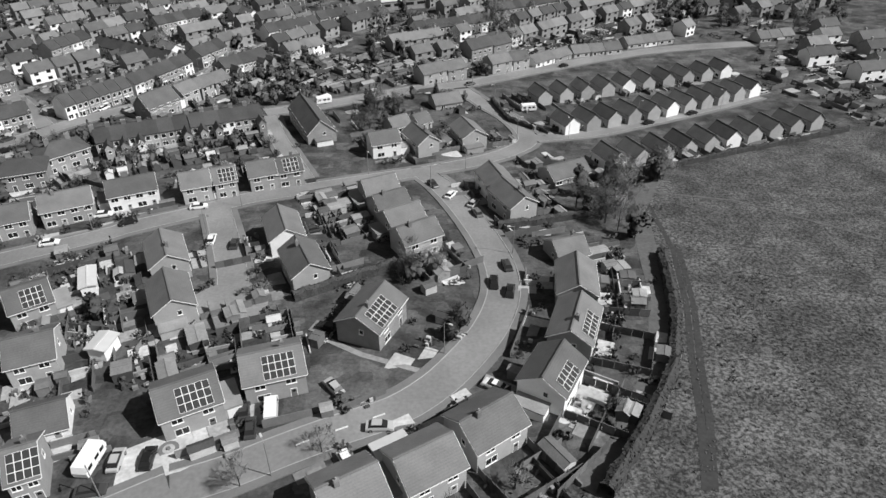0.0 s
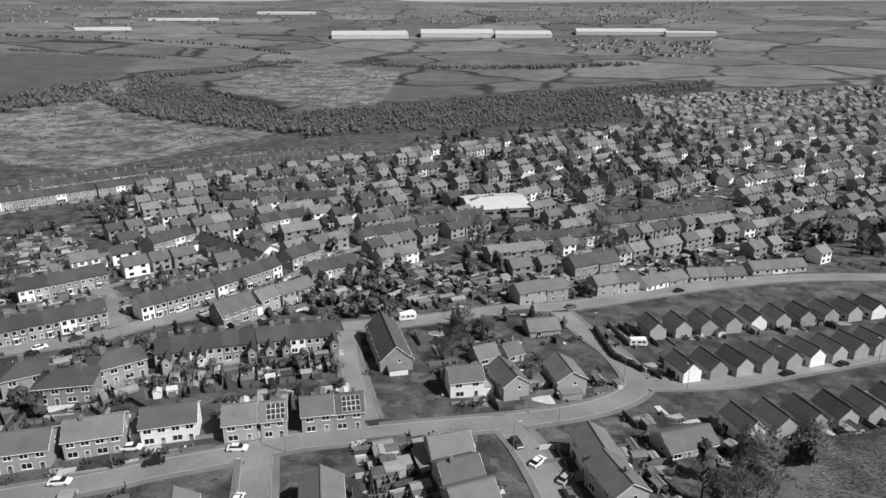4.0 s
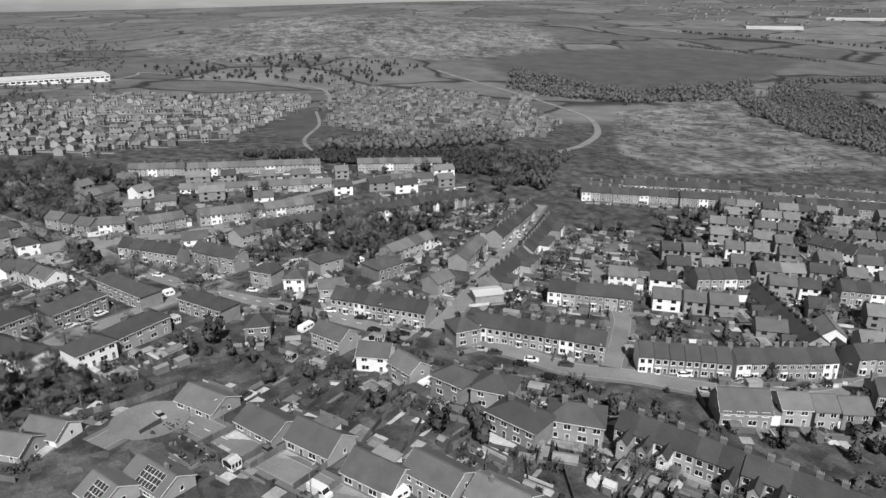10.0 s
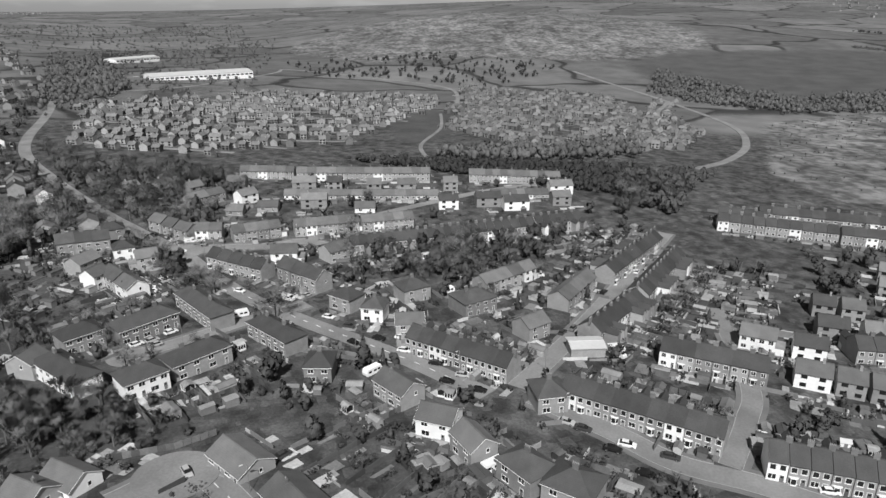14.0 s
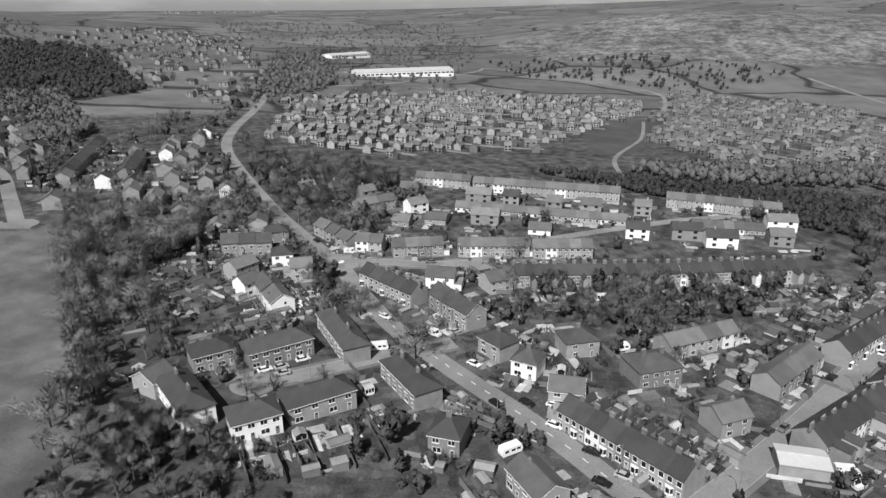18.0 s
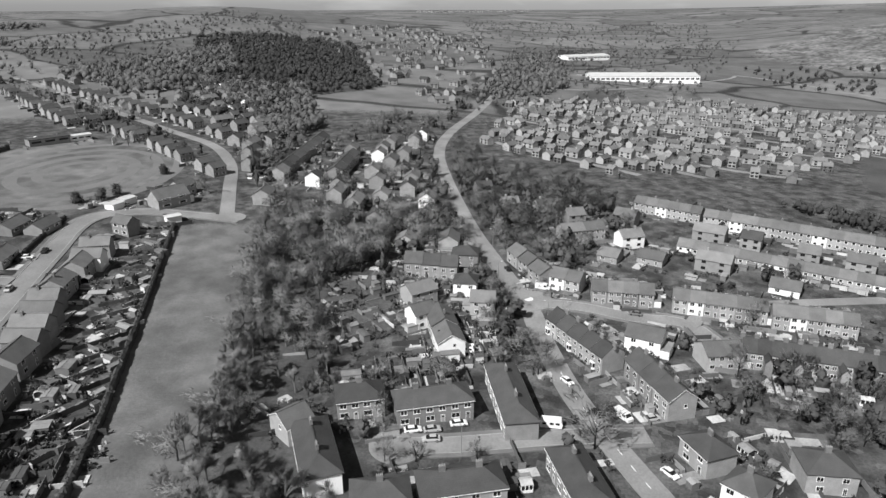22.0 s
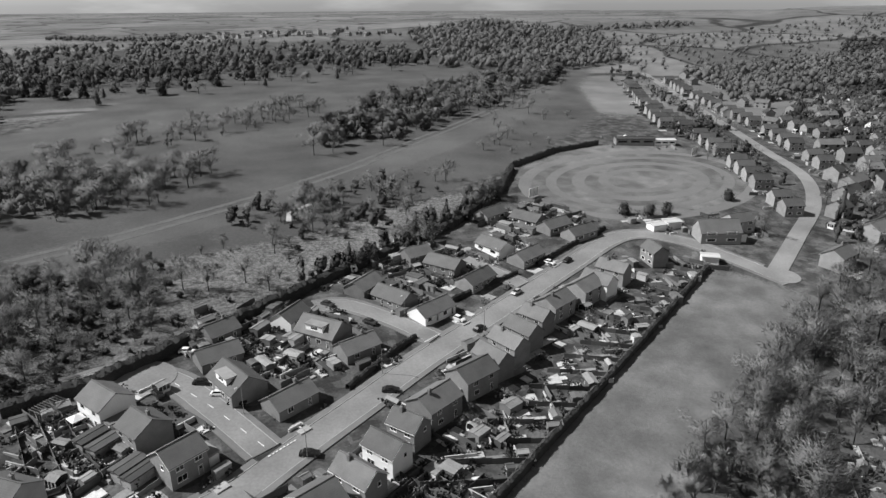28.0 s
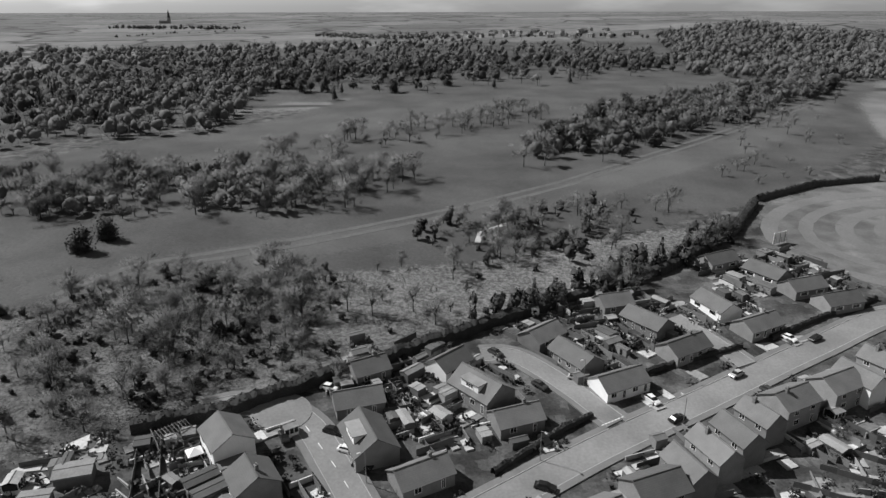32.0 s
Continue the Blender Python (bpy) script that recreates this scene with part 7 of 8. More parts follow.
track(6, (-524.6, -240.9), (-529.6, -245.7), (-535.7, -249.7), (-542.8, -252.7), (-550.5, -254.6), (-558.3, -255.3), (-565.9, -254.8), (-572.9, -253.0), (-579.0, -250.0), (-583.8, -246.1), (-587.1, -241.4), (-588.8, -236.1), (-588.7, -230.6), (-586.8, -225.0), (-583.4, -219.7), (-578.4, -214.9), (-572.3, -210.9), (-565.2, -207.9), (-557.5, -206.0), (-549.7, -205.3), (-542.1, -205.8), (-535.1, -207.6), (-529.0, -210.6), (-524.2, -214.5), (-520.9, -219.2), (-519.2, -224.5), (-519.3, -230.0), (-521.2, -235.6), (-524.6, -240.9), mat=STRIPE, lift=0.0322)
track(5, (-536.4, -236.7), (-539.3, -239.5), (-543.0, -241.9), (-547.3, -243.8), (-551.9, -244.9), (-556.6, -245.3), (-561.1, -245.0), (-565.4, -243.9), (-569.0, -242.1), (-571.9, -239.8), (-573.9, -237.0), (-574.9, -233.8), (-574.8, -230.5), (-573.7, -227.1), (-571.6, -223.9), (-568.7, -221.1), (-565.0, -218.7), (-560.7, -216.8), (-556.1, -215.7), (-551.4, -215.3), (-546.9, -215.6), (-542.6, -216.7), (-539.0, -218.5), (-536.1, -220.8), (-534.1, -223.6), (-533.1, -226.8), (-533.2, -230.1), (-534.3, -233.5), (-536.4, -236.7), mat=STRIPE, lift=0.0313)
apron(-407.7, -10, 6.5)
apron(-223.6, 7.8, 8)
apron(-329.2, -137.8, 6.5)
apron(-342.5, 2.2, 9)
apron(-530, -127.5, 5.5)
apron(-499, 6.5, 8.5)

# walls of green
hedge(2.6, 2.2, (-163.3, -43.2), (-154.4, -32.5), (-145, -19), (-138.3, -2.7), (-132.2, 21.5), seed=2)
hedge(3.2, 3.5, (-300.2, -131.6), (-316, -136.5), (-334.7, -148.2), (-356.4, -160.9), (-379.4, -174.5), (-409.6, -190), (-441.8, -207.2), (-476.8, -234.2), (-502.8, -266.9), seed=3)
hedge(2.4, 1.6, (-340, -50), (-358, -59), (-376, -68.5), (-394, -77.9), (-411.8, -88.2), (-431.6, -99.1), (-462.3, -116.1), (-508.8, -141.6), seed=4)
hedge(3.0, 1.4, (-505.7, -270.2), (-541.9, -288.3), (-576.5, -295.1), seed=5)
hedge(1.6, 1.2, (-372.4, -119.2), (-389.6, -132.1), (-397.1, -136.3), seed=6)
hedge(1.6, 1.2, (-403.1, -146.7), (-423, -154.9), (-444.7, -162.1), seed=7)
hedge(1.6, 1.2, (-454.6, -165.5), (-475.6, -175.6), (-497.8, -184.7), seed=8)
hedge(2.6, 1.8, (-210.7, 8), (-202.2, 12.8), (-193.1, 17.5), (-190.7, 19.7), seed=9)
hedge(2.2, 1.6, (-166.7, 35.4), (-155.4, 38), (-136.3, 43.8), seed=10)
hedge(2.0, 1.2, (-154.7, 136.5), (-151.6, 115.1), (-144.4, 106.7), (-134.6, 104.1), seed=11)
hedge(2.0, 1.2, (-113.7, 72.1), (-86.1, 84), (-39.9, 100.5), seed=12)

# more houses between the streets
outer_rows(21, [(-423.4, 339.9), (-245, 482.9), (28.3, 667.6), (-64.5, 329.7), (-165.5, 276.8), (-221.4, 295.1), (-268.3, 209.7), (-314.9, 196.6), (-371.8, 248.8)], 0.72)
fill(22, 12, ("house", "hip_house"), [(-615.7, -64.5), (-596.8, 17.6), (-482, 1.9), (-448.3, -18.8), (-427.5, -40.8)], garden=8)
fill(23, 20, ("bungalow", "house"), [(6.9, 227.9), (37.9, 201.4), (1.6, 144.5), (-11.5, 177.2)], garden=0)
fill(24, 20, ("bungalow", "house"), [(-858.1, -375.5), (-842, -302.7), (-633.9, -162.2), (-635.7, -187.5)], garden=0)
fill(26, 14, ("house", "bungalow"), [(-600.5, 30.3), (-534.6, 212.6), (-502.1, 194.1), (-537.9, 29.3)], garden=6)
fill(27, 30, ("house", "hip_house"), [(-548.9, 47.9), (-517.1, 181.4), (-540.5, 221.8), (-599.3, 65.8)], garden=0)
fill(28, 30, ("house",), [(-603.9, -114), (-638, -72), (-568.8, -48.5), (-554.1, -89.1)], garden=0)
outer_rows(29, [(-396.5, 280.4), (-281.9, 292.4), (-188.7, 287.5), (-221.6, 169.4), (-277.7, 163.3), (-345.5, 170.9)], 0.75, 36)

# far estates
estate(31, [(-927.8, -78.6), (-1044.8, 125), (-959.7, 315), (-853.5, 246.6), (-692.7, 124.4), (-675.3, 50.7), (-716.5, -51.9)], 1.15)
estate(32, [(-1077.9, 363.5), (-939.7, 510.1), (-665.1, 438.6), (-609.8, 327.8), (-634.9, 244.6), (-727.1, 219.6)], 0.35)
far_houses(33, 260, [(-1443.2, -543.8), (-1821.7, -469.8), (-1737.5, -276.4), (-1034.7, -107.7), (-846.3, -124.6), (-979.5, -218.2), (-1226.9, -379.6)])
far_houses(34, 60, [(-817.7, -550.6), (-863.4, -489.8), (-923.9, -342), (-736.7, -251.5), (-697.6, -304.4)])
estate(35, [(-900.3, 542), (-886.3, 574.8), (-712.2, 474.4), (-629.4, 390.5), (-619, 304.5)], 2.4)
far_houses(36, 260, [(-873.8, 2705.4), (881.8, 3876.8), (483, 2370.6), (-28.5, 2352.5), (-682.5, 2354.2)])
far_houses(37, 120, [(-2511.6, 2634.3), (-1707.9, 2885.4), (-862.6, 2756.9), (-1025.7, 2137.6), (-1749.9, 1907.9)])
far_houses(38, 120, [(-69.9, 1866.4), (339.9, 1827.8), (228, 1406.4), (-12.6, 1600.1)])
far_houses(39, 60, [(-371.9, -1608.8), (-736.4, -1015.3), (-715.5, -958.2), (-367.7, -1251.3)])
far_houses(40, 90, [(-4237.4, -1234.8), (-4555.5, -576.3), (-4159, -520.5), (-3858, -1085.6)])

# sheds, works and landmarks
block("factory", -1211.95, 43.85, 1.824, 137.7, 40, 6.5, RENDER, SHEET, "long white works building with flat pale roof", "factory", True)
block("factory", -1462.7, -48.4, 2.261, 81.7, 30, 6, RENDER, SHEET, "white works building with pale roof", "factory", True)
block("warehouse", -191.75, 292.35, 0.303, 33.2, 30, 5, BRICK, SHEET, "brick depot with broad white metal roof", "warehouse", True)
block("warehouse", -162.55, 362.3, -0.224, 24.3, 14, 4, RENDER, SHEET, "low white shed with pale roof", "warehouse", True)
block("canopy", -365.6, 118, 1.255, 10.3, 7, 3.2, BRICK, SHEET, "open yard shed with white sheet roof", "shed", False)
block("warehouse", -594.95, 1935.55, 0.229, 214.1, 120, 7, SHEET, SHEET, "huge white distribution warehouse", "warehouse", False)
block("warehouse", -349.65, 1999.05, 0.140, 208.9, 130, 8, SHEET, SHEET, "huge white distribution warehouse", "warehouse", False)
block("warehouse", -157.75, 1986.6, 0.082, 159.4, 110, 7, SHEET, SHEET, "huge white distribution warehouse", "warehouse", False)
block("warehouse", 129.35, 2061.8, -0.019, 257.9, 100, 6, SHEET, SHEET, "huge white distribution warehouse", "warehouse", False)
block("warehouse", -1376.35, 1888.85, 0.719, 150.2, 40, 4, SHEET, SHEET, "huge white distribution warehouse", "warehouse", False)
block("warehouse", -1343.85, 2342.95, 0.462, 232.9, 45, 3.5, SHEET, SHEET, "huge white distribution warehouse", "warehouse", False)
block("warehouse", -1097.6, 2738.8, 0.192, 228.4, 60, 4, SHEET, SHEET, "huge white distribution warehouse", "warehouse", False)
block("warehouse", 310, 1974.85, -0.063, 135.5, 50, 8, SHEET, SHEET, "huge white distribution warehouse", "warehouse", False)
block("pavilion", -597, -288.5, 2.7, 22, 7, 3.6, BRICK, DARKTILE, "low brick cricket pavilion with dark tiled roof", "pavilion", True)
block("clubhouse", -613, -281.5, 2.7, 12, 6, 3, RENDER, SHEET, "white clubhouse hut beside the cricket ground", "hut", True)
block("marquee", -516.75, -176.7, 3.074, 5.9, 5, 2.4, RENDER, SHEET, "white canvas marquee beside cricket ground", "marquee", False)
block("marquee", -524.8, -177, 2.976, 6.1, 5, 2.4, RENDER, SHEET, "white canvas marquee beside cricket ground", "marquee", False)
block("store", -514.65, -146.2, 2.515, 5.8, 4, 2.4, RENDER, SHEET, "white store hut with pale roof", "hut", False)
sight_screen(-490.1, -225.5)
sight_screen(-611.3, -255.4)
spire(337.5, -2326.6)

# cars, vans and caravans that stand out
car(-193.3, -28.2, -0.07, 2)
car(-168.1, 7.1, 1.33, 1)
car(-167.2, 17.2, 1.68, 3)
car(-239.6, 51.6, 0.11, 0)
car(-232.5, 34.1, 1.59, 0)
car(-214.5, -22.6, 1.68, 3)
car(-212.8, -26.7, 1.68, 3)
car(-226.6, -31.2, 1.59, 1)
car(-231.2, -31, 1.59, 2)
car(-200.9, -18.7, 2.20, 2)
car(-252.3, -9.9, 0.11, 3)
car(-232.8, -36.3, 0.11, 3)
car(-176.2, 54.1, 0.98, 0)
car(-170.9, 48.7, 0.98, 2)
car(-175, -20.7, 2.55, 0)
car(-180.4, -24.5, 0.63, 2)
car(-270.2, 37.5, 0.19, 0)
car(-226.8, 31.4, 1.59, 3)
car(-262.5, 50.2, 0.19, 0)
car(-382, -115.2, 2.71, 1)
car(-358.2, -99.4, 2.71, 1)
car(-331, -129.2, 1.93, 1)
car(-341.7, -150, 2.71, 0)
car(-338.9, -146, 2.71, 0)
car(-344, -125.5, 2.71, 0)
car(-347.1, -121.1, 2.71, 1)
car(-348.6, -117.4, 2.71, 0)
car(-341.9, -128.4, 2.71, 1)
car(-340.7, -131.2, 2.71, 1)
car(-379.2, -160.7, 2.19, 3)
car(-387.7, -147.1, 2.19, 3)
car(-397.3, -149.8, 2.71, 2)
car(-414.8, -8.4, 2.01, 0)
car(-416.5, -4.1, 2.01, 2)
car(-417.6, -1.5, 2.01, 1)
car(-421.1, 1.3, 2.01, 0)
car(-449.9, 24.8, 0.79, 0)
car(-452.2, 22.7, 0.79, 1)
car(-417.3, 50.6, 0.79, 0)
car(-407.8, 55.4, 0.79, 3)
car(-395.7, 61.9, 0.79, 1)
car(-394, 68.8, 0.97, 0)
car(-384.9, 66.7, 0.88, 0)
car(-373.6, 72.7, 0.88, 1)
car(-362.4, 71.7, 0.88, 1)
car(-354.8, 77.9, 0.88, 1)
car(-364.2, 77.2, 0.88, 2)
car(-365.3, 98.7, 2.19, 3)
car(-379.6, 118.4, 2.19, 3)
car(-411.2, 160.2, 2.19, 0)
car(-404.3, 150.8, 2.19, 1)
car(-342.2, 4.3, 0.27, 2)
car(-319.1, 95.5, 0.80, 1)
car(-308.8, 96.9, 0.71, 1)
car(-328.9, 93.8, 0.71, 3)
car(-332.9, 91.6, 0.71, 2)
car(-319.6, 99.8, 0.80, 0)
car(-312.2, 106.3, 0.80, 3)
car(-291.1, 130.5, 0.97, 0)
car(-281.2, 144.7, 1.06, 0)
car(-311.8, 133.5, 2.72, 0)
car(-307.9, 128.9, 2.72, 0)
van(-294.1, 24.4, 0.39)
van(-363.3, 127.4, 1.32)
van(-437.1, 40, 0.79)
van(-508.9, 10.1, 1.49)
van(-360.1, 125.9, 0.30)
van(-427.6, 135.8, 1.14)
van(-210.1, -23.4, 1.68)
caravan(-284.8, 36.2, 1.70)
caravan(-427.6, 23, 1.67)
caravan(-374.3, 53.8, 2.01)
caravan(-215.5, 132.7, 0.30)
caravan(-321.7, 66.2, 1.79)
caravan(-234.8, -31, 1.42)
caravan(-142.9, 126.2, 0.11)
caravan(-391.6, -180.1, 2.98)
caravan(-424.2, 96.1, 1.75)
caravan(-215.5, 133.5, 0.65)
caravan(-457.2, -5.8, 1.58)
fill(180, 16, ("house", "hip_house"), [(-626.9, -152.8), (-732.1, -91.4), (-544.4, -27.8), (-503.6, -48.2), (-547.6, -96.5)], garden=8)
fill(182, 24, ("house", "hip_house"), [(-789.4, -321.3), (-800.9, -275), (-585.1, -129), (-582.1, -154.6)], garden=8)

# trees
grow(41, 75, ("bare", "bare", "slim", "slim"), [(-525.8, -110.4), (-545, -69.5), (-497.8, -37.2), (-456.9, -47.8), (-424.5, -33.5), (-410.5, -49.3), (-386.1, -34.7), (-382, -42.5), (-425.8, -64.6), (-487.7, -92.4)], 0.7, 1.2, True)
grow(42, 70, ("bare", "slim", "bare", "small", "bush"), [(-507.4, -99.8), (-506.5, -55.8), (-446.3, -25.5), (-418.3, -47.7), (-380.9, -39.8), (-371.7, -8.4), (-355.7, -2.9), (-356.1, -43.1), (-443.4, -70.1)], 0.7, 1.2, True)
grow(43, 22, ("bare", "bare", "ever"), [(-544.6, -90.6), (-560.7, -14.2), (-497.6, -2.9), (-490.5, -32.5), (-445.3, -44.8)], 0.7, 1.2, True)
grow(44, 30, ("bare", "small", "ever"), [(-479.4, 71.9), (-469.1, 152.8), (-447.6, 142.3), (-443.9, 94.8), (-454.4, 67.6)], 0.7, 1.2, True)
grow(45, 26, ("bare", "bare", "slim"), [(-704.8, -75), (-633.7, -15.5), (-544, -22.7), (-523.5, 14.3), (-550.4, -41.8)], 0.7, 1.2, True)
grow(46, 150, ("bare", "bare", "small"), [(-189.7, -300.1), (-251.3, -327), (-334.9, -324.5), (-371.6, -313.6), (-355.6, -280), (-325.9, -252.9), (-278.1, -256), (-215.3, -250.2)], 0.8, 1.3, False)
grow(62, 70, ("bare", "bare", "small"), [(-282.3, -354.4), (-357.4, -423.9), (-462.8, -489), (-451.4, -436.8), (-363, -377), (-296.4, -336.4)], 0.8, 1.2, False)
grow(48, 190, ("bare", "bare", "bare", "ever"), [(-409.9, -322), (-442.2, -394.9), (-489.7, -454.3), (-603.4, -532.6), (-786.6, -649.4), (-714.6, -538.4), (-555.6, -404.6), (-463.7, -335.4)], 1.0, 1.5, False)
wood(231, 260, FARTREE, [(-117, -560), (-150, -625), (-260, -600), (-257, -513), (-250, -413), (-204, -398), (-150, -370)], 13, k=80)
grow(47, 200, ("bare", "conifer", "ever", "bare", "slim"), [(-67.3, -539.1), (-179.1, -775.9), (-427, -806.9), (-691.7, -801.7), (-638.3, -672), (-404.6, -561.1), (-238.8, -502.6), (-190.1, -424.5), (-155.3, -367.2)], 0.9, 1.45, False)
grow(63, 34, ("bare", "small", "slim"), [(-410.7, -38.5), (-402.4, -15.4), (-359.1, 8.7), (-354.9, -14.5), (-342.6, -28.9)], 0.7, 1.1, True)
grow(64, 80, ("bare", "bare", "ever"), [(-677, -200.2), (-709.1, -166.5), (-794.7, -133.5), (-565.9, -52.5), (-524.6, -105.5)], 0.6, 1.1, True)
grow(65, 60, ("bare", "bare", "ever"), [(-539.6, -87.1), (-568.8, -48.5), (-500.5, -41.1), (-491.6, -66.6)], 0.7, 1.1, True)
grow(66, 230, ("ever", "bare", "ever", "small"), [(-268.9, 520), (39.1, 707), (-58.4, 352.3), (-193.7, 318.4)], 0.7, 1.2, True)
grow(67, 50, ("bare", "small", "round"), [(-291, -211.9), (-330.4, -204.3), (-361.7, -181.8), (-335.6, -160.5), (-309.7, -148.2), (-298.8, -144.1)], 0.6, 1.0, False)
grow(49, 40, ("bare", "bare", "round", "small"), [(-268.1, -202.4), (-325.8, -216.2), (-331.6, -162.3), (-289.5, -151.7)], 0.6, 1.0, False)
grow(50, 70, ("bare", "round", "small", "ever"), [(-359.3, -246.9), (-438.6, -270.6), (-426.6, -211.3), (-368.3, -200.1)], 0.5, 0.85, True)
grow(51, 40, ("bare", "slim", "small"), [(-561.2, -440.1), (-689.1, -499.2), (-562.3, -295.8), (-500.9, -290.6)], 0.6, 1.0, True)
grow(52, 40, ("bare", "small", "round", "bush"), [(-292.1, -202.8), (-339.3, -211.4), (-397.2, -209.8), (-382, -184.4), (-335.2, -154.5), (-299.3, -139.4)], 0.5, 0.9, True)
avenue(53, 90, ("ever", "bare", "round", "conifer"), 2.5, (-380.4, -178.3), (-410.4, -192.2), (-443.1, -209.9), (-478.7, -237.7), lo=0.5, hi=0.95)
tree("round", -254.8, -221.3, 2.0)
tree("round", -258.8, -233.0, 2.0)
tree("round", -181.1, -6.5, 1.0)
tree("round", -178.8, -2.3, 1.0)
tree("conifer", -379.7, 52.8, 1.25)
tree("conifer", -424.9, 103.7, 0.9)
tree("cypress", -588.8, -151.4, 1.5)
tree("cypress", -375, -174.6, 0.9)
tree("ever", -380.4, 25.7, 1.1)
tree("conifer", -374.6, 19.1, 0.8)
tree("bare", -422.1, 33.9, 1.3)
tree("cypress", -443.1, 69.1, 0.7)
tree("bare", -212.4, -37.2, 0.45)
tree("bare", -201.7, -32, 0.45)
tree("ever", -247.4, 6.9, 0.7)
tree("ever", -299.3, 65.6, 1.0)
tree("ever", -301.9, 56.5, 0.8)
tree("bare", -550.9, -155, 0.8)
tree("cypress", -572.9, -140, 1.0)
tree("round", -515.3, -194.4, 1.3)
tree("round", -524.1, -189.7, 1.3)
tree("round", -532.3, -188, 1.3)
tree("round", -570.9, -191.6, 1.3)
grow(54, 14, ("bare", "ever", "small"), [(-191.9, 17.4), (-182.3, 19.1), (-180.4, 12.1), (-189.6, 11.7)], 0.4, 0.7, True)
grow(55, 26, ("bare", "bare", "ever"), [(-146.2, 60.3), (-134.3, 64), (-116.4, 78.9), (-110.3, 72), (-129.3, 45.3), (-137.2, 21.7), (-139.8, 30), (-146.6, 45.8)], 0.6, 1.0, True)
grow(56, 8, ("bare", "small"), [(-205.6, 122.8), (-190, 135.4), (-186.6, 100.8), (-201, 100.8)], 0.6, 0.9, True)
grow(57, 190, ("ever", "small", "ever", "bare"), [(-414.7, 305.7), (-17.5, 603.8), (-89.5, 243), (-206, 171.1), (-277.6, 193.7), (-331.9, 175.5)], 0.6, 1.0, True)
grow(58, 250, ("bare", "ever", "small", "bare", "small"), [(-655.3, -69.5), (-605.6, 30.1), (-473.1, 9.8), (-419.1, 33.3), (-400.2, -9.5), (-418.9, -39.6)], 0.6, 1.1, True)
grow(59, 40, ("bare", "bare", "ever"), [(-559.6, 266.4), (-543.6, 333), (-474.8, 242.4), (-492.4, 222.5)], 0.6, 1.0, True)
grow(60, 50, ("small", "bush", "small", "ever"), [(-414.7, 3.4), (-299.2, 106.6), (-236.8, 113.3), (-257.9, 60.8), (-305, 53.1), (-362.3, 12.9)], 0.5, 0.9, True)
grow(61, 30, ("small", "ever", "bare"), [(-517.7, 49.9), (-460.4, 155.3), (-409.1, 109.4), (-458.3, 50.9)], 0.5, 0.9, True)

grow(223, 150, ("bare", "small", "round", "bush", "bush"), [(-252, -178), (-262, -196), (-300, -205), (-322, -190), (-318, -150), (-292, -130)], 0.5, 0.95, False)
grow(224, 60, ("bare", "small", "round"), [(-372, -250), (-436, -272), (-470, -262), (-430, -222), (-384, -212)], 0.6, 1.0, False)

grow(225, 70, ("bare", "bare", "small", "ever"), [(-640, -52), (-655, 0), (-590, 45), (-528, 20), (-545, -15)], 0.6, 1.05, True)
grow(226, 150, ("ever", "small", "bare", "ever"), [(-423.4, 339.9), (-245, 482.9), (28.3, 667.6), (-64.5, 329.7), (-165.5, 276.8), (-268.3, 209.7), (-371.8, 248.8)], 0.5, 0.95, True)
avenue(227, 60, ("bare", "small", "ever"), 5.0, (-640, -74), (-690, -96), (-750, -104), (-850, -108), (-960, -116), lo=0.6, hi=1.0)
avenue(228, 50, ("small", "bare", "ever"), 4.0, (-590, -190), (-640, -240), (-690, -340), (-750, -450), lo=0.5, hi=0.9)

# allotments, yards and rough grass
clutter(91, 700, [(-245.2, 165.4), (-230.2, 191.6), (-160.4, 191.9), (-162, 165.2), (-219.4, 139.3), (-247.7, 147.3)])
clutter(92, 70, [(-300.4, -129.5), (-312.7, -134.1), (-336.4, -123.5), (-342.4, -105.8), (-342.5, -92.3), (-303.1, -105.3)], ("slab", "slab", "shrub", "shrub", "run", "wall", "hedge"))
clutter(93, 90, [(-364.6, -84.9), (-386.9, -103.2), (-416.1, -117.8), (-462.8, -141.1), (-508.2, -160.8), (-509.8, -142.6), (-431.6, -99.1), (-393.5, -78.1)])
clutter(94, 380, [(-27.4, 196.8), (35.4, 197.4), (-25.7, 102.5), (-35.1, 115.2), (-43.6, 152.1)])
clutter(95, 240, [(-340.6, -152.9), (-363.7, -165.8), (-382.6, -149.7), (-372.5, -126.6), (-355.8, -126.8), (-351.6, -133)])
clutter(96, 240, [(-387.8, -178.2), (-426.8, -194.9), (-441.4, -170), (-409.6, -155.4)])
clutter(97, 300, [(-450.9, -210.5), (-492, -221), (-501.2, -192.9), (-454.8, -185.6)])
clutter(98, 240, [(-199.5, 61.7), (-190.5, 61.3), (-198.3, 30.3), (-209.3, 39.5), (-217.5, 62.8)])
clutter(99, 240, [(-158, 25.2), (-139.8, 30), (-141.5, 5.4), (-155.1, -23.9), (-168.1, -40.9), (-169.6, -32.5), (-154.6, -8.9)])
clutter(100, 300, [(-268, 35.6), (-249.3, 33), (-237.3, 5.7), (-223, 4), (-205.7, 2.2), (-218.1, -9.9), (-237, -16.3), (-250.5, -6)])
clutter(101, 300, [(-403.3, 183.2), (-408.5, 224.7), (-370.5, 201.1), (-356.6, 181.1), (-367.1, 155.6)])
clutter(102, 300, [(-262.4, 165), (-234.4, 216.5), (-216.1, 148.7), (-230.7, 136.8), (-243.3, 137.1)])
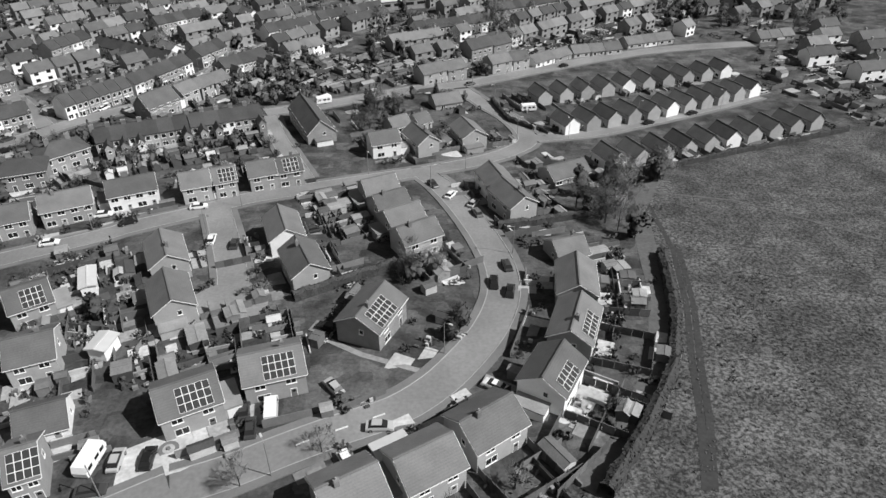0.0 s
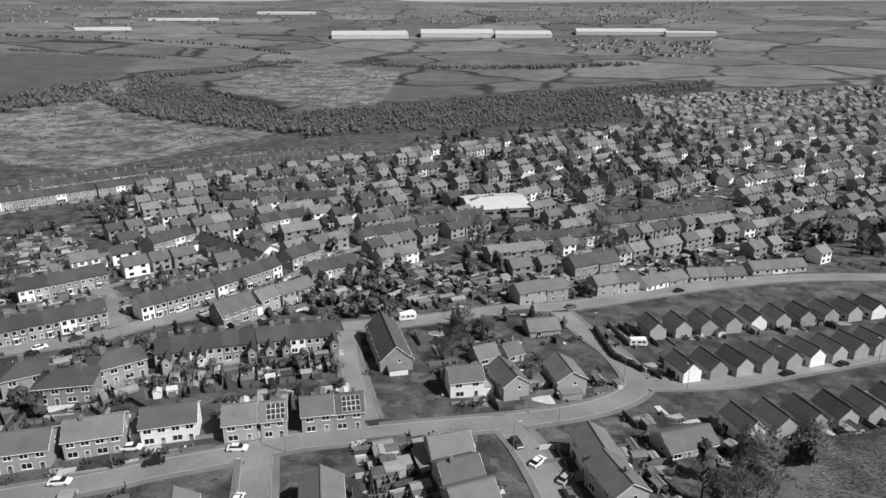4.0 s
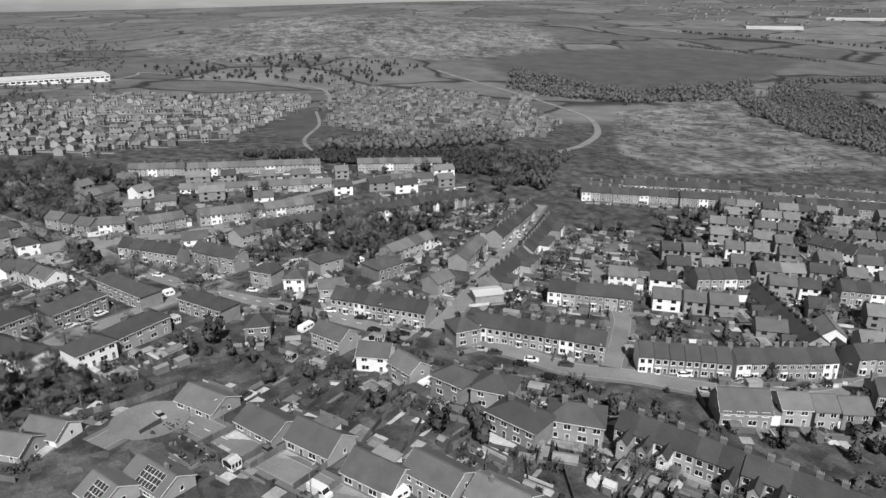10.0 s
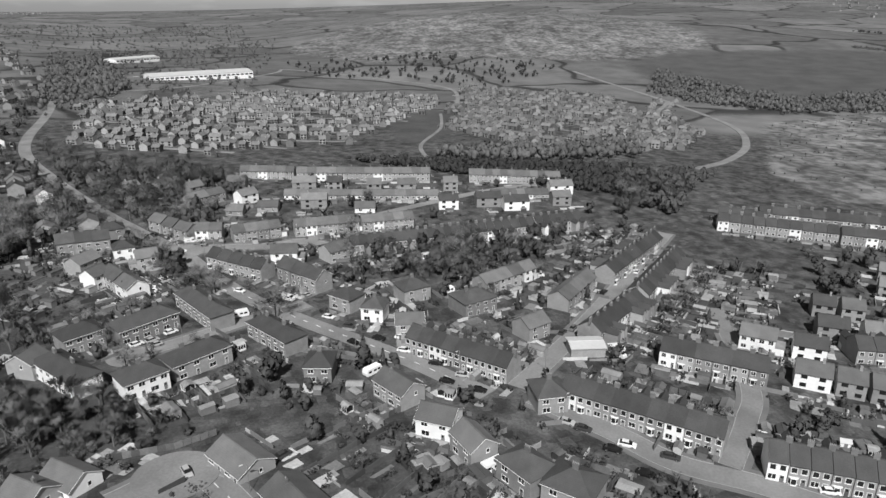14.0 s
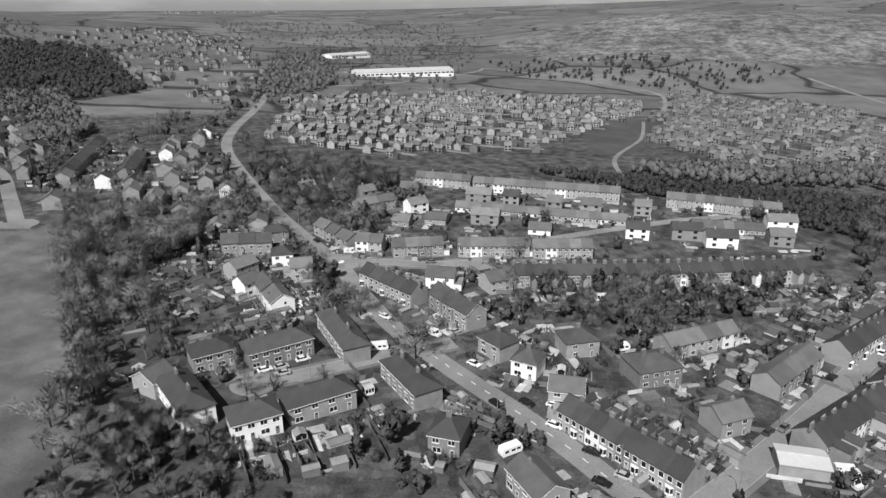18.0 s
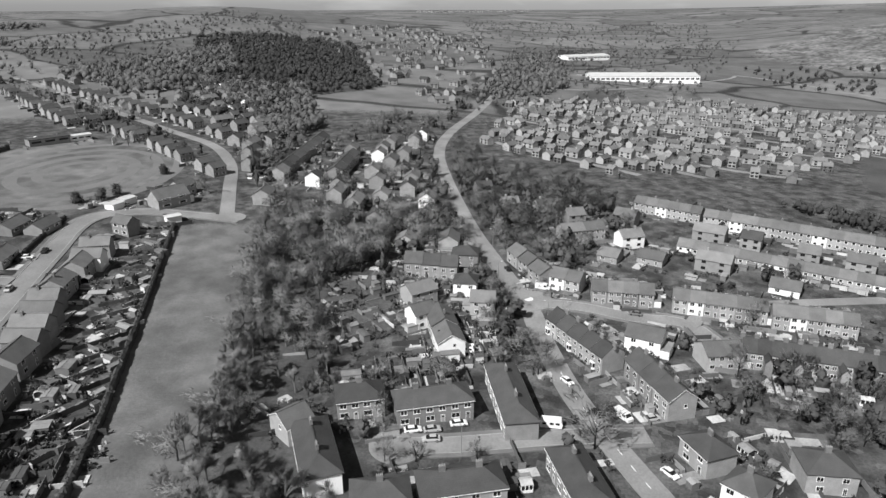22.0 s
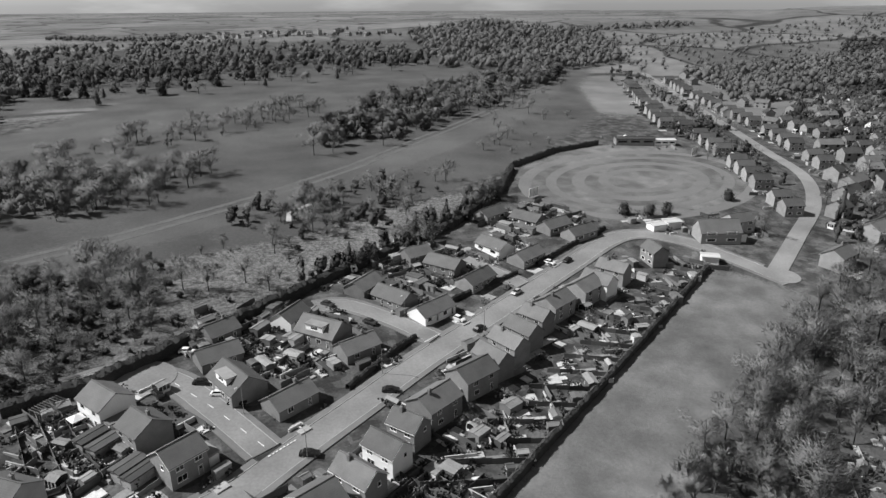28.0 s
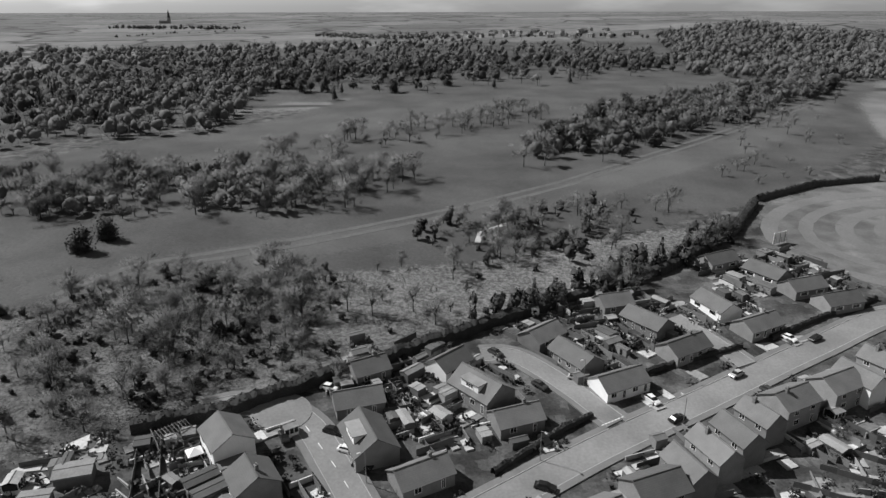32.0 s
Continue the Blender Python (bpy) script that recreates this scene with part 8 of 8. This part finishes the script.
clutter(103, 260, [(-380.3, 41.8), (-299.2, 106.6), (-275, 87.8), (-296.1, 63.1), (-332, 45.1)])
tufts(113, 90, [(-138, -20), (-128, 0), (-122, 22), (-112, 18), (-116, -8), (-126, -34)], 0.3, 0.6, HEDGE)
tufts(111, 16000, [(-157.2, -33.5), (-145.3, -15.9), (-138.5, 1.2), (-131.5, 26.9), (-111.9, 63.6), (-30.6, 95.1)][:-1] + [(-20, 120), (-20, -80), (-150, -80)], 0.15, 0.35)
cover("rough", (-252, -178), (-262, -196), (-300, -206), (-330, -196), (-322, -150), (-290, -124))
tufts(112, 7000, [(-251.4, -179.1), (-280.6, -198.7), (-337.2, -205.7), (-382.3, -214.3), (-448.4, -239.3), (-377.8, -179.6), (-343, -157.5), (-314.9, -139.6), (-293.1, -126.7), (-280.7, -120.3)], 0.1, 0.26)

# rows of back gardens
clutter(241, 420, ALLOTMENTS, ("slab", "wall", "shed", "hut", "shrub", "shrub", "shrub", "hedge", "hedge", "run", "run", "bits"))
grow(242, 26, ("ever", "round", "small", "conifer"), ALLOTMENTS, 0.4, 0.8, False)
grow(243, 90, ("ever", "round", "conifer", "ever"), [(-470, 10), (-440, 120), (-400, 240), (-300, 260), (-235, 200), (-240, 130), (-300, 60), (-370, 15)], 0.4, 0.8, True)
grow(244, 60, ("ever", "round", "bush"), [(-640, 40), (-560, 230), (-480, 240), (-480, 60), (-540, 10)], 0.5, 0.9, True)
grow(245, 50, ("ever", "round", "conifer"), [(-290, 62), (-235, 70), (-150, 150), (-160, 230), (-240, 200), (-280, 110)], 0.4, 0.75, True)
strips(201, (-366, -80), (-505, -153), (-386, -74.5), (-512, -143), 17, 1.4)
strips(202, (-380, -8), (-394, 19), (-362, -2), (-372, 26), 4)
strips(203, (-342, 21), (-262, 63), (-354, 48), (-283, 76), 9)
strips(204, (-394, 40), (-412, 31), (-375, 62), (-395, 50), 3)
strips(205, (-424, -12), (-432, 4), (-446, -22), (-452, -6), 4)
strips(206, (-306, 83), (-286, 93), (-300, 96), (-281, 104), 4)
strips(207, (-310, -96), (-330, -112), (-303, -128), (-318, -133), 4)

# far woods
clutter(104, 420, [(-483.8, 168.9), (-463.1, 215), (-419.6, 158.6), (-450.7, 148.5)])
clutter(105, 420, [(-422.8, 197), (-395.8, 230.2), (-351.4, 178), (-373.7, 142.4)])
grow(121, 26, ("small", "ever", "bare"), [(-483.8, 168.9), (-463.1, 215), (-419.6, 158.6), (-450.7, 148.5)], 0.5, 0.9, True)
grow(122, 60, ("bare", "ever", "bare"), [(-549.7, 256.4), (-540.8, 312), (-468.4, 239.3), (-482.7, 208.5)], 0.7, 1.2, True)
grow(123, 60, ("bare", "ever", "small"), [(-482.6, 109), (-472.5, 166.7), (-421.6, 132), (-433.9, 85.6)], 0.5, 1.0, True)
outer_rows(124, [(48.8, 748.1), (322.2, 843.2), (8.3, 243.3), (-30.3, 254.5), (-51.3, 333.7), (-27.5, 478)], 0.6)
row("white_house", 40.0099, 460.726, 45.6, 470.2, 1, 8, 0, 0)
row("white_house", -49.2789, 365.62, -43.7, 375.1, 1, 8, 0, 0)
row("white_house", -36.869, 361.738, -31.8, 371.5, 1, 8, 0, 0)
grow(125, 130, ("bare", "ever", "small", "bare"), [(48.8, 748.1), (322.2, 843.2), (8.3, 243.3), (-30.3, 254.5), (-51.3, 333.7), (-27.5, 478)], 0.6, 1.1, True)
estate(126, [(-39, 852.3), (164.5, 925.7), (394.7, 983.8), (260.5, 724.3), (98.5, 725.1), (-36.5, 668.8)], 0.5, 36, 9, 0.95)
estate(127, [(-84.9, 329.7), (16.8, 325.4), (79.6, 306.2), (33.5, 227), (-9, 264.7), (-97.1, 272.1)], 0.5, 34, 6, 0.95)
grow(128, 90, ("bare", "ever", "small"), [(-70.5, 318.3), (79.6, 306.2), (23.7, 210.2), (-44.8, 248.1)], 0.6, 1.1, True)
grow(129, 60, ("bare", "bare", "slim", "small"), [(-507.4, -99.8), (-506.5, -55.8), (-445.8, -36.1), (-418.3, -47.7), (-380.9, -42.3), (-356.1, -29.2), (-356.1, -43.1), (-442.8, -76.6)], 0.6, 1.1, True)
grow(130, 110, ("ever", "bare", "ever"), [(101.7, -867.9), (-57.2, -988.2), (-364.9, -1025.6), (-637.8, -842.6), (-598.3, -723), (-361.3, -729.5), (-162.6, -629.9), (-109.4, -456.9)], 0.9, 1.3, False)
grow(131, 130, ("conifer", "ever", "conifer"), [(-52.1, -568.7), (-172, -808.8), (-429.9, -838.2), (-417.1, -698.2), (-223.5, -572.9), (-132.5, -411.7)], 0.9, 1.3, False)
grow(132, 70, ("small", "bush", "round", "bush"), [(-446.1, -43.3), (-419.6, -17.6), (-359.1, 8.7), (-347.7, -2.9), (-342.6, -28.9)], 0.5, 0.9, True)
wood(71, 3200, FARTREE, [(-705.6, 792.7), (-718.6, 971.7), (-422.1, 675), (-287.2, 818.1), (-74, 951.3), (140.7, 1080.8), (39.1, 707), (-156.1, 617.3), (-302.7, 540.5), (-393, 552.7)], 5.5)
wood(72, 900, FARDARK, [(-640, 108.6), (-570.5, 283), (-529.4, 290.4), (-512.5, 236.5), (-574, 172)], 6)
# hill wood under a cloud: its shadow is put into the dark crown colour
wood(73, 2000, FARDARK, [(-1262.2, -640.6), (-1346.2, -543.1), (-1340.8, -408.1), (-933.6, -208.7), (-840.6, -250.8), (-697.4, -204), (-723.1, -292.7)], 9)
wood(74, 400, FARTREE, [(-1352.6, -162.4), (-1515.9, -98.4), (-1071.2, -33.3), (-964.3, -89.6)], 11)
wood(75, 1000, FARTREE, [(-734.4, -988.8), (-893.7, -1050.9), (-996.5, -872), (-861.7, -622.6), (-720.3, -580.7), (-643.8, -663.2)], 13, k=50)
wood(76, 600, FARTREE, [(-849.9, -527.2), (-1191.8, -540.1), (-978.7, -395), (-750.7, -359), (-807.8, -425.7)], 11)
wood(77, 800, FARTREE, [(-943.1, -875.4), (-1154.2, -781.6), (-1575.2, -777.5), (-1575.6, -594.1), (-1068.2, -410.4), (-820.9, -546.3)], 7)
wood(78, 700, FARTREE, [(-724.5, 796.9), (-607.1, 728.5), (-488.4, 640.7), (-390.9, 591), (-343.1, 610.5), (-328.4, 557.4), (-398.5, 540.6), (-520.5, 599.7)], 6)
wood(79, 250, FARDARK, [(-1394.9, 189.3), (-1415.6, 483.4), (-1198.3, 615.2), (-1047.5, 395.3), (-1231, 196.5)], 8)
wood(80, 500, FARTREE, [(-1113.4, 724.8), (-830, 700.5), (-814, 952.7), (-719.4, 815.3), (-755.1, 602.3), (-961.4, 594.1)], 10)
wood(81, 400, FARTREE, [(-1266.7, -149), (-1371.5, -77.2), (-1020.7, -35.7), (-890.2, -100)], 9)
wood(82, 900, FARTREE, [(173.9, -1008), (-117, -1059.5), (-419.5, -1116.6), (-678.5, -857.6), (-630.2, -726.9), (-360.6, -679.5), (-196.7, -591.1), (-98.7, -477.6)], 12, k=50)
wood(83, 300, FARTREE, [(-785.1, -990.4), (-981, -852.8), (-784.3, -577.7), (-692, -664.3)], 10)
wood(85, 500, FARTREE, [(-877.5, -386.3), (-890.8, -269.1), (-717.3, -170.6), (-652.3, -176.7), (-743.7, -246.8)], 9)
wood(84, 260, FARTREE, [(-639.8, 163.3), (-657.7, 355.2), (-601, 313.2), (-605.4, 192.1)], 9)
row("terrace", -180.8, 224.1, -142.9, 241.7, 7, 8, 1, 12)
outer_rows(140, [(-203.7, 261.7), (-17.5, 301.6), (-46.1, 228.1), (-146.8, 201.2), (-199.8, 192.6)], 0.5, 38)
clutter(141, 500, [(-203.1, 251.1), (-21.9, 290.3), (-46.1, 228.1), (-146.8, 201.2), (-199.8, 192.6)])
grow(142, 60, ("bare", "ever", "small"), [(-203.7, 261.7), (18, 299.8), (-16.4, 227.3), (-146.8, 201.2), (-199.8, 192.6)], 0.5, 1.0, True)
grow(143, 120, ("small", "bush", "bare", "round"), [(-249, -183.9), (-337.2, -205.7), (-340.2, -157.4), (-279.9, -121.8)], 0.4, 0.8, False)
wood(221, 260, FARTREE, [(-716.5, 548.4), (-750.4, 793.7), (-637.7, 691), (-480.2, 611.9), (-392.6, 548.1), (-472.2, 356.8), (-540.9, 373.5)], 2.4)
wood(222, 150, FARTREE, [(-635.7, 947.2), (-646.3, 1150.3), (-536.7, 1274.9), (-383.9, 1178.9), (-344.9, 743), (-430, 743.3)], 3.0)
wood(144, 500, FARDARK, [(-1587.6, 198.3), (-1945.6, 446), (-1927.8, 745.7), (-2492.7, 1304), (-1628.2, 1136.8), (-1278.1, 1016.6), (-1225, 701.4), (-1343.3, 538.7), (-1375, 337.8)], 2.2)
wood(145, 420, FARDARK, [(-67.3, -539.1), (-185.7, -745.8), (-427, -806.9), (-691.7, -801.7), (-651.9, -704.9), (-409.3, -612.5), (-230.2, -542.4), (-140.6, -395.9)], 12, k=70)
wood(146, 260, FARTREE, [(-410.8, -327.1), (-484, -435), (-600.9, -527.1), (-775.3, -632), (-727.6, -558.5), (-567.9, -430.2), (-467.2, -346.6)], 11, k=70)
wood(147, 110, FARTREE, [(-196.5, -286.8), (-255.7, -311.7), (-356, -312.1), (-325, -262.6), (-276.3, -262.6), (-213.7, -253.4)], 9, k=70)
wood(148, 500, FARTREE, [(-1548.2, -185.2), (-1876.8, 241.5), (-1587.6, 198.3), (-1076.3, 96.6), (-971, -34), (-824.1, -91.4)], 7)
wood(149, 700, FARTREE, [(-2686.3, -561.8), (-2881.2, 258.4), (-1513.2, 160.2), (-1500.7, -23.9), (-1165.6, -128.3), (-1600.3, -261.4)], 7)
belt(232, 60, 13.0, FARDARK, 11, (346.7, -1898), (184, -1858.1), (8.1, -1812.2))
belt(233, 60, 12.0, FARTREE, 10, (-217.5, -1462.5), (-349.6, -1283.4), (-462, -1189.7))
belt(234, 8, 6.0, FARDARK, 6, (178.3, -1426.2), (114.8, -1609.4), (-16.5, -1682.6))
belt(235, 10, 6.0, FARDARK, 7, (-331.3, -1114.7), (-458.5, -1154.1), (-581.4, -1088), (-667.2, -1015), (-732.7, -951.9))
belt(236, 40, 10.0, FARTREE, 10, (-971.7, -900.5), (-1085.3, -903.1), (-1206.5, -887))
belt(211, 34, 5.5, FARTREE, 8, (-712.9, 789.8), (-613.9, 681.4), (-538.8, 625.9), (-481.7, 610.6), (-413.5, 577.3), (-350.9, 524.2))
belt(212, 9, 4.0, FARDARK, 7, (-614.7, 870.1), (-560.6, 818.6), (-499.8, 749.8), (-444.2, 699.4))
belt(213, 40, 7.0, FARTREE, 8, (-717.6, 860.1), (-766.7, 1001.9), (-745.4, 1067.2), (-697.2, 1108.7), (-674.1, 1222.6), (-609.3, 1317.1))
belt(214, 70, 7.0, FARTREE, 7, (-961.4, 610), (-851.4, 620), (-790, 660), (-765, 720), (-735, 790))
belt(215, 14, 6.0, FARDARK, 7, (-1396.9, 1463), (-1158.5, 1623.4), (-877.6, 1590.3), (-675.5, 1442.2))
belt(216, 12, 5.0, FARTREE, 6, (-1177.2, 1222.2), (-988.9, 1281.4), (-876.6, 1276.8))
belt(217, 40, 8.0, FARTREE, 8, (-498.3, 1309.2), (-341.9, 1247.7), (-139.7, 1254.6), (56.8, 1323.8))
row("house", -302.2, -103.3, -308.5, -97.6, 1, 8, 1, 0)
clutter(160, 60, [(-285.4, -119.7), (-303.5, -129.3), (-315, -119.8), (-321.4, -103.4), (-289.6, -107.2)], ("slab", "slab", "shrub", "shrub", "run", "wall", "hedge"))
block("shed", -295.15, -117.65, -2.932, 6.2, 4.2, 2.2, YARD_WOOD, YARD_ROOF, "low timber garden shed with felt roof", "shed", False)
block("shed", -291.45, -110.6, -3.020, 4.9, 3.6, 2.2, YARD_WOOD, YARD_ROOF, "low timber garden shed with felt roof", "shed", False)
dashes((-350.8, -103.1), (-342.1, -120.7), (-334.8, -133.2))
dashes((-350, -101.4), (-356.7, -104.9), on=0.6, off=0.35, wide=0.14)
dashes((-398.3, -133), (-404.6, -136), on=0.6, off=0.35, wide=0.14)
dashes((-362.7, 74.4), (-376.4, 67.7), (-394.6, 57.1), (-415.1, 44), (-442.4, 27.9), (-470.4, 15.9))
dashes((-343.5, -1.6), (-334.2, 1.7), on=0.6, off=0.35, wide=0.14)
dashes((-344.1, -0.3), (-335.2, 3.2), on=0.6, off=0.35, wide=0.14)
dashes((-322, 15.7), (-338.3, 8.8))
dashes((-207.4, -31.2), (-199.5, -27.9), (-191, -24.6))
clutter(170, 600, [(-268.9, 520), (39.1, 707), (-58.4, 352.3), (-193.7, 318.4)])
clutter(171, 500, [(-443.5, 286.3), (-299.9, 454), (-243.5, 249.8), (-280.6, 208), (-356.5, 206.9)])
grow(172, 120, ("ever", "small", "ever", "round"), [(-443.5, 286.3), (-299.9, 454), (-231.8, 206.9), (-280.6, 208), (-356.5, 206.9)], 0.5, 1.0, True)
grow(173, 60, ("ever", "bush", "ever"), [(-262.4, 165), (-234.4, 216.5), (-214.6, 143.1), (-226.9, 126.4), (-243.3, 137.1)], 0.4, 0.7, True)
clutter(183, 260, [(-626.9, -152.8), (-732.1, -91.4), (-506.2, -15.4), (-478.2, -36.2), (-547.6, -96.5)])
clutter(184, 260, [(-813.4, -591.1), (-810.4, -499.7), (-617.4, -204.2), (-590.1, -196.5), (-672.6, -362.9)])
clutter(185, 300, [(-505.4, -93.2), (-526.5, -23.8), (-473, 15.7), (-416.9, -26.6), (-449, -64.9)])
clutter(187, 160, [(-380.9, -92), (-392.6, -78.1), (-372.8, -61.4), (-361.9, -75.1)])
grow(181, 60, ("small", "bare", "ever"), [(-787.9, -577), (-813.9, -519.7), (-612.4, -196.7), (-583, -217.5), (-672.6, -362.9)], 0.5, 1.0, True)
grow(186, 40, ("bare", "ever", "bare"), [(-815.3, -362.2), (-842, -302.7), (-595.7, -136.2), (-582.1, -154.6)], 0.5, 1.0, True)
paved("broad pale paved driveway before a house", (-231.3, -28.9), (-221, -23.8), (-215.1, -29.6), (-221.4, -33.7), (-230.1, -36))
tagged(place("island", lambda: new("paving_circle", shared("circle", lambda: ring_form(1.5))), -224.3, -29.3, 0, ground_at(-224.3, -29.3) + 0.14), "round dark paved ring set in a driveway", "paving")
track(1.2, (-203.5, -5), (-196.8, -10.2), (-187.1, -15.3), mat=SLABS, lift=0.06)
block("garage", -191.6, -33.8, 0.46, 5.0, 2.6, 2.4, PALE, SHEET, "brick garage with flat white roof beside a house", "garage", False)
block("extension", -242.3, -4.7, 1.35, 4.4, 3.2, 2.6, RENDER, SHEET, "white rendered house extension with flat roof", "extension", False)
block("extension", -253.3, 17.5, -1.22, 7.0, 2.8, 2.8, RENDER, SHEET, "white rendered house extension with flat roof", "extension", False)
fence(-169.7, -42.9, -160.6, -34.9, True)
for gx, gy in ((-317.9, -116), (-320.2, -113.2), (-324.4, -105), (-326.2, -102.4)):
    block("garage", gx, gy, 3.79, 6.0, 2.7, 2.2, BRICK, DARKTILE, "brick garage with pitched tiled roof in a pair", "garage", False)
pergola(-309.5, -129, 3.81)
gazebo(-315, -123)
fence(-352.5, -10.4, -352.9, 2, True)
fence(-352.9, 2, -356.2, 11.3, True)
tagged(place("spot", lambda: new("road_marking", shared("spot", lambda: disc(1.7))), -499.2, 6.5, 0, ground_at(-499.2, 6.5) + 0.31), "white painted mini roundabout disc", "road marking", kind="structure")
lay_ground()
lay_roads()
lay_gardens()
litter_yards()
build_yards()
build_outer()
park_cars()
street_lamps()
plant_bulk()
